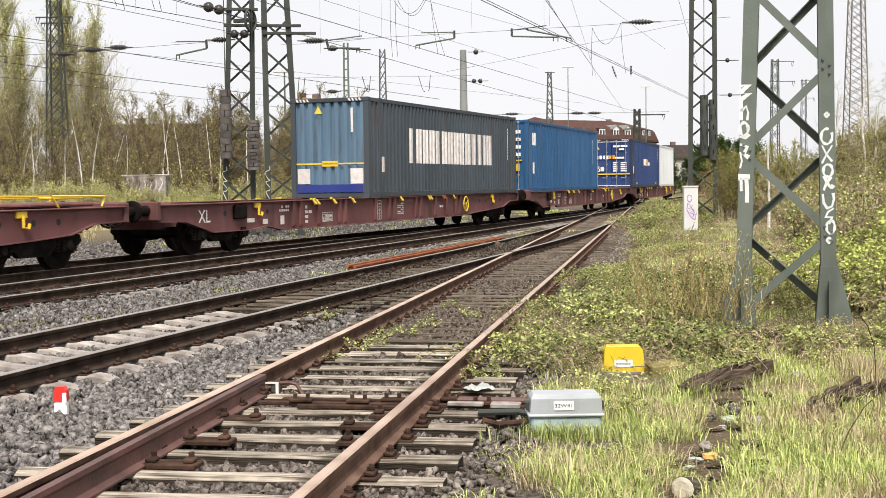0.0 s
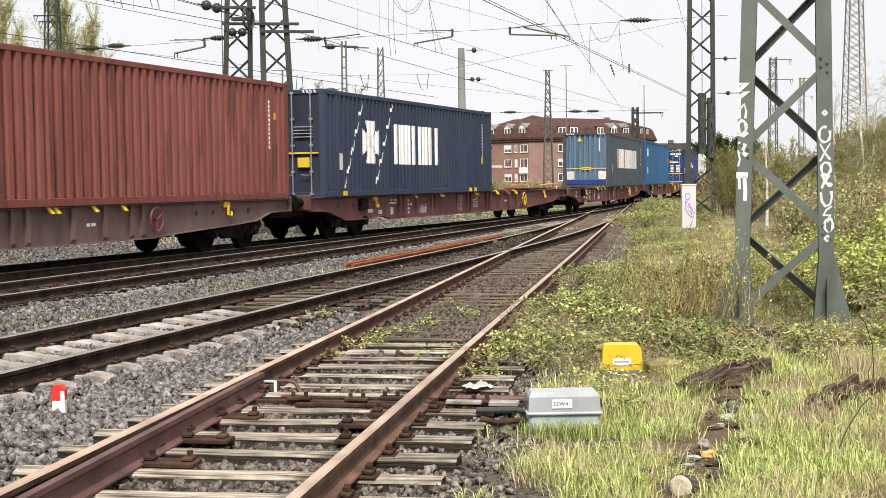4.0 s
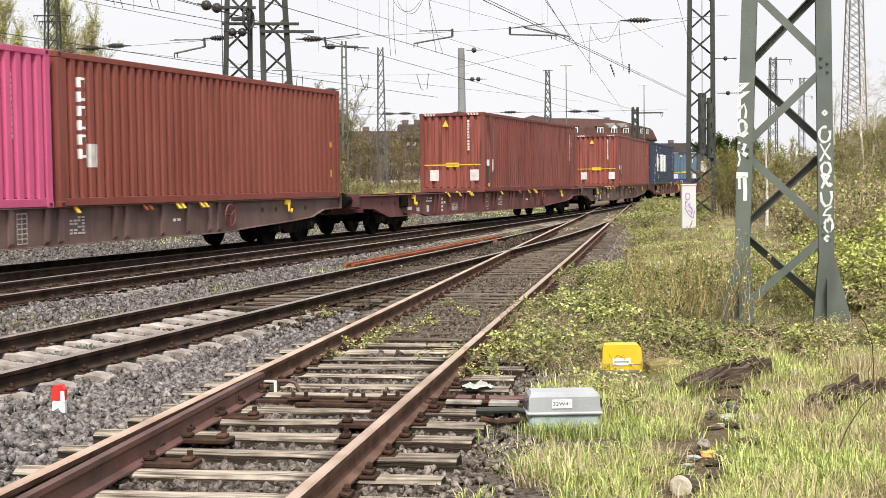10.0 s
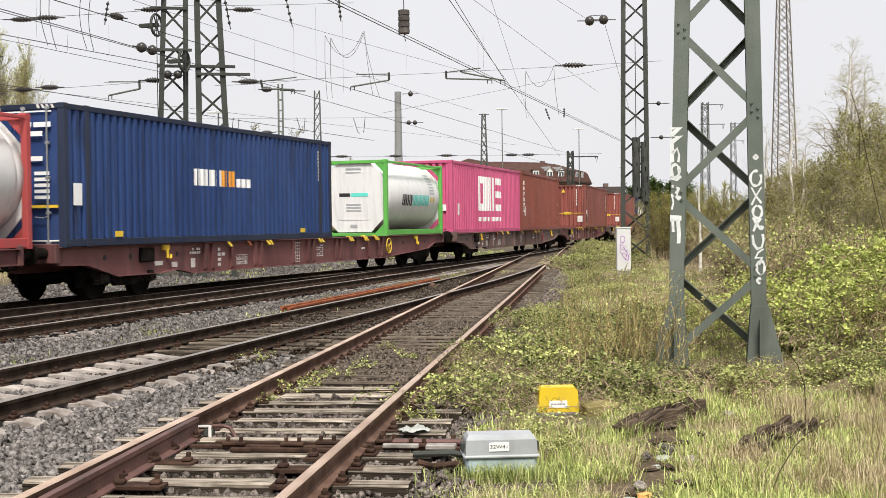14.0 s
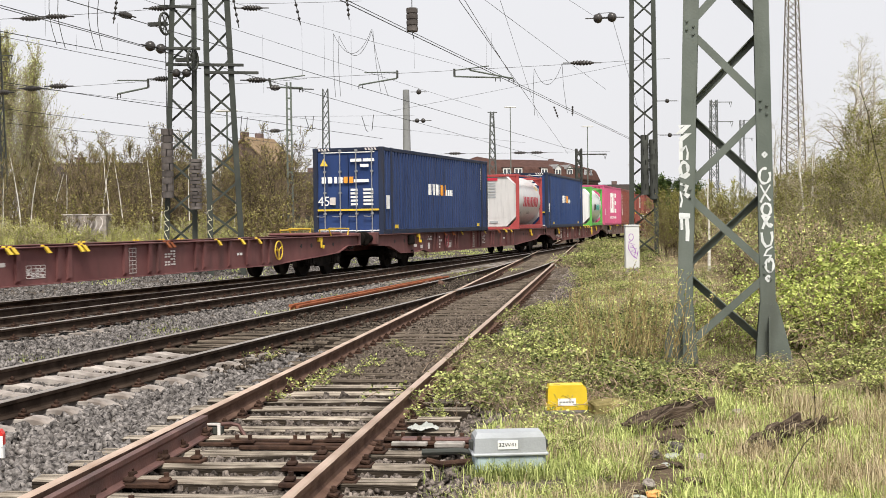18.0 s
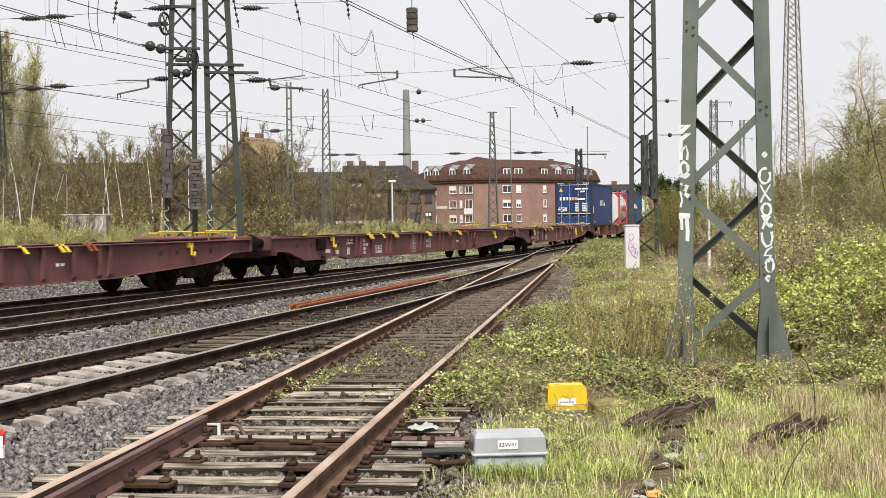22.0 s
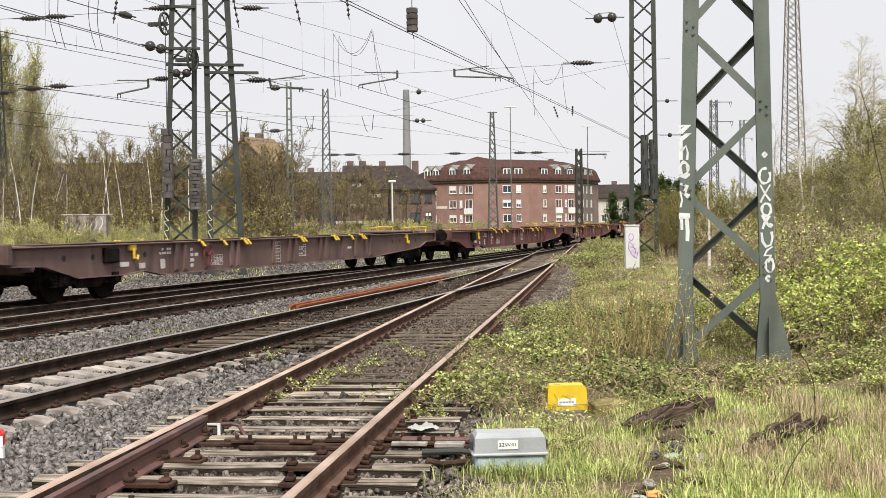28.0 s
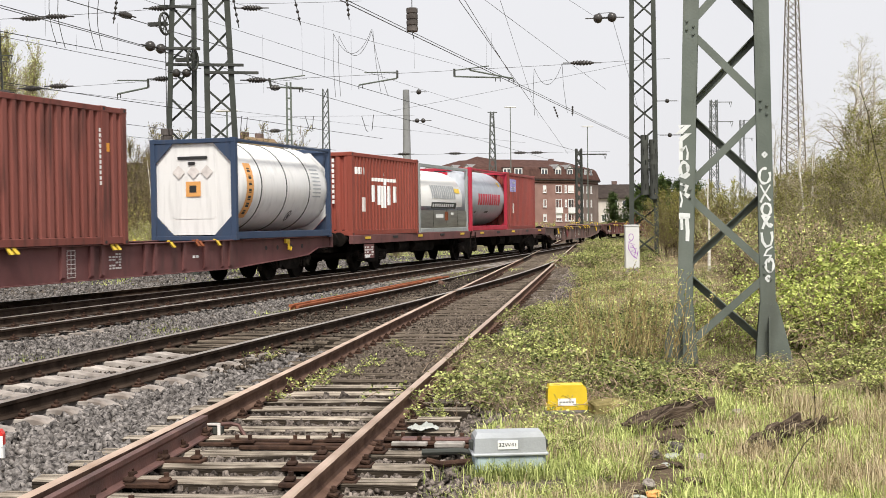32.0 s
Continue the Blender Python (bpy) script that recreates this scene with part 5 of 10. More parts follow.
def tank_container(label, frame_color, tank_c1, tank_c2, mark, gussets, length=6.058, height=2.591, rough=0.35, metal=0.0, bands=3, r=1.17, panel=False):
    """A tank in a twenty-foot frame."""
    c = thing("tank_container", label, "tank container", group="containers on the train")
    tag = "%02d%02d%02d" % tuple(int(a * 99) for a in frame_color)
    fm = paint("frame_paint_" + tag, frame_color, (0.12, 0.1, 0.09), 0.3)
    tm = surf("tank_shell_" + tag, tank_c1, tank_c2, 0.8, rough, metal, 0.02, 20, 0.03, (1, 1, 1), 0.5, tuple(a * 0.55 for a in tank_c1), 0.4, (5, 5, 0.6))
    hl, hw, zc = length / 2, 1.219, height / 2 + 0.1
    b = Build()
    xe = hl - (0.14 if panel else 0.2)
    rings = [(-xe, 0.05), (-xe + 0.02, r * 0.45), (-xe + 0.06, r * 0.7), (-xe + 0.11, r * 0.85), (-xe + 0.17, r * 0.93), (-xe + 0.26, r * 0.98), (-xe + 0.36, r), (xe - 0.36, r), (xe - 0.26, r * 0.98), (xe - 0.17, r * 0.93), (xe - 0.11, r * 0.85), (xe - 0.06, r * 0.7), (xe - 0.02, r * 0.45), (xe, 0.05)]
    b.lathe(rings, "x", 56, Matrix.Translation((0, 0, zc)))
    part("tank_shell", b, tm, c, smooth=True)
    for i in range(bands):
        x = -xe + 0.6 + (2 * xe - 1.2) * (i + 0.5) / bands
        b = Build()
        b.lathe([(x - 0.018, r + 0.004), (x - 0.018, r + 0.014), (x + 0.018, r + 0.014), (x + 0.018, r + 0.004)], "x", 40, Matrix.Translation((0, 0, zc)))
        part("tank_band", b, M["mast_dark"], c)
    for sx in (-1, 1):
        for sy in (-1, 1):
            b = Build()
            b.cbox(sx * (hl - 0.07) - 0.07, sx * (hl - 0.07) + 0.07, sy * (hw - 0.07) - 0.07, sy * (hw - 0.07) + 0.07, 0.1, height - 0.1, 0.012)
            part("corner_post", b, fm, c)
            for z in (0, height - 0.118):
                b = Build()
                b.cbox(sx * (hl - 0.085) - 0.088, sx * (hl - 0.085) + 0.088, sy * (hw - 0.08) - 0.08, sy * (hw - 0.08) + 0.083, z, z + 0.118, 0.01)
                part("corner_casting", b, fm, c)
        for z in (0.06, height - 0.06):
            b = Build()
            b.cbox(sx * (hl - 0.07) - 0.055, sx * (hl - 0.07) + 0.055, -hw + 0.14, hw - 0.14, z - 0.06, z + 0.05, 0.01)
            part("end_rail", b, fm, c)
        for sy in (-1, 1):
            for top in (0, 1):
                b = Build()
                zc0 = 0.08 if not top else height - 0.08
                g = gussets
                dz = g if not top else -g
                b.add([(sx * (hl - 0.03), sy * (hw - 0.08), zc0), (sx * (hl - 0.03), sy * (hw - 0.08 - g), zc0), (sx * (hl - 0.03), sy * (hw - 0.08), zc0 + dz),
                       (sx * (hl - 0.06), sy * (hw - 0.08), zc0), (sx * (hl - 0.06), sy * (hw - 0.08 - g), zc0), (sx * (hl - 0.06), sy * (hw - 0.08), zc0 + dz)],
                      [(0, 1, 2), (5, 4, 3), (0, 3, 4, 1), (1, 4, 5, 2), (2, 5, 3, 0)])
                part("corner_gusset", b, fm, c)
        if panel:
            for y0, z0, z1, q, x in ((1.1, 0.14, height - 0.12, 0.5, hl - 0.09), (0.62, 0.55, 2.2, 0.08, hl - 0.08)):
                b = Build()
                o = [(-y0 + q, z0), (y0 - q, z0), (y0, z0 + q), (y0, z1 - q), (y0 - q, z1), (-y0 + q, z1), (-y0, z1 - q), (-y0, z0 + q)]
                b.add([(sx * xx, y, z) for xx in (x - 0.03, x) for y, z in o], [tuple(range(8)), tuple(range(15, 7, -1))] + [(k, (k + 1) % 8, 8 + (k + 1) % 8, 8 + k) for k in range(8)])
                part("end_panel", b, tm, c, "white eight-sided end panel")
        b = Build()
        g0 = 0.13 if panel else 0.06
        b.lathe([(sx * (hl - 0.33), r * 0.9), (sx * (hl - g0), r * 0.96)] if sx > 0 else [(-hl + g0, r * 0.96), (-hl + 0.33, r * 0.9)], "x", 40, Matrix.Translation((0, 0, zc)))
        part("tank_skirt", b, tm, c, smooth=True)
    for sy in (-1, 1):
        for z in (0.12, height - 0.07):
            b = Build()
            b.cbox(-hl + 0.14, hl - 0.14, sy * (hw - 0.06) - 0.05, sy * (hw - 0.06) + 0.05, z - (0.09 if z < 1 else 0.035), z + (0.09 if z < 1 else 0.035), 0.01)
            part("side_rail", b, fm, c)
    b = Build()
    b.box(-2.2, 2.2, -0.28, 0.28, height - 0.12, height - 0.08)
    b.lathe([(height - 0.3, 0.3), (height - 0.06, 0.3)], "z", 16, Matrix.Translation((-0.4, 0, 0)))
    part("walkway", b, M["bar_steel"], c, "grey top walkway and manhole")

    def lay(bld, a, d, za, zb):
        """A mark on the near side of the shell."""
        k = max(2, int((zb - za) / 0.08))
        v = []
        for i in range(k + 1):
            z = za + (zb - za) * i / k
            y = -math.sqrt(max(0.01, (r + 0.006) ** 2 - (z - zc) ** 2))
            v += [(a, y, z), (d, y, z)]
        bld.add(v, [(2 * i, 2 * i + 1, 2 * i + 3, 2 * i + 2) for i in range(k)])
    mark(c, lay, hl, zc, r)
    return c


def gca_mark(c, lay, hl, zc, r):
    block_word(c, -1.44, -0.36, 1.05, 1.44, 3, M["black"], "black block mark", lay)
    block_word(c, -0.32, 1.46, 1.05, 1.44, 6, M["turquoise"], "turquoise block mark", lay)
    b = Build()
    for i in range(7):
        lay(b, 1.55, 2.1, 1.5 + i * 0.11, 1.56 + i * 0.11)
    tagged(part("data_panel", b, M["greybox"], c), kind="stuff")
    b = Build()
    lay(b, 1.6, 1.75, 1.2, 1.38)
    lay(b, 1.9, 2.05, 1.2, 1.38)
    part("label", b, M["yellow"], c)
    x = -hl + 0.072
    b = Build()
    b.box(x, x + 0.006, 0.15, 0.55, 1.35, 1.47)
    part("company_mark", b, M["black"], c)
    b = Build()
    b.box(x, x + 0.006, -0.5, 0.12, 1.35, 1.47)
    part("company_mark", b, M["turquoise"], c)
    b = Build()
    for z in (0.85, 0.95, 1.05, 2.15, 2.27):
        b.box(x, x + 0.006, -0.25, 0.3, z, z + 0.05)
    b.box(x, x + 0.006, -0.1, 0.15, 0.3, 0.4)
    tagged(part("data_panel", b, M["greybox"], c), kind="stuff")


def hoyer_mark(c, lay, hl, zc, r):
    block_word(c, -1.82, 1.88, 1.08, 1.55, 5, M["hoyer"], "red block mark", lay)
    b = Build()
    lay(b, 1.95, 2.25, 1.9, 2.1)
    part("label", b, M["yellow"], c)
    b = Build()
    for z in (0.75, 0.8):
        lay(b, -1.9, -1.65, z, z + 0.03)
        lay(b, -0.3, 0.3, z, z + 0.03)
    tagged(part("data_panel", b, M["black"], c), kind="stuff")
    x = -hl + 0.055
    b = Build()
    for i in range(6):
        b.box(x, x + 0.006, -0.1, 0.5, 1.5 + i * 0.13, 1.56 + i * 0.13)
    b.box(x, x + 0.006, -0.2, 0.2, 0.3, 0.4)
    tagged(part("data_panel", b, M["greybox"], c), kind="stuff")
    b = Build()
    b.box(x, x + 0.006, -0.2, 0.35, 2.3, 2.42)
    part("label", b, M["hoyer"], c)


def raffles_mark(c, lay, hl, zc, r):
    b = Build()
    lay(b, -2.38, -1.98, 0.57, 1.97)
    part("company_panel", b, M["amber"], c, "upright amber panel")
    b = Build()
    for i in range(7):
        lay(b, -2.26, -2.1, 0.66 + i * 0.18, 0.77 + i * 0.18)
    part("company_mark", b, M["black"], c)
    b = Build()
    for i in range(8):
        lay(b, 1.75, 2.3, 1.15 + i * 0.11, 1.19 + i * 0.11)
    tagged(part("data_panel", b, M["greybox"], c), kind="stuff")
    b = Build()
    for i in range(14):
        a = math.tau * i / 14
        lay(b, 0.62 + 0.115 * math.cos(a) - 0.02, 0.62 + 0.115 * math.cos(a) + 0.02, 0.62 + 0.125 * math.sin(a) - 0.024, 0.62 + 0.125 * math.sin(a) + 0.024)
    lay(b, 0.58, 0.66, 0.56, 0.68)
    tagged(part("warning_mark", b, M["black"], c, "dark round warning mark"), kind="stuff")
    x = -hl + 0.055
    b = Build()
    b.box(x, x + 0.006, -0.2, 0.22, 1.12, 1.5)
    part("company_panel", b, M["amber"], c, "amber square label")
    b = Build()
    b.box(x - 0.003, x, -0.08, 0.12, 1.22, 1.4)
    b.box(x, x + 0.006, -0.4, 0.45, 2.06, 2.14)
    b.box(x, x + 0.006, -0.05, 0.15, 1.92, 2.0)
    tagged(part("data_panel", b, M["black"], c), kind="stuff")
    for y in (-0.38, 0.0, 0.42):
        b = Build()
        b.add([(x, y - 0.18, 1.74), (x, y, 1.56), (x, y + 0.18, 1.74), (x, y, 1.92)], [(0, 1, 2, 3)])
        part("hazard_placard", b, M["dullwhite"], c, "pale diamond placard")


M["turquoise"] = surf("turquoise_marking", (0.1, 0.62, 0.55), (0.14, 0.68, 0.6), 3, 0.5)
M["hoyer"] = surf("crimson_marking", (0.5, 0.02, 0.05), (0.56, 0.03, 0.06), 3, 0.5)
M["amber"] = surf("amber_marking", (0.68, 0.33, 0.1), (0.74, 0.38, 0.13), 3, 0.5)


def bulk_tank():
    """A white bulk tank on a silver skirt box in a grey frame."""
    c = thing("bulk_tank_container", "white bulk tank with polished metal skirt in a grey frame", "tank container", group="containers on the train")
    fm = paint("grey_frame_paint", (0.28, 0.3, 0.3), (0.15, 0.14, 0.13), 0.4)
    tm = surf("white_tank_shell", (0.7, 0.7, 0.69), (0.75, 0.75, 0.74), 0.8, 0.35, 0, 0.02, 20, 0.02)
    sm = surf("brushed_skirt_metal", (0.22, 0.22, 0.21), (0.36, 0.36, 0.35), 2.5, 0.32, 0.85, 0.05, 30, 0.06, (0.4, 1, 3))
    hl, hw, h = 2.95, 1.22, 2.5
    b = Build()
    k = 30
    out = []
    for i in range(k + 1):
        a = math.pi * (-0.08 + 1.16 * i / k)
        out.append((math.cos(a) * 1.16, 1.25 + math.sin(a) * 1.12))
    rows = [(-hl + 0.1, 1.0), (hl - 0.72, 1.0), (hl - 0.56, 0.985), (hl - 0.44, 0.95), (hl - 0.35, 0.89), (hl - 0.28, 0.79), (hl - 0.24, 0.62), (hl - 0.22, 0.35)]
    v = []
    for x, sc in rows:
        v += [(x, y * sc, 1.25 + (z - 1.25) * sc) for y, z in out]
    n = k + 1
    b.add(v, [(j * n + i, j * n + i + 1, (j + 1) * n + i + 1, (j + 1) * n + i) for j in range(len(rows) - 1) for i in range(k)] + [tuple(range(n)), tuple(range(len(v) - 1, len(v) - n - 1, -1))])
    part("tank_shell", b, tm, c, smooth=True)
    b = Build()
    b.prism([(-hl + 0.1, 0.1), (hl - 0.2, 0.1), (hl - 0.2, 0.72), (hl - 0.3, 0.83), (-hl + 0.3, 0.83), (-hl + 0.1, 0.7)], -hw + 0.03, hw - 0.03)
    part("skirt", b, sm, c, "polished metal skirt box")
    for x in (-1.4, 0.2, 1.6):
        plate(c, "skirt_seam", x, x + 0.02, 0.22, 0.9, -hw + 0.027, M["mast_dark"])
    for sx in (-1, 1):
        for sy in (-1, 1):
            b = Build()
            b.cbox(sx * (hl - 0.06) - 0.055, sx * (hl - 0.06) + 0.055, sy * (hw - 0.06) - 0.055, sy * (hw - 0.06) + 0.055, 0, h, 0.012)
            part("corner_post", b, fm, c)
    for sy in (-1, 1):
        b = Build()
        b.cbox(-hl + 0.17, hl - 0.17, sy * (hw - 0.06) - 0.05, sy * (hw - 0.06) + 0.05, h - 0.12, h, 0.01)
        b.cbox(-hl + 0.17, hl - 0.17, sy * (hw - 0.06) - 0.05, sy * (hw - 0.06) + 0.05, 0.02, 0.17, 0.01)
        part("side_rail", b, fm, c)

    def lay(bld, a, d, za, zb):
        pts = 4
        v = []
        for i in range(pts + 1):
            z = za + (zb - za) * i / pts
            y = -math.sqrt(max(0.01, 1.172 ** 2 - (z - 1.25) ** 2))
            v += [(a, y, z), (d, y, z)]
        bld.add(v, [(2 * i, 2 * i + 1, 2 * i + 3, 2 * i + 2) for i in range(pts)])
    block_word(c, -1.45, 1.45, 1.27, 1.76, 6, M["greybox"], "pale grey block mark", lay)
    b = Build()
    lay(b, -1.45, 1.55, 0.9, 1.13)
    part("company_panel", b, M["mast_dark"], c, "dark grey band")
    b = Build()
    for i in range(10):
        lay(b, -1.3 + i * 0.26, -1.13 + i * 0.26, 0.96, 1.07)
    part("company_mark", b, M["white"], c)
    b = Build()
    lay(b, 1.4, 2.05, 1.5, 1.68)
    part("label", b, M["yellow"], c)
    plate(c, "hazard_plate", 0.0, 0.36, 0.45, 0.78, -hw + 0.024, M["loose_rail"], "orange hazard plate")
    plate(c, "label", -1.1, -0.2, 0.55, 0.68, -hw + 0.024, M["white"])
    plate(c, "label", 0.7, 1.05, 0.66, 0.75, -hw + 0.024, M["white"])
    return c


def twin_wagon():
    """An articulated wagon of two flat decks on three bogies."""
    w = thing("articulated_wagon", "brown articulated container wagon on three bogies", "freight wagon", group="wagons of the train")
    pm = M["wagon"]
    for x0, x1 in ((-13.05, -0.2), (0.2, 13.05)):
        for sy in (-1, 1):
            b = Build()
            b.cbox(x0, x1, sy * 1.15 - 0.07, sy * 1.15 + 0.07, 0.88, 1.155, 0.012)
            side = part("side_sill", b, pm, w)
            for i in range(5):
                x = x0 + 1.0 + i * 2.6
                b = Build()
                b.cbox(x, x + 0.5, sy * 1.225 - 0.012, sy * 1.225 + 0.012, 1.02, 1.1, 0.004)
                part("pin_plate", b, M["yellow"] if i % 2 == 0 else M["black"], side)
        b = Build()
        b.box(x0 + 0.2, x1 - 0.2, -0.35, 0.35, 0.62, 1.1)
        b.prism([(x0 + 3.4, 0.95), (x0 + 4.0, 0.5), (x1 - 4.0, 0.5), (x1 - 3.4, 0.95)], -0.9, 0.9)
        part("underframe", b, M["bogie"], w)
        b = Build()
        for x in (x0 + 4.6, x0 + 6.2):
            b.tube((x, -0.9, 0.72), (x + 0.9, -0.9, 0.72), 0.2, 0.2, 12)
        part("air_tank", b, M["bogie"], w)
    b = Build()
    for x in (-0.35, 0.35):
        b.path([(x, -1.25, 1.1), (x, -1.25, 0.45)], 0.02, 6)
    for z in (0.5, 0.72, 0.94):
        b.tube((-0.35, -1.25, z), (0.35, -1.25, z), 0.02, 0.02, 6)
    part("step_ladder", b, M["bogie"], w)
    plate(w, "data_board", -12.2, -11.3, 0.42, 0.86, -1.24, pm)
    bars(w, "inscription", -12.15, -11.35, 0.5, 0.82, -1.246, 4, 4, M["dullwhite"], "white inscription")
    plate(w, "label", -12.1, -11.7, 0.44, 0.52, -1.248, M["white"])
    for x in (-10.9, 0.0, 10.9):
        bogie(w, x)
    for sx in (-1, 1):
        buffer_parts(w, sx * 12.85, sx)
    return w


def xl_mark(w):
    fc = bpy.data.curves.new("type_letters", "FONT")
    fc.body, fc.size, fc.extrude = "XL", 0.42, 0.002
    fc.materials.append(M["white"])
    t = new("type_letters", fc)
    t.parent = w
    t.matrix_basis = pose(-10.75, -1.1, 0.72, 90, 0, 0)


FRONT, REAR = 0, 1
WAGONS = [(-3, "wagon", "red_far", False), (-2, "wagon", "yellow", True), (-1, "wagon", "yellow", False), (0, "wagon", "yellow", True),
          (1, "wagon", "yellow", True), (2, "wagon_brown", "red_far", False), (3, "wagon", "red_far", False), (4, "wagon_brown", "red_far", False), (5, "wagon", "yellow", False),
          (6, "wagon", "red_near", False), (7, "wagon", "yellow", True), (8, "wagon", "red_far", True), (9, "wagon", "red_near", True),
          (10, "wagon", "red_far", True), (11, "wagon_brown", "red_near", True)]
LOADED = {-2: "loaded", -1: "loaded", 0: "half-loaded", 1: "half-loaded", 2: "half-loaded", 3: "half-loaded", 4: "fully loaded", 5: "loaded", 6: "loaded"}
for k, pm, wheel, rail in WAGONS:
    if k == -3:
        continue
    w = flat_wagon(100 + k, M[pm], wheel, PINS, rail)
    tagged(w, ("grimy brown" if pm == "wagon_brown" else "oxide-red") + " container flat wagon, " + LOADED.get(k, "empty") + ("" if not rail else ", with a yellow end railing"))
    if k == 0:
        xl_mark(w)
    rides(w, coupling_at(k) + PITCH / 2)
tail = flat_wagon(140, M["wagon"], "red_near", PINS, False)
tagged(tail, "oxide-red container flat wagon, loaded")
rides(tail, -318.2 - PITCH / 2)
rides(twin_wagon(), -304.6, 8)

load(plain_box("short_container", "plain white box container on the flat wagon", 9.12, 2.9, (0.62, 0.64, 0.66), (0.66, 0.68, 0.7), None, "wall", (0.4, 0.4, 0.4)), 62.06, 9.12)
load(unit_like(0), 47.85, 13.716)


def blue_marks(c, lay, ep, hl, hw):
    b = Build()
    lay(b, -hl + 0.75, -hl + 1.0, 1.9, 2.4)
    lay(b, -hl + 1.1, -hl + 1.35, 1.9, 2.4)
    part("company_mark", b, M["white"], c)
    ep("width_stripe", -1.0, 1.0, 1.25, 1.3, M["yellow"])
    ep("label", -0.9, -0.5, 0.85, 1.15, M["yellow"])
    for i in range(4):
        ep("data_panel", -0.95, -0.1, 1.45 + i * 0.3, 1.58 + i * 0.3, M["white"])


load(plain_box("long_container", "bright blue corrugated container with doors", 13.716, 2.896, (0.02, 0.085, 0.2), (0.018, 0.078, 0.19), blue_marks, "doors", (0.05, 0.1, 0.2), 2.5), 22.08, 13.716)
load(samskip_like(), 6.59, 13.716)
load(dfds_like(), -29.38, 13.716)
load(red_like("a", "red-oxide corrugated container with yellow width stripe"), -45.07, 13.716)
load(red_like("b", "weathered darker red container with yellow width stripe"), -71.09, 13.716)
load(plain_box("forty_foot_container", "brown corrugated container with upright white mark", 12.192, 2.896, (0.215, 0.06, 0.044), (0.22, 0.061, 0.044), triton_marks), -95.42, 12.192)
load(plain_box("forty_foot_container", "magenta pink container with large white mark", 12.192, 2.896, (0.54, 0.1, 0.215), (0.56, 0.108, 0.232), one_marks, "wall", (0.4, 0.065, 0.17)), -107.75, 12.192)
load(tank_container("white tank container in a bright green frame", (0.11, 0.38, 0.075), (0.74, 0.74, 0.74), (0.8, 0.8, 0.8), gca_mark, 0.4, bands=0, r=1.2, panel=True), -115.10, 6.058)
load(unit_like(0), -133.68, 13.716)
load(tank_container("pale tank container in a red frame", (0.36, 0.06, 0.06), (0.58, 0.575, 0.57), (0.68, 0.67, 0.665), hoyer_mark, 0.45, bands=0, r=1.2, panel=True), -140.70, 6.058)
load(unit_like(1, 12.3), -159.18, 12.3)
load(plain_box("twenty_foot_container", "red corrugated short container with a violet panel", 6.058, 2.591, (0.26, 0.058, 0.048), (0.27, 0.062, 0.05), leon_marks), -298.27, 6.058)
load(tank_container("silver tank container in a crimson frame", (0.4, 0.025, 0.05), (0.4, 0.435, 0.49), (0.52, 0.555, 0.61), hoyer_mark, 0.35, rough=0.45, metal=0.3, bands=0), -304.50, 6.058)
load(bulk_tank(), -311.01, 5.9)
load(plain_box("twenty_foot_container", "orange-red corrugated short container with white mark", 6.058, 2.591, (0.265, 0.062, 0.043), (0.265, 0.063, 0.045), hmm_marks), -317.52, 6.058)
load(tank_container("white banded tank container in a navy frame", (0.032, 0.052, 0.098), (0.76, 0.755, 0.75), (0.82, 0.815, 0.81), raffles_mark, 0.6, bands=3, r=1.2, panel=True), -325.19, 6.058)
load(red_like("a", "red-oxide corrugated container with yellow width stripe"), -343.86, 13.716)


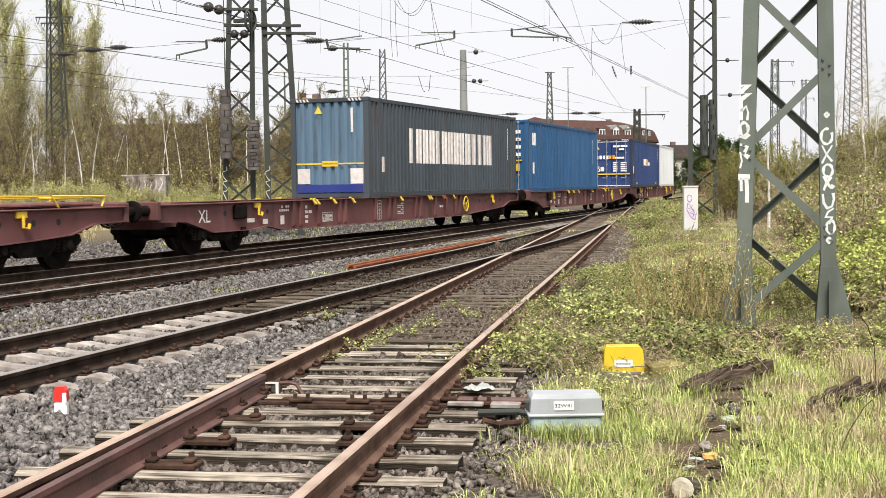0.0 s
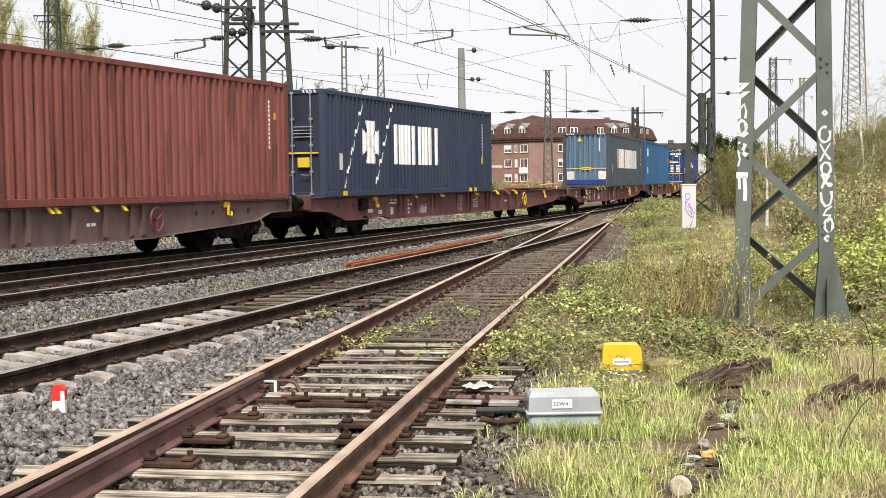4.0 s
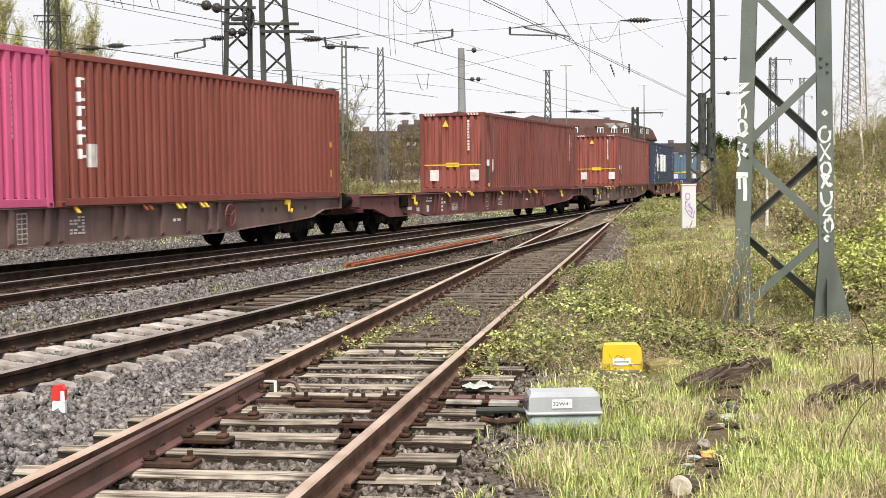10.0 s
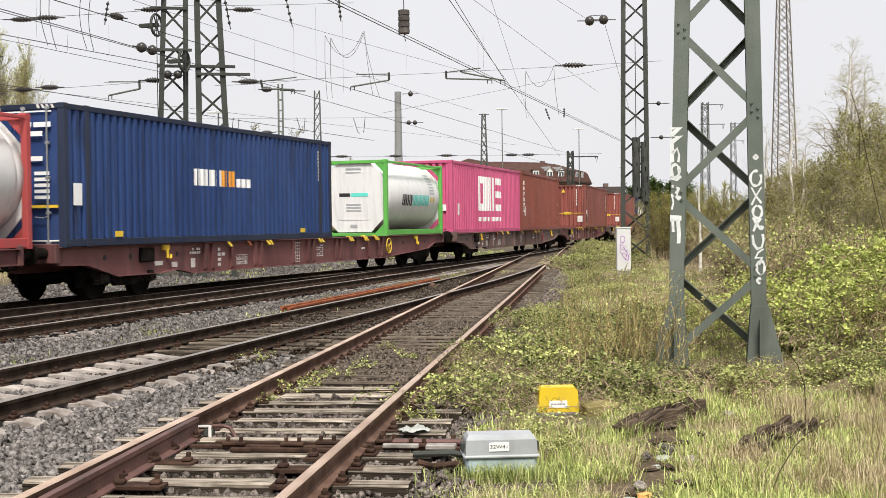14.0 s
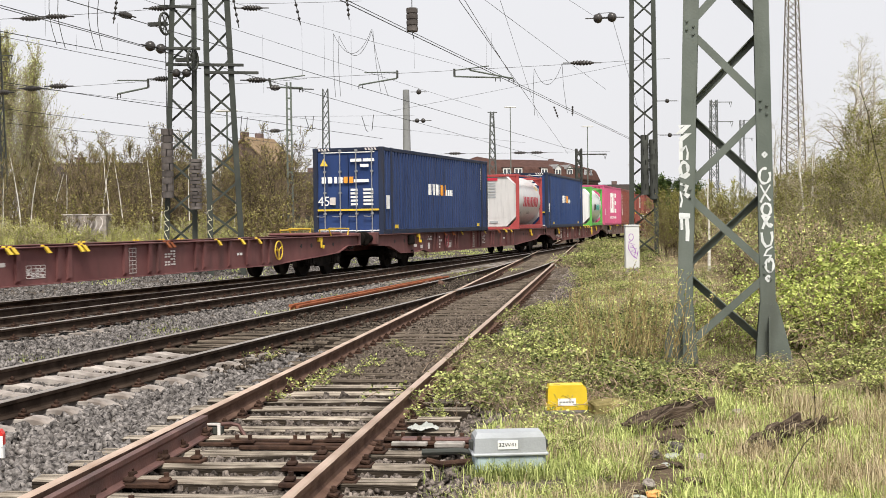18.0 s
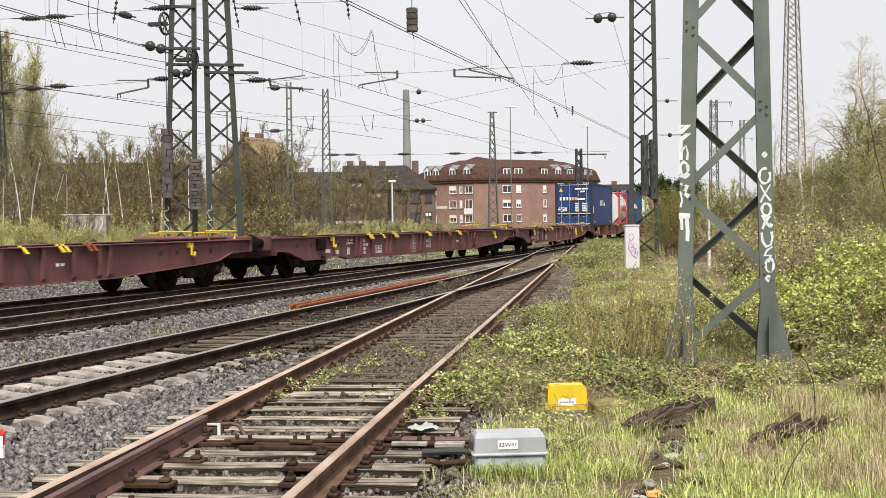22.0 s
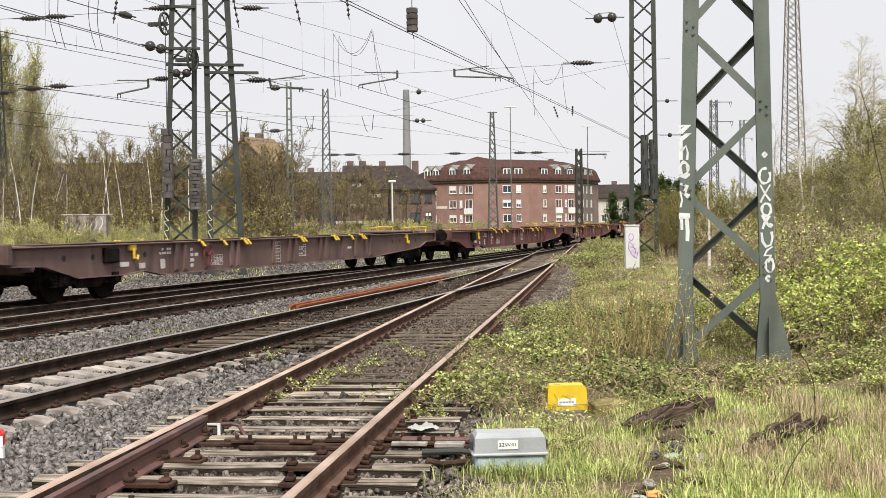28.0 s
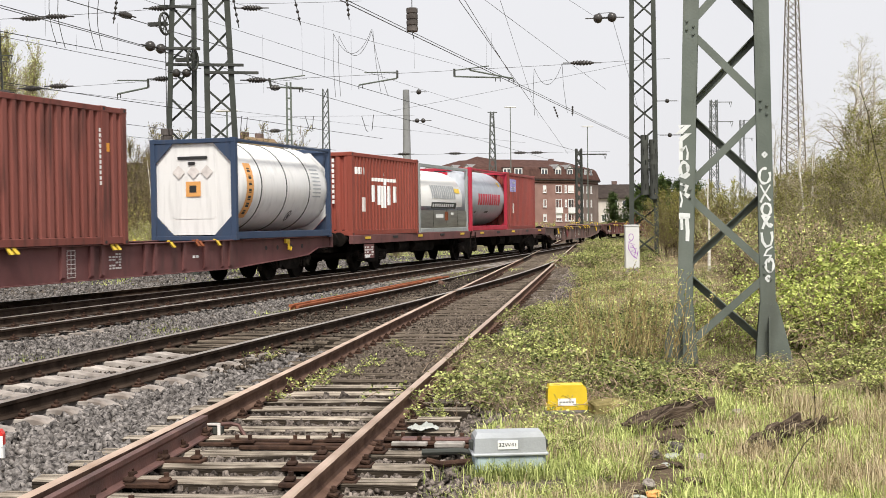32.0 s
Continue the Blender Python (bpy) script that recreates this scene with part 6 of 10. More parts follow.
# ---- catenary masts, pylons, wires ----
def laced_mast(name, label, left0, right0, left1, right1, y, z0, z1, z_top, leg, deep, panel, mat, lace=0.07, single=True, foot=False, rise=0.76):
    """Two upright channels with flat lacing on the front and back. left0..right1: x of the legs at z0 and z1."""
    t = thing(name, label, "railway mast", pose((left0 + right0) / 2, y, 0, 0, 0, -math.degrees(math.atan2((left0 + right0) / 2, y))), group="line masts")
    ox = (left0 + right0) / 2

    def lx(z, side):
        a, b = (left0, left1) if side < 0 else (right0, right1)
        return a + (b - a) * (z - z0) / (z1 - z0) - ox
    zb = -0.5
    for side in (-1, 1):
        b = Build()
        o, i_, th = side * leg / 2, -side * leg / 2, side * 0.014
        sect = [(i_, -deep / 2), (o, -deep / 2), (o, deep / 2), (i_, deep / 2), (i_, deep / 2 - 0.014), (o - th, deep / 2 - 0.014), (o - th, -deep / 2 + 0.014), (i_, -deep / 2 + 0.014)]
        v = [(lx(z, side) + x, y_, z) for z in (zb, z_top) for x, y_ in sect]
        b.add(v, [(k, (k + 1) % 8, 8 + (k + 1) % 8, 8 + k) for k in range(8)] + [(0, 1, 6, 7), (1, 2, 5, 6), (2, 3, 4, 5), (15, 14, 9, 8), (14, 13, 10, 9), (13, 12, 11, 10)])
        part("leg", b, mat, t)
    z, i = panel[0], 0
    while z < z_top - panel[1]:
        for face in (-1, 1):
            s = 1 if (i % 2 == 0) == (face < 0) else -1
            b = Build()
            za, zz = z, z + panel[1] * rise
            yy = face * (deep / 2 - 0.024)
            b.beam((lx(za, -s), yy, za), (lx(zz, s), yy, zz), lace, 0.016, (0, 1, 0))
            if foot and face > 0:
                # the back bars are angles whose upper edge juts into the mast
                b.beam((lx(za, -s), yy - 0.04, za + lace * 0.6), (lx(zz, s), yy - 0.04, zz + lace * 0.6), 0.012, 0.08, (0, 1, 0))
            part("lacing_bar", b, mat, t)
            if single:
                for bx, bz in ((lx(za, -s), za), (lx(zz, s), zz)):
                    for dx, dz in ((-0.035, 0.03), (0.035, -0.03)):
                        b = Build()
                        b.tube((bx + dx, face * deep / 2, bz + dz), (bx + dx, face * (deep / 2 + 0.02), bz + dz), 0.017, 0.014, 6)
                        part("bolt", b, mat, t)
        z += panel[1]
        i += 1
    if foot:
        for side in (-1, 1):
            b = Build()
            x = lx(0, side)
            for yy in (-deep / 2 - 0.012, deep / 2 + 0.002):
                b.prism([(x - 0.1, 0.55), (x + 0.1, 0.55), (x + 0.1 + (0.2 if side > 0 else 0.06), -0.25), (x - 0.1 - (0.2 if side < 0 else 0.06), -0.25)], yy, yy + 0.01)
            b.box(x - 0.006, x + 0.006, -deep / 2 - 0.14, -deep / 2 - 0.012, -0.3, 0.4)
            part("foot_gusset", b, mat, t)
            b = Build()
            b.cbox(x - 0.32, x + 0.32, -deep / 2 - 0.25, deep / 2 + 0.25, -0.6, -0.22, 0.03)
            part("foundation", b, M["weights"], t, "grey concrete foundation")
    return t


near_mast = laced_mast("lattice_mast", "grey-green lattice mast with white graffiti on its legs", 3.42, 4.367, 3.53, 4.307, 14.6, 0.14, 4.04, 10.5, 0.168, 0.38, (0.035, 0.93), M["mast"], 0.085, True, True, 0.9)


def scrawl(parent, points, y, width, material, label):
    """One sprayed stroke on a flat face, drawn as a ribbon."""
    pts = [Vector((p[0], p[1])) for p in points]
    v, n = [], len(pts)
    for i, p in enumerate(pts):
        d = (pts[min(i + 1, n - 1)] - pts[max(i - 1, 0)]).normalized()
        w = width * (0.75 + 0.25 * math.sin(i * 1.7 + p.y * 9)) / 2
        for yy in (y - 0.002, y + 0.002):
            v += [(p.x - d.y * w, yy, p.y + d.x * w), (p.x + d.y * w, yy, p.y - d.x * w)]
    f = []
    for i in range(n - 1):
        o, q = i * 4, i * 4 + 4
        f += [(o, o + 1, q + 1, q), (o + 3, o + 2, q + 2, q + 3), (o, q, q + 2, o + 2), (o + 1, o + 3, q + 3, q + 1)]
    b = Build().add(v, f)
    return part("graffiti", b, material, parent, label)


def oval(x, z, rx, rz, a0=0.0, a1=6.6, n=16):
    """Points round an oval stroke."""
    return [(x + rx * math.cos(a0 + (a1 - a0) * i / n), z + rz * math.sin(a0 + (a1 - a0) * i / n)) for i in range(n + 1)]


def loops(x, z_top, z_low, wide, n, seed):
    rnd = random.Random(seed)
    pts = []
    for i in range(n):
        k = i / (n - 1)
        pts.append((x + wide * 0.5 * math.sin(i * 0.75 + 0.8 * math.sin(i * 0.31 + seed)), z_top + (z_low - z_top) * k + 0.05 * math.cos(i * 0.75 + seed)))
    return pts


for pts in (oval(0.44, 2.0, 0.06, 0.085, 1.2, 6.8), [(0.39, 1.9), (0.44, 1.8), (0.5, 1.72)], [(0.5, 1.9), (0.44, 1.8), (0.39, 1.7)], oval(0.455, 1.62, 0.05, 0.07, 1.6, 7.8),
            [(0.41, 1.56), (0.45, 1.48), (0.49, 1.42)], [(0.49, 1.55), (0.44, 1.48), (0.41, 1.4)], [(0.4, 1.36), (0.41, 1.26), (0.45, 1.2), (0.5, 1.22), (0.52, 1.3), (0.51, 1.37)],
            [(0.52, 1.2), (0.46, 1.16), (0.43, 1.1), (0.5, 1.1), (0.47, 1.02)], oval(0.485, 0.99, 0.045, 0.075, 2.0, 8.2), oval(0.47, 0.84, 0.022, 0.026), oval(0.44, 2.24, 0.018, 0.02), oval(0.5, 1.44, 0.012, 0.012)):
    scrawl(near_mast, pts, -0.1925, 0.036, M["spray"], "white sprayed scrawl down the leg")
for pts, wd in (([(-0.53, 2.58), (-0.42, 2.6), (-0.53, 2.5), (-0.42, 2.5), (-0.52, 2.43)], 0.07), ([(-0.51, 2.42), (-0.51, 2.2)], 0.04), ([(-0.51, 2.3), (-0.45, 2.36), (-0.43, 2.28), (-0.44, 2.2)], 0.035), (oval(-0.475, 2.1, 0.045, 0.075), 0.035),
                ([(-0.53, 2.02), (-0.46, 2.0), (-0.41, 2.04)], 0.03), ([(-0.52, 1.93), (-0.44, 1.9), (-0.48, 1.82), (-0.42, 1.78)], 0.045), ([(-0.52, 1.84), (-0.5, 1.74), (-0.52, 1.66)], 0.03), ([(-0.54, 1.56), (-0.41, 1.56)], 0.06), ([(-0.45, 1.55), (-0.44, 1.38), (-0.445, 1.27)], 0.035), ([(-0.51, 1.55), (-0.505, 1.4)], 0.025)):
    scrawl(near_mast, [(x * 0.985 + 0.012, z) for x, z in pts], -0.1925, wd * 1.25, M["spray"], "white sprayed marks")

tower_a = laced_mast("lattice_mast", "dark green lattice mast with tensioning weights", -7.51, -6.57, -7.19, -6.47, 44, 1.13, 9.2, 13.5, 0.17, 0.7, (-0.2, 1.05), M["mast_tower"], 0.075, False)
tower_b = laced_mast("lattice_mast", "dark green lattice mast beside its twin", -6.09, -5.05, -6.13, -5.4, 44.4, 1.12, 9.2, 13.5, 0.19, 0.7, (0.1, 1.05), M["mast_tower"], 0.075, False)
for tw, xs0 in ((tower_a, -0.47), (tower_b, -0.52)):
    scrawl(tw, loops(xs0 + 0.0, 2.2, 0.6, 0.15, 40, 8), -0.38, 0.03, M["amber_spray"] if "amber_spray" in M else M["spray"], "pale sprayed scrawl")
far_mast = laced_mast("lattice_mast", "grey-green lattice mast with dark counterweights", 10.76, 11.86, 10.87, 11.8, 56, 0.25, 11.18, 14.5, 0.2, 0.8, (0.0, 1.15), M["mast_tower"], 0.08, False)


def weight_stack(x, y, z0, z1, w, n, name="counterweight_stack", mat="weights"):
    t = thing(name, "stack of round concrete tensioning weights on a rod", "counterweight", pose(x, y, z0), group="tensioning weights")
    h = (z1 - z0) / n
    for i in range(n):
        b = Build()
        turn = (i * 137 % 5 - 2) * 0.5
        top = [(w * 0.5 * math.sin(q), -w * 0.5 * math.cos(q)) for q in (turn + 0.1 + (2 * math.pi - 0.2) * k / 15 for k in range(16))] + [(0.03 * math.cos(turn), 0.03 * math.sin(turn))]
        n_ = len(top)
        gap = 0.012 if mat == "weights" else 0.002
        za, zb = i * h + gap, i * h + h - gap
        b.add([(x_, y_, z) for z in (za, zb) for x_, y_ in top], [tuple(range(n_ - 1, -1, -1)), tuple(range(n_, 2 * n_))] + [(k, (k + 1) % n_, n_ + (k + 1) % n_, n_ + k) for k in range(n_)])
        part("weight", b, M[mat], t)
    b = Build()
    b.tube((0, 0, -0.15), (0, 0, (z1 - z0) + 4.5), 0.015, 0.015, 6)
    part("rod", b, M["wire"], t)
    return t


weight_stack(-7.33, 43.3, 2.45, 4.78, 0.4, 10)
weight_stack(-6.4, 43.3, 2.05, 3.75, 0.4, 14)
weight_stack(11.25, 55.4, 2.6, 5.2, 0.35, 12, mat="mast_dark")
weight_stack(11.62, 55.4, 2.4, 5.0, 0.35, 12, mat="mast_dark")
hw_t = thing("hanging_weight", "grey cylindrical weight hanging from a wire", "counterweight", pose(0.97, 45, 8.2))
b = Build()
for i in range(4):
    b.lathe([(i * 0.21 + 0.01, 0.18), (i * 0.21 + 0.03, 0.2), (i * 0.21 + 0.19, 0.2), (i * 0.21 + 0.205, 0.18)], "z", 16)
part("weight", b, M["weights"], hw_t)
b = Build()
b.tube((0, 0, 0.8), (0, 0, 2.6), 0.015, 0.015, 6)
b.tube((0.05, 0, -0.25), (0, 0, 0), 0.012, 0.012, 6)
part("rod", b, M["wire"], hw_t)
wire_held = [(-5.75, 44.4, 10.9), (-2, 44.7, 10.75), (0.97, 45, 10.7), (5, 49, 10.8), (11.3, 56, 11.3)]
b = Build()
b.path(wire_held, 0.012, 5)
solid("headspan_wire", b, M["wire"], "dark head-span wire between two masts", "wire", group="overhead wires")

for x, y, z, r in ((-7.35, 43.4, 8.3, 0.36), (-6.45, 43.4, 7.1, 0.36), (-7.2, 43.4, 9.6, 0.3)):
    t = thing("tension_pulley", "dark spoked tensioning wheel on the mast", "pulley", pose(x, y, z, 0, 0, 70))
    b = Build()
    ring = [(r * math.cos(a), 0, r * math.sin(a)) for a in (2 * math.pi * i / 20 for i in range(21))]
    b.path(ring, 0.045, 6)
    part("rim", b, M["mast_dark"], t)
    for i in range(3):
        a = math.pi * i / 3
        b = Build()
        b.tube((r * math.cos(a), 0, r * math.sin(a)), (-r * math.cos(a), 0, -r * math.sin(a)), 0.022, 0.022, 5)
        part("spoke", b, M["mast_dark"], t)
    b = Build()
    b.box(-0.1, 0.1, -0.05, 0.6, -0.06, 0.06)
    part("bracket", b, M["mast_dark"], t)


def pylon(name, label, x, y, z_top, w0, w1, panels, mat, r, arms=(), group="line masts"):
    """A tapering four-legged lattice pylon."""
    t = thing(name, label, "lattice pylon", pose(x, y, 0), group=group)
    legs = [(sx, sy) for sx in (-1, 1) for sy in (-1, 1)]
    half = lambda z: (w0 + (w1 - w0) * z / z_top) / 2
    for sx, sy in legs:
        b = Build()
        b.beam((sx * half(0), sy * half(0), -0.6), (sx * half(z_top), sy * half(z_top), z_top), r, r)
        part("leg", b, mat, t)
    b = Build()
    for i in range(panels):
        za, zb = z_top * i / panels, z_top * (i + 1) / panels
        for s in (-1, 1):
            ha, hb = half(za), half(zb)
            b.beam((-ha, s * ha, za), (hb, s * hb, zb), r * 0.6, r * 0.6)
            b.beam((ha, s * ha, za), (-hb, s * hb, zb), r * 0.6, r * 0.6)
            b.beam((s * ha, -ha, za), (s * hb, hb, zb), r * 0.6, r * 0.6)
    part("lattice", b, mat, t)
    for z, l0, l1 in arms:
        b = Build()
        b.beam((l0, 0, z), (l1, 0, z), r, r)
        for xx in (l0, l1):
            if abs(xx) > 0.5:
                b.path([(xx, 0, z), (xx - 0.12 * (1 if xx > 0 else -1), 0, z - 0.45), (xx - 0.24 * (1 if xx > 0 else -1), 0, z)], 0.03, 5)
        part("arm", b, mat, t)
    return t


t = thing("ladder_mast", "slender grey-green mast of two legs with rungs", "railway mast", pose(-5.4, 72, 0), group="line masts")
for sx in (-1, 1):
    b = Build()
    b.beam((sx * 0.15, 0, -0.6), (sx * 0.11, 0, 9.45), 0.1, 0.1, (0, 1, 0))
    part("leg", b, M["mast"], t)
for i in range(16):
    z = 0.3 + i * 0.59
    b = Build()
    b.box(-0.14 + i * 0.002, 0.14 - i * 0.002, -0.045, 0.045, z - 0.04, z + 0.04)
    part("rung", b, M["mast"], t)
b = Build()
b.path([(0, 0, 9.1), (1.4, 0, 9.05)], 0.035, 5)
part("arm", b, M["mast_dark"], t)
pylon("lattice_pylon", "grey lattice pylon before the houses", -4.2, 90, 10.95, 0.72, 0.34, 15, M["mast_far"], 0.06)
pylon("lattice_pylon", "dark lattice pylon before the red-brick block", 8.3, 100, 10.1, 0.85, 0.24, 15, M["mast_far"], 0.065, ((10.05, -0.35, 0.4),))
pylon("lattice_pylon", "dark narrow pole with bracket arms", 16.6, 110, 7.7, 0.5, 0.42, 10, M["mast_dark"], 0.11, ((7.2, -0.2, 2.4), (6.0, -1.0, 0.3)))
pylon("radio_mast", "tall rust-tinged lattice tower tapering upwards", 48.2, 150, 42, 2.76, 0.36, 34, M["mast_rusty"], 0.11)
pylon("lattice_pylon", "distant dark pole with insulator arms", 28.4, 110, 11.8, 0.75, 0.5, 12, M["mast_far"], 0.065, ((11.6, -0.3, 1.6), (9.9, -0.5, 1.7)))
pylon("lattice_pylon", "distant dark pole with cross arms", 44.9, 160, 13.9, 0.8, 0.5, 12, M["mast_far"], 0.05, ((13.8, -0.4, 2.2), (11.6, -1.2, 1.4)))
pylon("lattice_pylon", "dark lattice mast far off by the poplar", -22.85, 76, 17.5, 1.25, 0.4, 18, M["mast_dark"], 0.075, ((11.6, -1.1, 1.1), (11.25, -0.8, 0.8)))


def street_lamp(x, y, z, label, head):
    t = thing("street_lamp", label, "street lamp", pose(x, y, 0), group="yard lamps")
    b = Build()
    b.tube((0, 0, -0.5), (0, 0, z), 0.1, 0.06, 8)
    part("pole", b, M["cabinet"] if head == "round" else M["mast"], t)
    b = Build()
    if head == "round":
        b.cbox(-0.35, 0.35, -0.15, 0.15, z, z + 0.2, 0.05)
    else:
        b.cbox(-0.85, 0.85, -0.15, 0.15, z, z + 0.16, 0.04)
    part("lamp_head", b, M["cabinet"], t, "pale lamp head")
    return t


street_lamp(0.5, 120, 5.3, "slim white street lamp", "round")
street_lamp(18.5, 190, 18.4, "tall yard lamp with flat head", "flat")
street_lamp(30.0, 190, 15.4, "tall yard lamp with flat head", "flat")
street_lamp(-12.3, 100, 10.3, "tall yard lamp with flat head", "flat")
street_lamp(34.5, 180, 9.2, "slim white street lamp", "round")

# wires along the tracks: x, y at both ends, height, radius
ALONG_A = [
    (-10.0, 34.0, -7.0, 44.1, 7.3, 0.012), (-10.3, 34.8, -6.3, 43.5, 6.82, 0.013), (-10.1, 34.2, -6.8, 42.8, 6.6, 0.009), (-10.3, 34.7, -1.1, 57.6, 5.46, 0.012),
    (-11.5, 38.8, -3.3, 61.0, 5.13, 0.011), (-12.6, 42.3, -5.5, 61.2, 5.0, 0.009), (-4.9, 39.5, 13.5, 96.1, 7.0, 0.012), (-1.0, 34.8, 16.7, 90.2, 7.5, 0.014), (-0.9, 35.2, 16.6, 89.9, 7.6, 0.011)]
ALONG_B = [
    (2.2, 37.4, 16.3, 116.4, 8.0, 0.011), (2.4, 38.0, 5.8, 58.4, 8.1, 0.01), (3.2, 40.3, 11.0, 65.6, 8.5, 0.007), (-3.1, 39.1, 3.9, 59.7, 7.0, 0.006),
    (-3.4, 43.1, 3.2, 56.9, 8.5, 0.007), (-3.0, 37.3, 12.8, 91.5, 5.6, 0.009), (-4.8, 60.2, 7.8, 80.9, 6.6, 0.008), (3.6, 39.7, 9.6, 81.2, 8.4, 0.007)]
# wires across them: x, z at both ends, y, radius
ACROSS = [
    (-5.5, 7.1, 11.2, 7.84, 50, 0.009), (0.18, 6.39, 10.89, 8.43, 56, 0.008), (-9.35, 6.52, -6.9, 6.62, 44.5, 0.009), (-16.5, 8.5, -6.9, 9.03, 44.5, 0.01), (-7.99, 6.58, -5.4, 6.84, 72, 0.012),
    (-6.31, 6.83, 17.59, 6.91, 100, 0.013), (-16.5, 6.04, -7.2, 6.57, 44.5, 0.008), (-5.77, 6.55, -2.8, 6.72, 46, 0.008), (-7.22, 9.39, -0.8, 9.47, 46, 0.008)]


def wire(a, b, r, sag, name, label, back=0.0, fore=0.0):
    a, b = Vector(a), Vector(b)
    d = b - a
    a, b = a - d * back, b + d * fore
    n = 14
    pts = [a.lerp(b, i / n) - Vector((0, 0, sag * 4 * (i / n) * (1 - i / n))) for i in range(n + 1)]
    q = Build()
    q.path(pts, r, 4)
    return solid(name, q, M["wire"], label, "wire", group="overhead wires"), pts


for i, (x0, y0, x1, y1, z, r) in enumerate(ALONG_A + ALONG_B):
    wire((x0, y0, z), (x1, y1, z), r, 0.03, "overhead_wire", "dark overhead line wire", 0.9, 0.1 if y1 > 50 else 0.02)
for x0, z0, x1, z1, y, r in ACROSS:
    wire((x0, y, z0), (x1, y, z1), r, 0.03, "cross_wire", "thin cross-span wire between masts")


def insulator(x, y, z, turn, length=0.6, r=0.09, n=6):
    t = thing("insulator", "dark ribbed insulator on a wire", "insulator", pose(x, y, z, 0, 0, turn), group="insulators")
    b = Build()
    rings = [(-length * 0.62, r * 0.3)]
    for i in range(n):
        k = -length / 2 + length * (i + 0.5) / n
        big = r * (0.7 + 0.3 * math.sin(math.pi * (i + 0.5) / n))
        rings += [(k - length / n * 0.45, big * 0.62), (k - 0.018, big), (k + 0.018, big), (k + length / n * 0.45, big * 0.62)]
    b.lathe(rings + [(length * 0.62, r * 0.3)], "x", 10)
    part("ribbed_body", b, M["insulator"], t)
    b = Build()
    b.tube((-length, 0, 0), (length, 0, 0), 0.022, 0.022, 5)
    part("rod", b, M["wire"], t)
    return t


for x, y, z, ln in ((-12.08, 44.5, 8.68, 0.62), (-11.22, 44.5, 8.74, 0.6), (-7.72, 44.5, 9.0, 0.55), (-12.07, 44.5, 6.29, 0.5), (-11.19, 44.5, 6.36, 0.5), (-7.65, 44.5, 6.58, 0.5), (-13.09, 44.5, 6.16, 0.4)):
    insulator(x, y, z, 0, ln, 0.1)
for x, y, z, ln in ((-4.71, 46.0, 9.24, 0.6), (-4.57, 46.0, 6.68, 0.6), (-3.93, 46.0, 6.4, 0.3), (-6.19, 72.0, 6.75, 0.5), (7.72, 50.0, 7.69, 0.75)):
    insulator(x, y, z, 0, ln, 0.11 if y < 60 else 0.13)
insulator(-7.98, 40.0, 8.04, 62, 0.5, 0.11)
for x in (-4.12, -2.8, 1.38, 5.36, 10.46, 11.79):
    insulator(x, 100, 6.87, 0, 0.8, 0.13, 4)
for x, y, z, r in ((-7.42, 41.0, 7.22, 0.17), (-7.26, 42.0, 7.27, 0.17), (-6.99, 43.3, 6.63, 0.15), (-6.65, 43.3, 6.63, 0.15), (1.82, 70.0, 8.65, 0.15), (1.7, 70.0, 7.08, 0.13), (2.04, 70.0, 7.08, 0.13),
                   (7.69, 46.0, 8.79, 0.18), (8.2, 46.0, 8.83, 0.18), (12.39, 56.0, 6.73, 0.1), (12.5, 56.0, 5.23, 0.1)):
    t = thing("ball_insulator", "dark round insulator on a wire", "insulator", pose(x, y, z, 0, 0, 62 if x < -5 else 0), group="insulators")
    b = Build()
    b.lathe([(-0.9 * r, 0.3 * r), (-0.6 * r, 0.8 * r), (0, r), (0.6 * r, 0.8 * r), (0.9 * r, 0.3 * r)], "x", 12)
    part("ball", b, M["insulator"], t, smooth=True)
    b = Build()
    b.tube((-0.45, 0, 0), (0.45, 0, 0), 0.02, 0.02, 5)
    part("clamp", b, M["wire"], t)
wire((5.2, 46, 10.4), (7.69, 46, 8.79), 0.008, 0, "stay_wire", "thin stay wire holding an insulator")
wire((8.2, 46, 8.83), (11.1, 56, 6.4), 0.008, 0, "stay_wire", "thin stay wire holding an insulator")
wire((7.69, 46, 8.97), (8.2, 46, 9.0), 0.014, 0, "stay_wire", "short dark bar between two insulators")


def steady_arm(top_out, top_in, low_in, low_out):
    """A registration arm: upper tube, hook, lower sloping tube with two clamps."""
    t = thing("registration_arm", "grey registration arm under the cross span", "catenary arm", group="catenary arms")
    b = Build()
    b.path([top_out, top_in], 0.022, 6)
    part("upper_tube", b, M["mast"], t)
    b = Build()
    b.path([(top_in[0], top_in[1], top_in[2] + 0.06), top_in, low_in], 0.045, 6)
    part("hook", b, M["mast_dark"], t)
    b = Build()
    b.path([low_in, low_out], 0.032, 6)
    part("lower_tube", b, M["mast"], t)
    for k in (0.0, 0.1):
        p = Vector(low_out).lerp(Vector(low_in), k)
        b = Build()
        b.tube(p, p - Vector((0, 0, 0.16)), 0.018, 0.018, 5)
        part("wire_clamp", b, M["wire"], t)


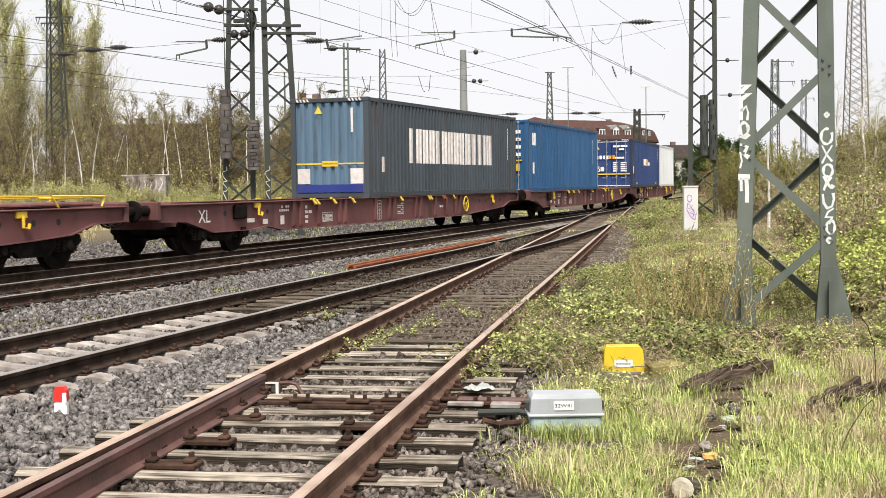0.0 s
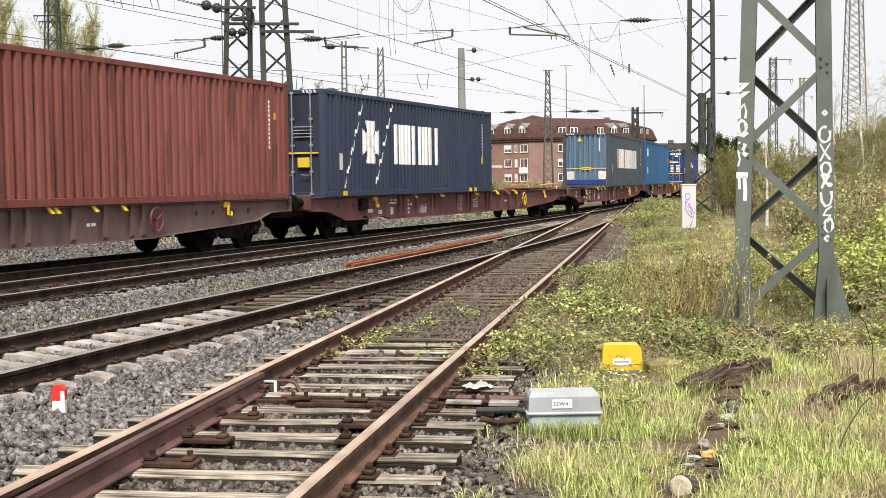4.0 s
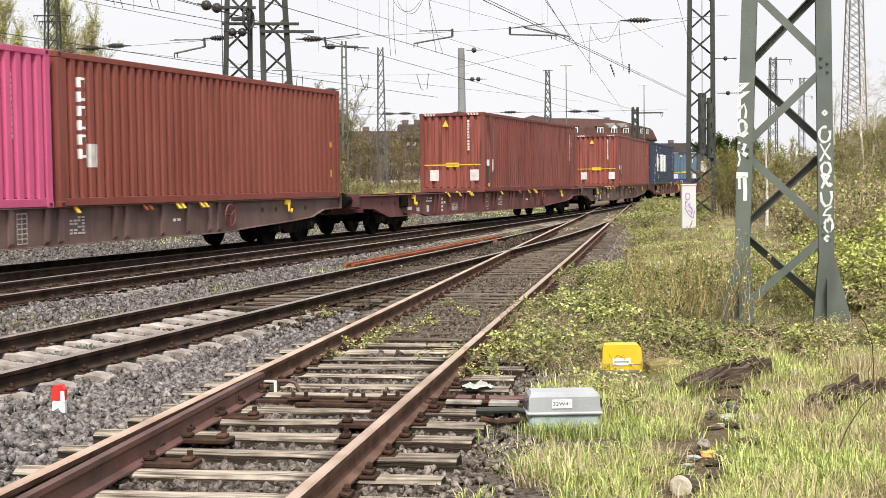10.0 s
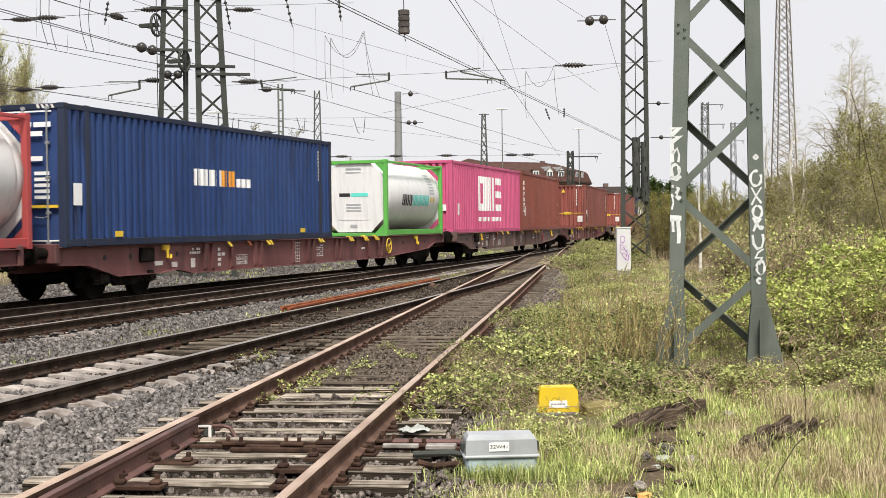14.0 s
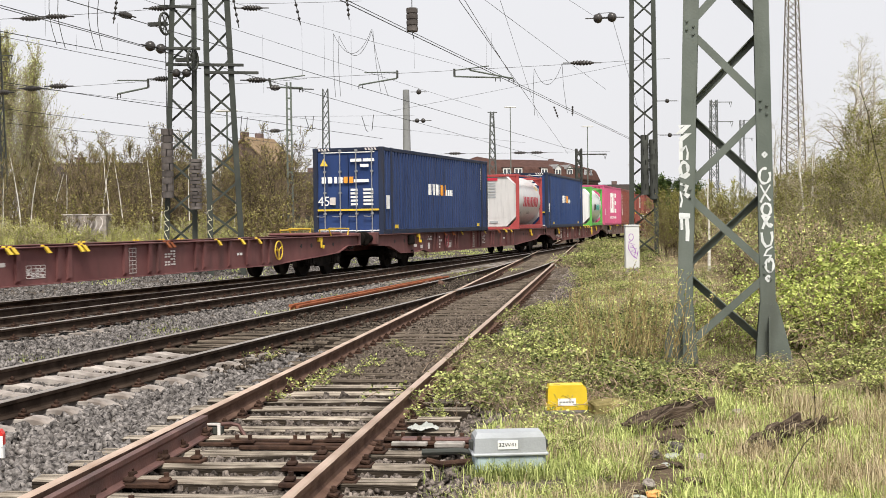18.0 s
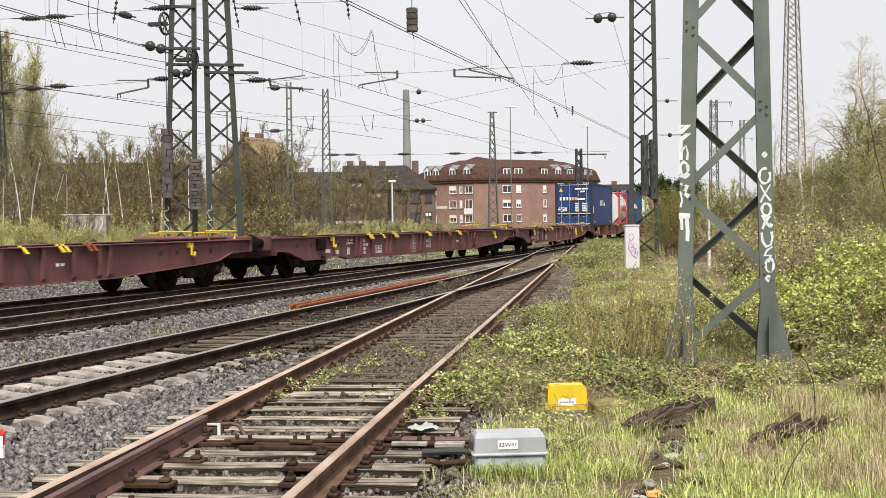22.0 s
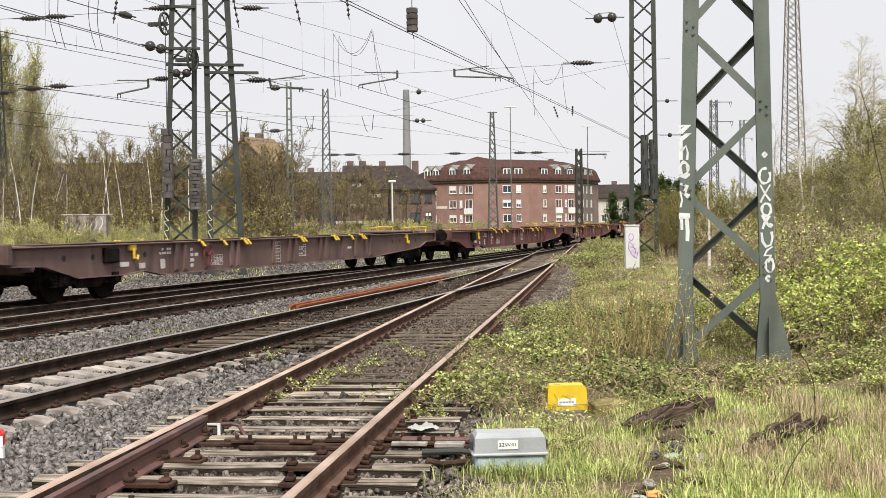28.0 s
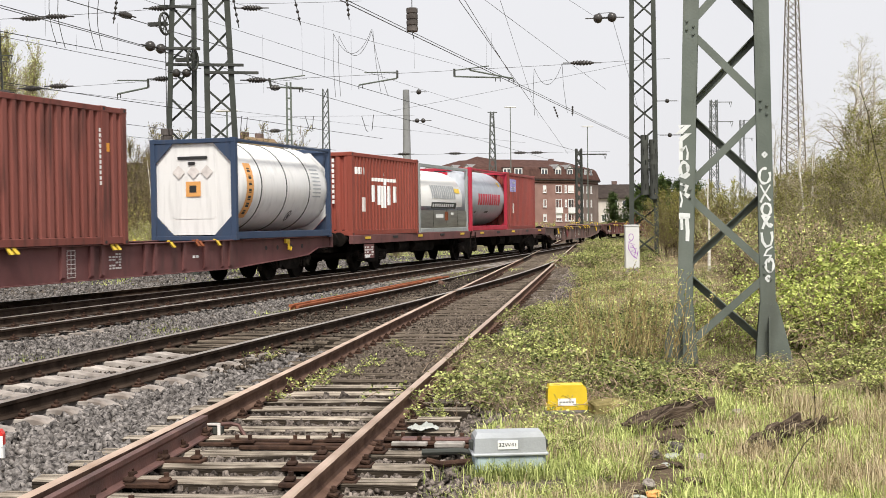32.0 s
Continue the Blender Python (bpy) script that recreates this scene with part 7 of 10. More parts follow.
steady_arm((-9.19, 44.5, 6.54), (-8.15, 44.5, 6.53), (-8.14, 44.5, 6.29), (-9.2, 44.5, 6.07))
steady_arm((-0.81, 50.0, 7.38), (0.47, 50.0, 7.39), (0.47, 50.0, 7.15), (-1.03, 50.0, 6.9))
steady_arm((4.05, 50.0, 7.6), (2.7, 50.0, 7.44), (2.7, 50.0, 7.2), (4.49, 50.0, 7.14))
steady_arm((3.3, 50.0, 7.5), (3.3, 50.0, 7.46), (3.3, 50.0, 7.44), (5.0, 50.0, 7.1))
steady_arm((-2.86, 46.0, 6.83), (-4.13, 46.0, 6.68), (-4.07, 46.0, 6.42), (-2.95, 46.0, 6.39))

for x0, z0, x1, z1, x2, z2, y in ((-1.83, 8.31, -1.13, 7.6, -0.46, 8.46, 46), (6.06, 7.72, 6.63, 7.07, 7.21, 7.92, 52)):
    t = thing("jumper_cable", "drooping dark jumper cable between wires", "wire", group="overhead wires")
    for k in (0, 0.2) if y == 46 else (0,):
        b = Build()
        pts = []
        for i in range(15):
            u = i / 14
            pts.append(((1 - u) ** 2 * x0 + 2 * u * (1 - u) * x1 + u * u * x2 + k * (1 - u), y, (1 - u) ** 2 * z0 + 2 * u * (1 - u) * (2 * z1 - (z0 + z2) / 2) + u * u * z2 - k * 0.4))
        b.path(pts, 0.01, 4)
        part("cable", b, M["wire"], t)
for x0, z0, x1, z1, y, r in ((-1.83, 8.31, -1.78, 6.05, 46, 0.01), (-1.63, 8.23, -1.6, 6.07, 46, 0.01), (-0.42, 8.44, -0.15, 6.14, 46, 0.01), (-0.46, 8.38, 0.08, 6.1, 46, 0.01), (6.06, 7.72, 6.06, 5.81, 52, 0.01), (7.21, 7.92, 7.4, 5.91, 52, 0.01),
                             (-9.74, 8.6, -9.58, 6.86, 38, 0.012), (-9.48, 8.6, -9.34, 6.76, 38, 0.012), (-8.82, 8.6, -8.69, 6.91, 39, 0.012), (-8.52, 8.6, -8.48, 6.85, 39, 0.012)):
    b = Build()
    bow = 0.12 if x0 < -5 else 0.04
    b.path([(x0 + (x1 - x0) * u - bow * math.sin(u * math.pi), y, z0 + (z1 - z0) * u) for u in (0, 0.2, 0.4, 0.6, 0.8, 1)], r, 4)
    solid("hanging_cable", b, M["wire"], "dark cable hanging between two wires", "wire", group="overhead wires")
b = Build()
for x, y, z0, z1 in ((-9.64, 37, 8.6, 6.96), (-9.02, 38, 7.18, 6.72), (-8.23, 40, 7.79, 6.92), (-4.35, 46, 8.29, 6.22), (-2.95, 46, 8.62, 6.83), (-2.16, 46, 9.32, 6.76), (-1.2, 46, 8.81, 6.29), (1.1, 48, 8.42, 7.28), (3.8, 48, 8.82, 7.34), (4.0, 48, 8.57, 7.34)):
    b.tube((x, y, z0), (x, y, z1), 0.004, 0.004, 4)
solid("dropper_wires", b, M["wire"], "thin droppers hanging between wires", "wire", kind="stuff")
for x0, y, z0, x1, z1 in ((-5.37, 46, 9.6, -5.18, 8.54), (-3.22, 46, 9.7, -2.99, 8.62), (-1.33, 46, 9.6, -1.26, 8.81), (-9.06, 44, 9.2, -9.19, 8.41), (9.22, 70, 7.8, 9.46, 7.13), (10.25, 70, 7.8, 10.24, 7.27)):
    t = thing("insulator_chain", "dark hanging chain of small insulators", "insulator", group="insulators")
    b = Build()
    n = 9
    b.path([(x0 + (x1 - x0) * i / n, y, z0 + (z1 - z0) * i / n) for i in range(n + 1)], 0.02, 5)
    part("rod", b, M["wire"], t)
    for i in range(1, n, 2):
        b = Build()
        b.lathe([(-0.05, 0.03), (-0.02, 0.055), (0.02, 0.055), (0.05, 0.03)], "z", 8, Matrix.Translation((x0 + (x1 - x0) * i / n, y, z0 + (z1 - z0) * i / n)))
        part("bead", b, M["insulator"], t)
for x, z in ((-5.64, 8.98), (-5.05, 8.98), (-1.69, 8.94), (-0.86, 9.01), (-10.04, 9.02), (-9.65, 8.94)):
    b = Build()
    b.path([(x, 90, z + 0.1), (x + (0.3 if x in (-5.64, -1.69) else -0.1), 90, z - 0.9), (x + (0.45 if x in (-5.64, -1.69) else -0.15), 90, z - 1.0)], 0.03, 4)
    solid("hanging_link", b, M["wire"], "short dark link hanging from a far wire", "wire", group="hanging links")
wire((-14, 90, 9.06), (2, 90, 9.05), 0.01, 0.02, "cross_wire", "thin far cross wire")
wire((11.75, 56, 6.75), (12.9, 56, 6.72), 0.009, 0, "stay_wire", "thin stay wire holding an insulator")
wire((11.75, 56, 5.25), (12.9, 56, 5.22), 0.009, 0, "stay_wire", "thin stay wire holding an insulator")
# dark cross beams that tie the two towers
for tw, x0, x1, z in ((tower_a, -0.55, 0.75, 7.5), (tower_a, -0.6, 0.6, 8.9), (tower_b, -1.9, 0.7, 6.98), (tower_b, -0.6, 1.2, 6.72), (tower_b, -0.6, 0.6, 9.3)):
    b = Build()
    b.cbox(x0, x1, -0.42, -0.36, z - 0.05, z + 0.05, 0.01)
    part("cross_beam", b, M["mast_dark"], tw)


# ---- houses beyond the yard ----
def window(parent, x, y, z, w, h, turn=0.0, blind=0.0, frame_m=None):
    """A white-framed window set in a wall that faces -y."""
    m = pose(x, y, z, 0, 0, turn)
    b = Build()
    o, i = [(-w / 2, 0), (w / 2, 0), (w / 2, h), (-w / 2, h)], [(-w / 2 + 0.1, 0.1), (w / 2 - 0.1, 0.1), (w / 2 - 0.1, h - 0.1), (-w / 2 + 0.1, h - 0.1)]
    v = [m @ Vector((a, yy, c)) for yy in (-0.06, 0.04) for a, c in o + i]
    b.add(v, [q for k in range(4) for n in ((k + 1) % 4,) for q in ((k, n, 4 + n, 4 + k), (8 + k, 12 + k, 12 + n, 8 + n), (k, 8 + k, 8 + n, n), (4 + k, 4 + n, 12 + n, 12 + k))])
    win = part("window", b, frame_m or M["frame_white"], parent)
    b = Build()
    b.box(-0.05, 0.05, -0.05, 0.03, 0.1, h - 0.1, m)
    part("mullion", b, frame_m or M["frame_white"], win)
    b = Build()
    b.box(-w / 2 - 0.08, w / 2 + 0.08, -0.14, 0.02, -0.08, -0.001, m)
    part("sill", b, frame_m or M["frame_white"], win)
    b = Build()
    b.box(-w / 2 + 0.08, w / 2 - 0.08, 0.0, 0.02, 0.08, h - 0.08, m)
    part("pane", b, M["glass"], win)
    if blind:
        b = Build()
        b.box(-w / 2 + 0.1, w / 2 - 0.1, -0.02, -0.003, h - 0.1 - (h - 0.2) * blind, h - 0.1, m)
        part("blind", b, M["frame_white"], win)
    return win


def brick_block():
    """The large red-brick block with a mansard roof; its front bends in four faces along the street."""
    t = thing("apartment_block", "red-brick apartment block with a brown mansard roof", "apartment building", pose(0, 0, 0))
    plan = [(7.6, 243), (16.06, 236), (26.5, 238), (37.1, 245), (42.5, 256), (42, 270), (6, 270)]
    eave = 9.3
    n = len(plan)

    def inset(d):
        """The plan drawn in by d metres on every side."""
        out = []
        for i in range(n):
            p, q, r = Vector(plan[i - 1]), Vector(plan[i]), Vector(plan[(i + 1) % n])
            e, f = (q - p).normalized(), (r - q).normalized()
            m = Vector((-e.y - f.y, e.x + f.x))
            m = m / max(0.3, m.length_squared / 2)
            out.append((q.x + m.x * d, q.y + m.y * d))
        return out

    # face by face: (place along it, width, tall white balcony doors below)
    faces = [[(0.125, 1.7, False), (0.56, 1.6, False), (0.73, 0.6, False), (0.895, 1.7, True)], [(0.603, 1.8, False), (0.81, 0.9, False)],
             [(0.3, 0.8, False), (0.574, 1.5, True), (0.715, 0.5, False), (0.82, 1.5, True)], [(0.15, 0.8, False), (0.38, 0.8, False), (0.6, 0.8, False)]]
    for i in range(n):
        (xa, ya), (xb, yb) = plan[i], plan[(i + 1) % n]
        nx_, ny_ = (yb - ya), -(xb - xa)
        l = math.hypot(nx_, ny_)
        nx_, ny_ = nx_ / l * 0.4, ny_ / l * 0.4
        b = Build()
        b.add([(xa, ya, -1), (xb, yb, -1), (xb, yb, eave), (xa, ya, eave), (xa - nx_, ya - ny_, -1), (xb - nx_, yb - ny_, -1), (xb - nx_, yb - ny_, eave), (xa - nx_, ya - ny_, eave)],
              [(0, 1, 2, 3), (7, 6, 5, 4), (0, 4, 5, 1), (3, 2, 6, 7), (0, 3, 7, 4), (1, 5, 6, 2)])
        wall = part("wall", b, M["brick"] if i != 3 else M["brick_grey"], t)
        if i < 4:
            turn = math.degrees(math.atan2(yb - ya, xb - xa))
            for j, (k, w, doors) in enumerate(faces[i]):
                x, y = xa + (xb - xa) * k, ya + (yb - ya) * k
                for fl, z in enumerate((1.4, 4.1, 6.8)):
                    if doors and fl == 1:
                        win = window(wall, x, y, 2.9, w, 2.7, turn, 0.0)
                        b = Build()
                        b.box(-w / 2 - 0.1, w / 2 + 0.1, -0.3, -0.08, 0.0, 1.1, pose(x, y, 2.9, 0, 0, turn))
                        part("balcony_panel", b, M["frame_white"], win)
                    else:
                        window(wall, x, y, z, w, 1.4, turn, (0.9, 0.0, 0.35, 0.0, 0.6)[(j * 2 + fl + i) % 5])
            b = Build()
            b.box(0, l, -0.04, 0.0, eave - 0.75, eave - 0.5, pose(xa, ya, 0, 0, 0, turn))
            part("brick_course", b, M["roof"], wall)
    levels = [(eave - 0.05, -0.35), (eave + 0.2, -0.4), (eave + 1.9, 0.35), (eave + 2.35, 0.8), (13.0, 5.5), (13.3, 6.6)]
    v = [(x, y, z) for z, d in levels for x, y in inset(d)]
    b = Build()
    b.add(v, [(j * n + i, j * n + (i + 1) % n, (j + 1) * n + (i + 1) % n, (j + 1) * n + i) for j in range(len(levels) - 1) for i in range(n)] + [tuple(range((len(levels) - 1) * n, len(levels) * n))])
    part("roof", b, M["roof"], t, "brown tiled mansard roof")
    b = Build()
    b.add([(10.0, 246, 11.6), (17.0, 239, 11.8), (25.5, 243, 11.9), (24, 256, 11.9), (11, 258, 11.6), (17.5, 247, 14.1), (20.5, 250, 13.7)],
          [(0, 1, 5), (1, 2, 6, 5), (2, 3, 6), (3, 4, 5, 6), (4, 0, 5), (4, 3, 2, 1, 0)])
    part("roof_hip", b, M["roof"], t, "raised hip over the street corner")
    b = Build()
    ring = [(x, y, z) for z, d in ((eave - 0.25, -0.3), (eave - 0.1, -0.5), (eave + 0.02, -0.5), (eave + 0.1, -0.3)) for x, y in inset(d)]
    b.add(ring, [(j * n + i, j * n + (i + 1) % n, (j + 1) * n + (i + 1) % n, (j + 1) * n + i) for j in range(3) for i in range(n)])
    part("eaves_gutter", b, M["roof_grey"], t)
    for i, rows in ((0, ((0.02, 1), (0.2, 1), (0.55, 1), (0.86, 1))), (1, ((0.6, 0), (0.81, 0))), (2, ((0.3, 0), (0.57, 1), (0.8, 1))), (3, ((0.3, 0), (0.6, 0)))):
        (xa, ya), (xb, yb) = plan[i], plan[i + 1]
        turn = math.degrees(math.atan2(yb - ya, xb - xa))
        for k, gable in rows:
            m = pose(xa + (xb - xa) * k, ya + (yb - ya) * k, eave + 0.12, 0, 0, turn)
            w = 0.78 if gable else 0.8
            b = Build()
            b.box(-w, w, 0.02, 2.6, 0, 2.0, m)
            dormer = part("dormer", b, M["roof"], t, "tiled roof dormer")
            b = Build()
            if gable:
                for s in (-1, 1):
                    b.prism([(s * (w + 0.12), 1.85), (s * (w + 0.12), 2.0), (0, 2.8), (0, 2.62)], -0.16, 3.2, m)
            else:
                b.box(-w - 0.1, w + 0.1, -0.12, 2.8, 2.0, 2.12, m)
            part("dormer_roof", b, M["zinc"] if gable else M["roof_grey"], dormer)
            b = Build()
            b.box(-w + 0.04, w - 0.04, -0.03, 0.02, 0.05, 1.98, m)
            if gable:
                b.prism([(-w, 1.98), (w, 1.98), (0, 2.64)], -0.03, 0.02, m)
            part("dormer_frame", b, M["frame_white"], dormer, "white dormer window")
            b = Build()
            for xx in (-w * 0.45, w * 0.45):
                b.box(xx - w * 0.3, xx + w * 0.3, -0.05, -0.03, 0.35, 1.75, m)
            part("pane", b, M["glass"], dormer)
    for xx, yy in ((21, 252), (33, 256)):
        b = Build()
        b.box(xx - 0.5, xx + 0.5, yy - 0.4, yy + 0.4, 12.4, 13.9)
        part("chimney", b, M["brick_dark"], t)
    return t


brick_block()


def gabled_house(name, label, x, y, w, d, eave, ridge, turn, wall_m, roof_m, cols, gable_front=False, storeys=2, blinds=True, hip=0.0):
    t = thing(name, label, "house", pose(x, y, 0, 0, 0, turn))
    for y0, y1, nm in ((-d / 2, -d / 2 + 0.35, "front"), (d / 2 - 0.35, d / 2, "back")):
        b = Build()
        b.box(-w / 2, w / 2, y0, y1, -1.2, eave)
        wall = part("wall", b, wall_m, t)
        if nm == "front":
            for i in range(cols):
                for s in range(storeys):
                    xx = -w / 2 + w * (i + 0.5) / cols
                    if (i * 3 + s) % 4 != 3:
                        window(wall, xx, y0 - 0.03, eave - 2.2 - 2.8 * s, 1.0 if i % 3 else 1.5, 1.4, 0, 0.4 if blinds and (i + s) % 5 == 0 else 0, M["roof"] if wall_m is M["brick_dark"] else None)
    for sx in (-1, 1):
        b = Build()
        if gable_front:
            b.box(sx * (w / 2 - 0.17) - 0.17, sx * (w / 2 - 0.17) + 0.17, -d / 2 + 0.35, d / 2 - 0.35, -1.2, eave)
        else:
            m = Matrix.Rotation(math.pi / 2, 4, "Z")
            b.prism([(-d / 2 + 0.35, -1.2), (d / 2 - 0.35, -1.2), (d / 2 - 0.35, eave - 0.1), (0, ridge - 0.3 if not (hip and sx > 0) else eave - 0.1), (-d / 2 + 0.35, eave - 0.1)], -sx * (w / 2) - 0.15, -sx * (w / 2) + 0.15, m)
        part("wall", b, wall_m, t)
    for s in (-1, 1):
        b = Build()
        if gable_front:
            b.add([(s * (w / 2 + 0.5), -d / 2 - 0.4, eave - 0.2), (0, -d / 2 - 0.4, ridge), (0, d / 2 + 0.4, ridge), (s * (w / 2 + 0.5), d / 2 + 0.4, eave - 0.2),
                   (s * (w / 2 + 0.5), -d / 2 - 0.4, eave - 0.42), (0, -d / 2 - 0.4, ridge - 0.25), (0, d / 2 + 0.4, ridge - 0.25), (s * (w / 2 + 0.5), d / 2 + 0.4, eave - 0.42)],
                  [(0, 1, 2, 3), (7, 6, 5, 4), (0, 4, 5, 1), (2, 6, 7, 3), (0, 3, 7, 4), (1, 5, 6, 2)])
        else:
            b.add([(-w / 2 - 0.4, s * (d / 2 + 0.5), eave - 0.2), (-w / 2 - 0.4, 0, ridge), (w / 2 + 0.4 - hip, 0, ridge), (w / 2 + 0.4, s * (d / 2 + 0.5), eave - 0.2),
                   (-w / 2 - 0.4, s * (d / 2 + 0.5), eave - 0.42), (-w / 2 - 0.4, 0, ridge - 0.25), (w / 2 + 0.4 - hip, 0, ridge - 0.25), (w / 2 + 0.4, s * (d / 2 + 0.5), eave - 0.42)],
                  [(0, 1, 2, 3), (7, 6, 5, 4), (0, 4, 5, 1), (2, 6, 7, 3), (0, 3, 7, 4), (1, 5, 6, 2)])
        part("roof", b, roof_m, t)
    if hip:
        b = Build()
        b.add([(w / 2 + 0.4, -d / 2 - 0.5, eave - 0.2), (w / 2 + 0.4, d / 2 + 0.5, eave - 0.2), (w / 2 + 0.4 - hip, 0, ridge), (w / 2 + 0.4, -d / 2 - 0.5, eave - 0.42), (w / 2 + 0.4, d / 2 + 0.5, eave - 0.42), (w / 2 + 0.4 - hip, 0, ridge - 0.25)],
              [(0, 1, 2), (5, 4, 3), (0, 3, 4, 1), (1, 4, 5, 2), (2, 5, 3, 0)])
        part("roof", b, roof_m, t)
    if gable_front:
        b = Build()
        b.prism([(-w / 2, eave), (w / 2, eave), (0, ridge - 0.3)], -d / 2, -d / 2 + 0.3)
        part("gable", b, wall_m, t)
    for xx in (-w * 0.3, w * 0.22):
        b = Build()
        b.box(xx - 0.5, xx + 0.5, 0.5, 1.3, ridge - 1.6, ridge + 0.7)
        part("chimney", b, M["brick_dark"], t)
    return t


gabled_house("terrace_house", "long brown-brick house with a dark tiled roof", -7.2, 196, 14.6, 10, 6.9, 9.4, 0, M["brick_dark"], M["roof_grey"], 8)
gabled_house("terrace_house", "brown-brick house with a hipped dark roof", 2.2, 190, 9.4, 10, 6.6, 10.0, 0, M["brick_dark"], M["roof_grey"], 5, hip=4.4)
gabled_house("terrace_house", "raised brown-brick stair block between two houses", -4.4, 193, 3.6, 7, 8.3, 10.2, 0, M["brick_dark"], M["roof_grey"], 1)
gabled_house("terrace_house", "dark house half hidden by birches", -31.5, 152, 15, 9, 6.0, 9.0, 0, M["brick_dark"], M["roof_grey"], 5)
gabled_house("gabled_house", "house with a tan tiled gable roof above the trees", -17.6, 178, 7.0, 7.0, 10.0, 13.5, 62, M["brick_dark"], M["tan"], 3)
gabled_house("terrace_house", "grey-roofed pale house beyond the brick block", 45.0, 262, 9, 9, 6.2, 8.8, 0, M["render_pale"], M["roof_grey"], 4)
gabled_house("terrace_house", "dark-roofed house at the end of the street", 57.0, 268, 12, 9, 4.6, 7.2, 0, M["brick_dark"], M["roof_grey"], 4)
for x, y, w, z in ((-5.2, 178, 5.0, 4.1), (-5.2, 178, 5.0, 1.6), (6.9, 182, 4.0, 3.6), (-16.8, 173.2, 5.8, 5.09), (-16.8, 173.2, 5.8, 2.77)):
    t = thing("balcony", "pale balcony parapet on the house front", "balcony", pose(x, y + 7.5 if x > -10 else y, z), group="balconies")
    b = Build()
    b.box(-w / 2, w / 2, -0.1, 0.1, -0.1, 0.25)
    part("parapet", b, M["render_pale"], t)
    b = Build()
    b.box(-w / 2, w / 2, 0.1, 2.0, -0.1, 0.05)
    part("slab", b, M["render_pale"], t)
t = thing("factory_chimney", "tall pale grey concrete chimney", "chimney", pose(4.1, 255, 0))
for i in range(9):
    b = Build()
    za, zb = i * 3.1, (i + 1) * 3.1
    b.lathe([(za + 0.01, 0.95 - 0.035 * i), (zb - 0.03, 0.95 - 0.035 * (i + 1)), (zb, 0.92 - 0.035 * (i + 1))], "z", 18)
    part("chimney_ring", b, M["chimney"], t, smooth=False)
t = thing("concrete_kiosk", "pale concrete hut wall with faded graffiti", "hut", pose(-13.7, 58.5, 0))
b = Build()
b.cbox(-1.0, 1.0, 0, 1.6, -0.3, 2.05, 0.03)
part("wall", b, M["concrete"], t)
b = Build()
b.cbox(-1.03, 1.03, -0.03, 1.63, 2.05, 2.1, 0.02)
part("roof", b, M["render_pale"], t)
for i in range(7):
    scrawl(t, loops(-0.8 + i * 0.26, 1.9, 1.2, 0.18, 8, i), -0.006, 0.05, M["weights"] if i == 2 else M["dullwhite"], "faded graffiti")


# ---- plants ----
def twig_mesh(name, segs, material):
    """Three-sided tapering rods from rows of (x, y, z, x, y, z, r0, r1)."""
    s = np.array(segs, float)
    a, b, r0, r1 = s[:, :3], s[:, 3:6], s[:, 6], s[:, 7]
    d = b - a
    d /= np.linalg.norm(d, axis=1, keepdims=True) + 1e-9
    ref = np.where(np.abs(d[:, 2:3]) < 0.9, [[0, 0, 1.0]], [[1.0, 0, 0]])
    u = np.cross(d, ref)
    u /= np.linalg.norm(u, axis=1, keepdims=True) + 1e-9
    w = np.cross(d, u)
    v = []
    for p, r in ((a, r0), (b, r1)):
        for k in range(3):
            t = 2 * math.pi * k / 3
            v.append(p + (u * math.cos(t) + w * math.sin(t)) * r[:, None])
    v = np.stack(v, 1).reshape(-1, 3)
    o = np.arange(len(s))[:, None] * 6
    f = np.concatenate([o + np.array([[k, (k + 1) % 3, 3 + (k + 1) % 3, 3 + k]]) for k in range(3)])
    return sheet(name, v, f, material)


def loft(name, rings, material, n=7):
    """One tapering trunk through rows of (x, y, z, r)."""
    v = [(x + r * math.cos(2 * math.pi * k / n), y + r * math.sin(2 * math.pi * k / n), z) for x, y, z, r in rings for k in range(n)]
    f = [(j * n + k, j * n + (k + 1) % n, (j + 1) * n + (k + 1) % n, (j + 1) * n + k) for j in range(len(rings) - 1) for k in range(n)]
    return Build().add(v, f).mesh(name, material, True)


def leaf_mesh(name, points, sizes, material, seed, flat=0.4, long=1.5):
    """Pointed leaves folded along the midrib, one island each."""
    rs = np.random.RandomState(seed)
    p = np.array(points, float)
    n = len(p)
    d = rs.normal(size=(n, 3))
    d[:, 2] *= 0.6
    d /= np.linalg.norm(d, axis=1, keepdims=True)
    up = rs.normal(size=(n, 3)) * flat + np.array([0, 0, 1.0])
    side = np.cross(d, up)
    side /= np.linalg.norm(side, axis=1, keepdims=True) + 1e-9
    nrm = np.cross(side, d)
    s = np.asarray(sizes, float)[:, None]
    v = np.stack([p, p + d * s * long * 0.5 + side * s * 0.5 + nrm * s * 0.12, p + d * s * long, p + d * s * long * 0.5 - side * s * 0.5 + nrm * s * 0.12], 1).reshape(-1, 3)
    o = np.arange(n)[:, None] * 4
    f = np.concatenate([o + np.array([[0, 1, 2, 3]])], 0)
    return sheet(name, v, f, material)


THIN = 0.003


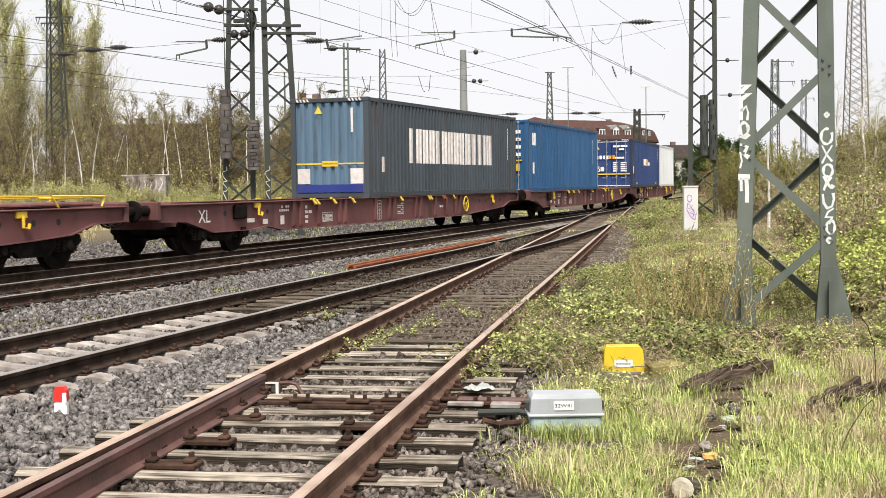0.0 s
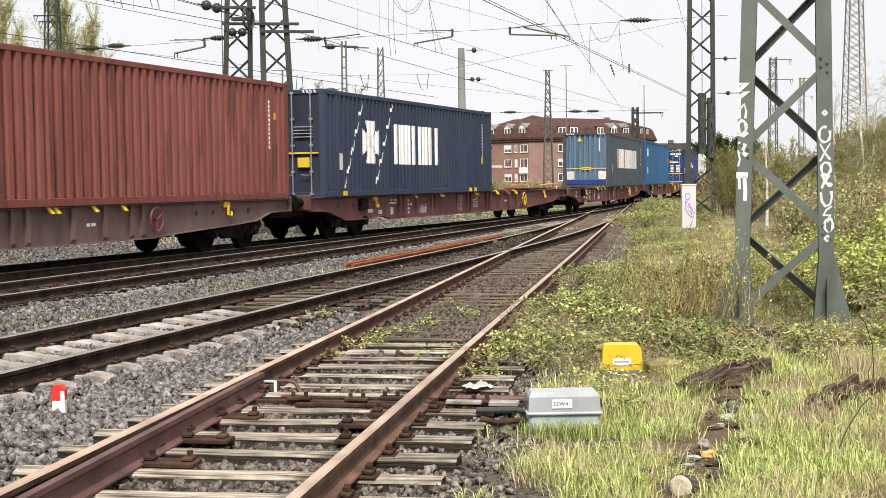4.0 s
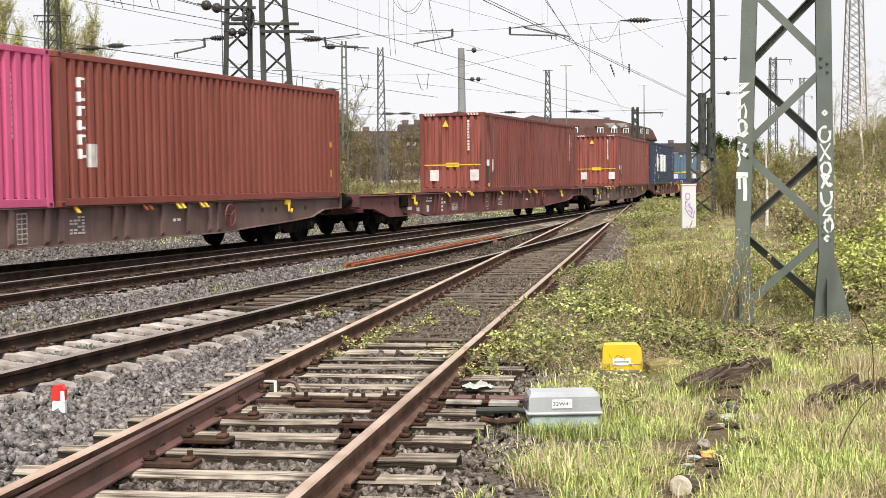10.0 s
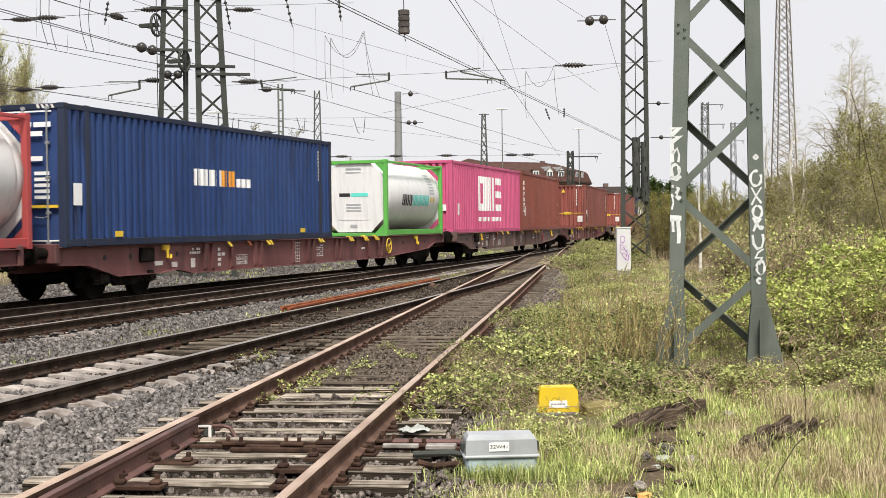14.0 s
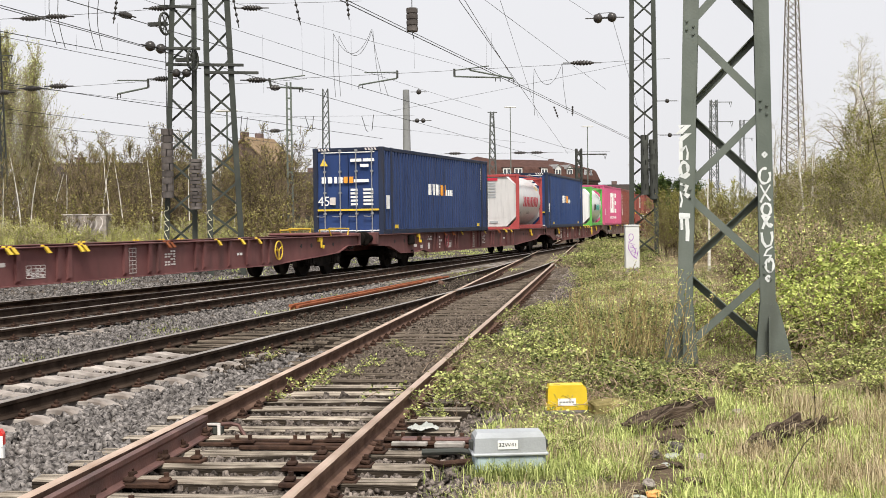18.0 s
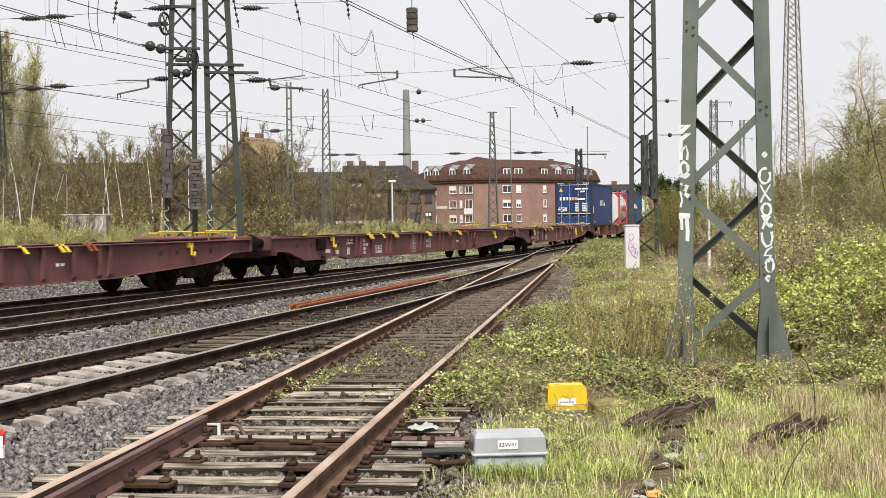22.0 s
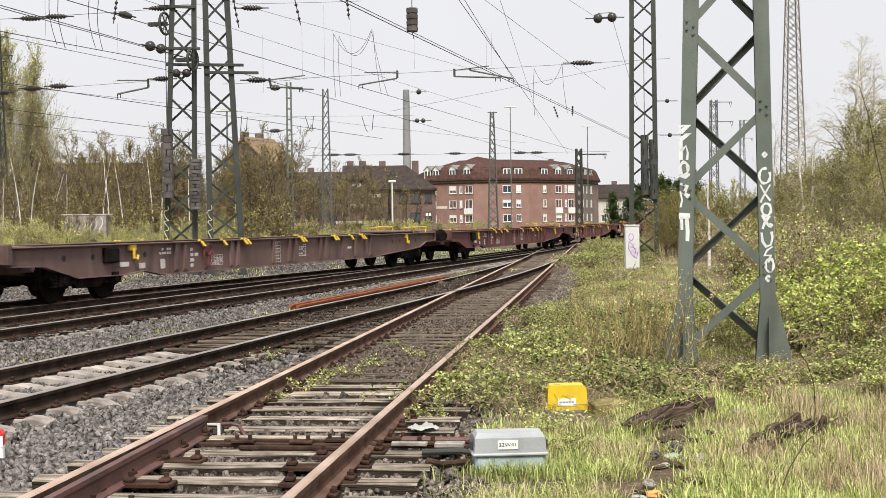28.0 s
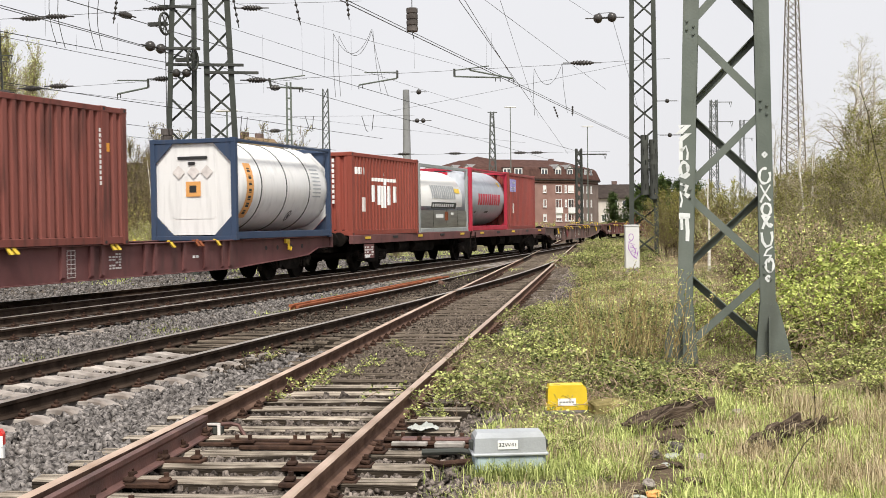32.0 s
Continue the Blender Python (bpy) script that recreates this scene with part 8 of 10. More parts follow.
def branch(rnd, segs, tips, p, d, length, r, depth, spread, up, droop, kids, wobble=0.18, keep=0.55):
    """A bending branch with side shoots."""
    n = 4
    q, v = Vector(p), Vector(d).normalized()
    step = length / n
    for i in range(n):
        v = (v + Vector((rnd.gauss(0, wobble), rnd.gauss(0, wobble), rnd.gauss(0, wobble) + up - droop * (i / n)))).normalized()
        e = q + v * step
        ra, rb = r * (1 - 0.75 * i / n), r * (1 - 0.75 * (i + 1) / n)
        segs.append((*q, *e, max(ra, THIN), max(rb, THIN * 0.7)))
        if depth > 0:
            for _ in range(kids if rnd.random() < 0.999 else 0):
                if i == 0 and rnd.random() < 0.6:
                    continue
                a = rnd.uniform(0, 2 * math.pi)
                s = v.orthogonal().normalized()
                s = (s * math.cos(a) + v.cross(s) * math.sin(a)).normalized()
                k = q.lerp(e, rnd.random())
                branch(rnd, segs, tips, k, v * (1 - spread) + s * spread, length * keep * rnd.uniform(0.6, 1.15), max(ra * 0.5, 0.003), depth - 1, spread, up, droop, max(1, kids - 1) if depth > 1 else kids, wobble, keep)
        else:
            tips.append((q.lerp(e, rnd.random()), v))
        q = e
    tips.append((q, v))


def tree(name, label, category, seed, stems, height, lean, r, depth, spread, up, droop, kids, leaves, leaf_size, leaf_m, trunk_m, twig_m, jitter=0.25, keep=0.5, first=0.25):
    """One plant as a template: trunk or stems, twigs, leaves. It is placed by copying."""
    rnd = random.Random(seed)
    t = thing(name, label, category)
    trunk, twigs, tips = [], [], []
    for s in range(stems):
        a = rnd.uniform(0, 2 * math.pi)
        base = Vector((math.cos(a), math.sin(a), 0)) * (0 if stems == 1 else rnd.uniform(0, jitter))
        v = Vector((math.cos(a) * lean * rnd.random(), math.sin(a) * lean * rnd.random(), 1)).normalized()
        h = height * rnd.uniform(0.75, 1.0)
        n = 9
        q = base - Vector((0, 0, 0.25))
        for i in range(n):
            v = (v + Vector((rnd.gauss(0, 0.05), rnd.gauss(0, 0.05), 0.06))).normalized()
            e = q + v * (h / n)
            ra, rb = r * (1 - 0.85 * i / n), r * (1 - 0.85 * (i + 1) / n)
            trunk.append((*q, *e, ra, rb))
            if i / n >= first:
                for _ in range(kids):
                    b = rnd.uniform(0, 2 * math.pi)
                    side = Vector((math.cos(b), math.sin(b), 0))
                    branch(rnd, twigs, tips, q.lerp(e, rnd.random()), v * (1 - spread) + side * spread, height * 0.33 * (1.15 - i / n) * rnd.uniform(0.6, 1.1), max(rb * 0.45, 0.006), depth, spread, up, droop, max(1, kids - 1), 0.16, keep)
            q = e
        tips.append((q, v))
    if stems == 1:
        part("trunk", loft("trunk", [s[:3] + (s[6],) for s in trunk] + [trunk[-1][3:6] + (trunk[-1][7],)], trunk_m), None, t)
    else:
        tagged(part("stem_clump", twig_mesh("stem_clump", trunk, trunk_m), None, t), kind="stuff")
    if twigs:
        tagged(part("crown", twig_mesh("crown", twigs, twig_m), None, t), kind="stuff")
    if leaves:
        pts, sizes = [], []
        for _ in range(leaves):
            p, v = tips[rnd.randrange(len(tips))]
            pts.append(p + Vector((rnd.gauss(0, leaf_size * 0.9), rnd.gauss(0, leaf_size * 0.9), rnd.gauss(0, leaf_size * 0.9))))
            sizes.append(leaf_size * rnd.uniform(0.6, 1.25))
        tagged(part("foliage", leaf_mesh("foliage", pts, sizes, leaf_m, seed), None, t), kind="stuff")
    return t


def sow(templates, places, group):
    """Copies of the templates at (x, y, size, turn); the templates themselves take the first places."""
    for i, (x, y, size, turn) in enumerate(places):
        m = pose(x, y, ground_z(x, y) - 0.05, 0, 0, turn)
        src = templates[i % len(templates)]
        if i < len(templates):
            src.matrix_basis = m
            src.scale = (size, size, size)
            tagged(src, group=group)
        else:
            c = copy_thing(src, m)
            c.scale = (size, size, size)


def belt(rnd, n, y0, y1, a0, a1, s0, s1):
    """Places spread over a fan-shaped strip between two distances and two slopes x / y."""
    out = []
    for i in range(n):
        y = y0 + (y1 - y0) * rnd.random()
        k = (i + rnd.random()) / n
        out.append(((a0 + (a1 - a0) * k) * y, y, rnd.uniform(s0, s1), rnd.uniform(0, 360)))
    rnd.shuffle(out)
    return out


rnd = random.Random(11)
THIN = 0.009
birches = [tree("birch_tree", "slender birch with white trunk and budding twigs", "tree", 20 + i, 1, 7.0, 0.16, 0.07, 1, 0.5, 0.02, 0.3, 3, 420, 0.055, M["leaf_olive"], M["birch"], M["twig"], keep=0.6, first=0.35) for i in range(4)]
sow(birches, [(-27.0, 74, 0.85, 0), (-20.5, 64, 0.8, 50), (-16.5, 60, 0.75, 100), (-15.7, 60.5, 0.8, 30), (-12.7, 60, 0.75, 200), (-12.2, 61, 0.8, 120), (-18.6, 66, 0.8, 260), (-22.5, 68, 0.85, 10),
              (-9.6, 62, 0.7, 80), (-24.5, 70, 0.9, 20), (-14.0, 64, 0.8, 150), (-7.6, 64, 0.65, 310), (-25.5, 66, 0.8, 70), (-17.3, 58, 0.65, 20), (-10.8, 60, 0.7, 230), (-19.4, 60, 0.7, 15), (-14.6, 59, 0.6, 290), (-21.6, 60, 0.7, 190), (-11.6, 66, 0.85, 45)], "birches")
pops = [tree("poplar_tree", "tall narrow poplar with spring buds", "tree", 40 + i, 1, 15, 0.02, 0.15, 1, 0.24, 0.12, 0.0, 9, 6600, 0.085, M["leaf_poplar"], M["bark"], M["twig_pale"], keep=0.55, first=0.08) for i in range(2)]
sow(pops, [(-24.9, 90, 1.06, 0), (-27.1, 92, 1.02, 80), (-24.1, 91, 0.95, 200), (-27.9, 91.5, 0.97, 130), (-30.7, 91, 1.0, 40), (-31.8, 92, 1.05, 250)], "poplars")
thin_trees = [tree("young_tree", "leafless young tree with many fine brown twigs", "tree", 60 + i, 3, 6.4, 0.3, 0.04, 1, 0.42, 0.08, 0.05, 3, 1100, 0.06, M["leaf_olive"], M["bark"], M["twig"], 0.5, 0.6, 0.2) for i in range(4)]
sow(thin_trees, belt(rnd, 30, 66, 92, -0.36, -0.085, 0.85, 1.12) + belt(rnd, 12, 68, 80, -0.14, -0.075, 0.95, 1.15) + belt(rnd, 9, 70, 78, -0.24, -0.15, 1.1, 1.3) + belt(rnd, 7, 120, 150, -0.07, 0.0, 1.0, 1.45) + belt(rnd, 5, 150, 170, -0.055, 0.02, 0.9, 1.3), "young trees")
THIN = 0.014
bare_trees = [tree("bare_tree", "dark leafless tree with a spreading crown before the houses", "tree", 90 + i, 2, 8.2, 0.35, 0.16, 2, 0.5, 0.06, 0.0, 2, 500, 0.1, M["leaf_olive"], M["bark"], M["bark"], 0.6, 0.5, 0.25) for i in range(2)]
sow(bare_trees, [(-7.6, 140, 0.95, 0), (-4.6, 144, 1.0, 70), (-2.2, 138, 0.9, 140), (0.6, 146, 0.95, 220), (2.6, 140, 0.8, 300), (-9.8, 136, 0.85, 30), (-14.5, 120, 0.9, 200), (-17.5, 118, 0.95, 100)], "bare trees")
THIN = 0.009
thickets = [tree("thicket_shrub", "leafless brown thicket with olive buds", "bush", 70 + i, 14, 2.8, 0.6, 0.018, 1, 0.45, 0.08, 0.0, 2, 1700, 0.055, M["leaf_olive"], M["twig"], M["twig"], 0.8, 0.5, 0.15) for i in range(3)]
sow(thickets, belt(rnd, 34, 58, 84, -0.37, -0.085, 0.8, 1.3) + belt(rnd, 10, 64, 100, -0.09, 0.02, 0.5, 0.8), "thicket")
bushes = [tree("leafy_bush", "yellow-green bush in fresh leaf", "bush", 80 + i, 14, 2.3, 0.6, 0.016, 1, 0.45, 0.1, 0.0, 2, 2600, 0.05, M["leaf_pale"], M["twig_pale"], M["twig_pale"], 0.6, 0.5, 0.1) for i in range(3)]
sow(bushes, belt(rnd, 22, 51, 60, -0.37, -0.09, 0.5, 1.0) + [(-15.4, 52, 0.95, 0), (-14.6, 52.5, 0.9, 90), (-16.2, 53, 0.9, 140), (-13.0, 53, 0.8, 30), (-12.6, 52, 0.85, 20), (-11.8, 51.5, 0.75, 60), (-10.8, 52, 0.8, 100), (-10.0, 51.5, 0.75, 170), (-9.2, 52, 0.7, 222), (-13.7, 51.5, 0.9, 310), (-14.3, 51, 0.8, 15)] + belt(rnd, 14, 60, 80, -0.09, 0.03, 0.45, 0.8) + belt(rnd, 12, 95, 120, -0.08, 0.03, 0.7, 1.0) + belt(rnd, 14, 120, 160, 0.0, 0.16, 0.7, 1.1), "bushes beyond the train")


THIN = 0.005


def bank(rnd, n, y0, y1, e0, e1, s0, s1):
    """Places on the bank east of the siding."""
    out = []
    for i in range(n):
        k = rnd.random() ** 1.4
        y = y0 + (y1 - y0) * k
        out.append((near_x(y) + rnd.uniform(e0, e1) * (1 + 0.3 * k), y, rnd.uniform(s0, s1), rnd.uniform(0, 360)))
    return out


THIN = 0.0022
bare_birches = [tree("bare_birch", "birch with white trunk and drooping leafless twigs", "tree", 110 + i, 1, 7.4, 0.1, 0.125, 2, 0.45, 0.05, 0.5, 3, 700, 0.026, M["leaf_pale"], M["birch"], M["twig_pale"], keep=0.5, first=0.3) for i in range(2)]
sow(bare_birches, [(14.75, 40, 1.0, 40), (15.1, 40.4, 0.92, 140), (11.9, 36, 0.55, 240), (12.2, 36.5, 0.5, 90), (12.6, 37.5, 0.6, 30), (17.5, 46, 0.9, 300), (18.9, 49, 0.9, 10), (14.0, 46, 0.7, 77), (10.4, 41, 0.5, 200), (16.4, 50, 0.75, 20)], "bank birches")
THIN = 0.005
bank_shrubs = [tree("bank_shrub", "tangled brown shrub with fresh leaves on the bank", "bush", 120 + i, 15, 2.2, 0.7, 0.012, 1, 0.45, 0.06, 0.1, 2, 2400, 0.034, M["leaf"], M["redtwig"], M["redtwig"], 0.6, 0.5, 0.1) for i in range(3)]
sow(bank_shrubs, bank(rnd, 30, 19, 62, 5.4, 10.5, 0.7, 1.05) + bank(rnd, 9, 15, 24, 6.2, 9.0, 0.6, 0.95) + bank(rnd, 10, 60, 90, 5, 14, 1.0, 1.5), "bank shrubs")
olives = [tree("budding_shrub", "tall shrub dense with olive-green buds on the bank", "bush", 140 + i, 12, 3.3, 0.4, 0.016, 1, 0.42, 0.08, 0.0, 2, 5200, 0.042, M["leaf_bush"], M["twig"], M["twig"], 0.6, 0.55, 0.1) for i in range(2)]
sow(olives, bank(rnd, 26, 28, 64, 7.0, 13, 0.55, 0.85) + [(12.0, 53, 0.9, 0), (12.9, 55, 1.0, 50), (13.8, 56, 1.0, 120), (14.8, 58, 1.05, 200), (13.2, 60, 1.0, 300), (15.6, 57, 1.0, 20)], "tall bank shrubs")
hazels = [tree("hazel_thicket", "dense olive hazel thicket at the top of the bank", "bush", 146 + i, 12, 3.4, 0.5, 0.02, 1, 0.45, 0.08, 0.0, 3, 7500, 0.04, M["leaf_hazel"], M["twig"], M["twig_pale"], 0.8, 0.55, 0.1) for i in range(2)]
sow(hazels, [(10.6, 28, 0.7, 0), (11.6, 29.5, 0.85, 70), (12.6, 31, 0.95, 140), (13.4, 32, 1.05, 210), (12.2, 33, 0.9, 280), (14.4, 34, 1.1, 20), (13.2, 36, 0.95, 90), (15.6, 37, 1.15, 160), (14.2, 39.5, 0.9, 230), (16.8, 41, 1.1, 300), (11.0, 32.5, 0.65, 45), (11.9, 35.5, 0.7, 115), (12.8, 42, 0.8, 185), (11.4, 38.5, 0.6, 255)], "hazel thickets")
evergreens = [tree("evergreen_tree", "dense dark evergreen tree at the street's end", "tree", 155, 3, 6.0, 0.3, 0.06, 1, 0.5, 0.1, 0.0, 4, 6000, 0.16, M["leaf_dark"], M["bark"], M["bark"], 0.8, 0.5, 0.05)]
sow(evergreens, [(30.5, 150, 1.0, 0), (32.2, 152, 1.1, 60), (34, 155, 1.0, 120), (36, 153, 0.95, 200), (28.6, 158, 0.9, 250), (38, 158, 1.0, 20)], "evergreens")
red_bush = [tree("red_bush", "dark red-leaved bush by the far mast", "bush", 150, 9, 2.4, 0.6, 0.016, 1, 0.45, 0.1, 0.0, 2, 1500, 0.06, M["leaf_red"], M["twig"], M["twig"], 0.6, 0.5, 0.1)]
sow(red_bush, [(18.3, 88, 1.1, 0), (19.4, 90, 1.0, 80)], "red bushes")
THIN = 0.0035


def cluster(rnd, pts, sizes, p, leaf_size):
    """A rosette of small leaflets round a shoot."""
    for _ in range(rnd.randint(3, 6)):
        pts.append((p.x + rnd.gauss(0, leaf_size * 0.8), p.y + rnd.gauss(0, leaf_size * 0.8), max(0.01, p.z + rnd.gauss(0.01, leaf_size * 0.5))))
        sizes.append(leaf_size * rnd.uniform(0.55, 1.3))


def bramble(seed, canes, reach, height, nodes, leaf_size, leaf_m, name="bramble", label="low bramble mound with fresh green leaves on brown canes"):
    """A low mound of arching canes, some dead, with leaf rosettes along the living ones."""
    rnd = random.Random(seed)
    t = thing(name, label, "bush")
    segs, pts, sizes = [], [], []
    for c in range(canes):
        a = rnd.uniform(0, 2 * math.pi)
        x, y = rnd.gauss(0, reach * 0.33), rnd.gauss(0, reach * 0.33)
        dead = c % 2
        h, l = height * rnd.uniform(0.3, 1.1) * (0.8 if dead else 1), reach * rnd.uniform(0.4, 1.2)
        bend = rnd.uniform(-0.5, 0.5)
        q = Vector((x, y, -0.05))
        n = 7
        for i in range(n):
            k = (i + 1) / n
            e = Vector((x + math.cos(a + bend * k) * l * k + rnd.gauss(0, 0.02), y + math.sin(a + bend * k) * l * k + rnd.gauss(0, 0.02), h * math.sin(k * rnd.uniform(2.3, 2.7)) + rnd.gauss(0, 0.015)))
            segs.append((*q, *e, 0.005, 0.004))
            if not dead:
                for _ in range(nodes):
                    cluster(rnd, pts, sizes, q.lerp(e, rnd.random()) + Vector((rnd.gauss(0, 0.03), rnd.gauss(0, 0.03), abs(rnd.gauss(0.015, 0.03)))), leaf_size)
            q = e
    tagged(part("cane_tangle", twig_mesh("cane_tangle", segs, M["redtwig"]), None, t), kind="stuff")
    tagged(part("foliage", leaf_mesh("foliage", pts, sizes, leaf_m, seed, 0.45, 1.2), None, t), kind="stuff")
    return t


def clear_of_mast(x, y):
    """Open ground before the near mast and round the boxes."""
    if 2.75 < x < 5.2 and 9.0 < y < 14.9:
        return False
    if 1.2 < x < 2.1 and 10.6 < y < 11.75:
        return False
    return True


brambles = [bramble(160 + i, 50, 0.7, 0.42, 2, 0.033, M["leaf"] if i % 2 else M["leaf_shade"]) for i in range(4)]
spots = []
for i in range(64):
    y = rnd.uniform(11.2, 21.5)
    x = near_x(y) + rnd.uniform(1.3, 3.6)
    if clear_of_mast(x, y):
        spot = (x, y, rnd.uniform(0.45, 1.05), rnd.uniform(0, 360))
        if i % 4 != 1:
            spots.append(spot)
for x, y, s, r in bank(rnd, 40, 15.0, 26, 4.0, 8.5, 0.8, 1.4) + bank(rnd, 14, 20, 40, 3.6, 6.0, 0.5, 0.9) + bank(rnd, 60, 19, 66, 1.5, 3.6, 0.4, 0.85) + bank(rnd, 36, 44, 92, 1.4, 4.2, 0.8, 1.3):
    spots.append((x, y, s, r))
spots += [(2.35, 11.0, 0.5, 10), (2.9, 12.7, 0.45, 70), (4.7, 11.9, 0.4, 20), (5.5, 13.0, 0.8, 90), (6.0, 13.6, 0.9, 10), (5.7, 14.8, 0.9, 50), (3.6, 13.9, 0.3, 30), (4.2, 14.1, 0.3, 60), (3.95, 13.3, 0.35, 0), (4.9, 14.6, 0.5, 40), (1.35, 7.4, 0.25, 15)]
sow(brambles, spots, "brambles")
low = [bramble(170 + i, 24, 0.34, 0.24, 2, 0.03, M["leaf"], "low_bramble", "low bramble sprawl with fresh leaves by the mast foot") for i in range(3)]
sow(low, [(rnd.uniform(2.4, 6.4), rnd.uniform(11.9, 13.5), rnd.uniform(0.6, 1.1), rnd.uniform(0, 360)) for _ in range(18)] + [(rnd.uniform(4.4, 6.0), rnd.uniform(10.4, 12.0), rnd.uniform(0.6, 1.0), rnd.uniform(0, 360)) for _ in range(7)] + [(0.35, 11.3, 0.7, 20), (0.5, 12.2, 0.9, 90), (0.75, 13.4, 1.0, 10), (0.95, 14.6, 0.9, 60), (1.25, 16.2, 0.9, 200), (1.6, 18, 1.0, 0), (1.15, 8.0, 0.5, 0), (1.3, 9.6, 0.6, 40), (1.25, 10.4, 0.8, 80)], "low brambles")
tangles = [bramble(180 + i, 60, 1.0, 0.75, 1, 0.028, M["leaf"], "dead_tangle", "tangle of dead brown canes with few leaves") for i in range(2)]
sow(tangles, [(3.9, 16.0, 0.8, 0), (4.9, 16.2, 0.9, 100), (5.9, 15.6, 1.0, 30), (6.8, 15.2, 1.1, 200), (3.0, 15.6, 0.6, 60), (6.4, 16.8, 1.2, 290), (7.4, 17.2, 1.3, 15), (5.4, 17.6, 1.0, 80), (4.2, 17.8, 0.9, 140), (7.9, 19.5, 1.3, 260), (6.4, 19.2, 1.1, 10), (3.3, 14.1, 0.35, 50), (4.1, 14.9, 0.4, 10), (2.5, 13.2, 0.45, 35), (8.4, 21.5, 1.2, 66), (5.2, 21, 0.9, 99)] + [(rnd.uniform(2.2, 6.4), rnd.uniform(12.3, 14.6), rnd.uniform(0.25, 0.42), rnd.uniform(0, 360)) for _ in range(16)] + [(rnd.uniform(5.0, 8.4), rnd.uniform(14.2, 19.0), rnd.uniform(0.7, 1.1), rnd.uniform(0, 360)) for _ in range(14)] + [(rnd.uniform(0.9, 2.2), rnd.uniform(11.6, 15.5), rnd.uniform(0.3, 0.5), rnd.uniform(0, 360)) for _ in range(18)], "dead tangles")
leafy_mounds = [bramble(175 + i, 70, 0.95, 1.15, 4, 0.046, M["leaf_bramble"], "tall_bramble", "tall bramble thicket in bright fresh leaf on the bank") for i in range(2)]
sow(leafy_mounds, [(5.4, 15.6, 0.8, 0), (6.2, 16.4, 0.95, 70), (7.0, 17.0, 1.0, 140), (6.0, 17.6, 0.9, 210), (7.6, 18.6, 1.05, 280), (5.2, 18.0, 0.75, 20), (8.2, 19.8, 1.1, 50), (6.8, 20.0, 0.9, 100), (6.6, 15.4, 0.85, 160), (4.6, 16.6, 0.6, 300), (9.0, 22.0, 1.1, 33), (6.9, 16.0, 1.0, 12), (7.6, 17.4, 1.1, 95), (7.2, 15.7, 0.85, 250), (8.4, 18.4, 1.2, 180)], "tall brambles")
saplings = [tree("sapling_clump", "clump of thin upright stems with small buds", "bush", 190 + i, 15, 1.5, 0.6, 0.006, 0, 0.3, 0.1, 0.0, 1, 420, 0.02, M["leaf"], M["sapling"], M["sapling"], 0.4, 0.5, 0.25) for i in range(2)]
sow(saplings, [(2.75, 13.9, 1.0, 0), (2.95, 14.2, 0.95, 60), (2.35, 14.2, 0.9, 130), (2.6, 14.8, 1.05, 280), (5.6, 14.6, 0.8, 20), (6.0, 15.4, 0.9, 77), (7.0, 17.8, 1.2, 10)], "saplings")


def long_shoot(points):
    """One tall bramble shoot close to the camera."""
    t = thing("tall_shoot", "single tall dark bramble shoot with tiny leaves", "plant", group="tall shoots")
    b = Build()
    b.path(points, 0.0035, 5)
    part("stem", b, M["darktwig"], t)
    rnd = random.Random(len(points))
    pts, sizes = [], []
    for a, c in zip(points[1:], points[2:]):
        cluster(rnd, pts, sizes, Vector(a).lerp(Vector(c), 0.5), 0.02)
    tagged(part("foliage", leaf_mesh("foliage", pts, sizes, M["leaf"], 5), None, t), kind="stuff")


long_shoot([(5.2, 12.0, 0.0), (5.0, 12.0, 0.7), (4.82, 12.0, 1.4), (4.66, 12.0, 2.1), (4.58, 12.0, 2.5), (4.5, 12.0, 2.76), (4.42, 12.0, 2.8)])
long_shoot([(2.32, 7.6, -0.2), (2.42, 7.65, 0.0), (2.53, 7.7, 0.14), (2.66, 7.75, 0.24), (2.78, 7.8, 0.28)])
long_shoot([(3.12, 9.3, -0.2), (3.14, 9.3, 0.1), (3.12, 9.27, 0.3), (3.06, 9.24, 0.46), (2.98, 9.2, 0.55)])


def blades(name, label, places, h0, h1, width, material, seed, lean=0.5):
    """Grass blades, each a bent pointed strip."""
    rs = np.random.RandomState(seed)
    p = np.array(places, float)
    n = len(p)
    h = rs.uniform(h0, h1, n) * p[:, 4] if p.shape[1] > 3 else rs.uniform(h0, h1, n)
    a = p[:, 3] + rs.normal(0, 0.5, n) if p.shape[1] > 3 else rs.uniform(0, 2 * math.pi, n)
    p = p[:, :3]
    d = np.stack([np.cos(a), np.sin(a)], 1)
    side = np.stack([-d[:, 1], d[:, 0], np.zeros(n)], 1) * (width * rs.uniform(0.6, 1.3, n))[:, None]
    l = lean * rs.uniform(0.1, 1.0, n)
    mid = p + np.concatenate([d * (h * l * 0.3)[:, None], (h * 0.6)[:, None]], 1)
    tip = p + np.concatenate([d * (h * l)[:, None], (h * (1 - 0.3 * l))[:, None]], 1)
    v = np.stack([p - side, p + side, mid + side * 0.75, mid - side * 0.75, tip], 1).reshape(-1, 3)
    o = np.arange(n)[:, None] * 5
    f = np.concatenate([o + np.array([[0, 1, 2]]), o + np.array([[0, 2, 3]]), o + np.array([[3, 2, 4]])])
    solid(name, sheet(name, v, f, material), None, label, "grass", kind="stuff")


def path_x(y):
    """The middle of the bare trodden path."""
    return 1.61 + 0.31 * (y - 7.87)


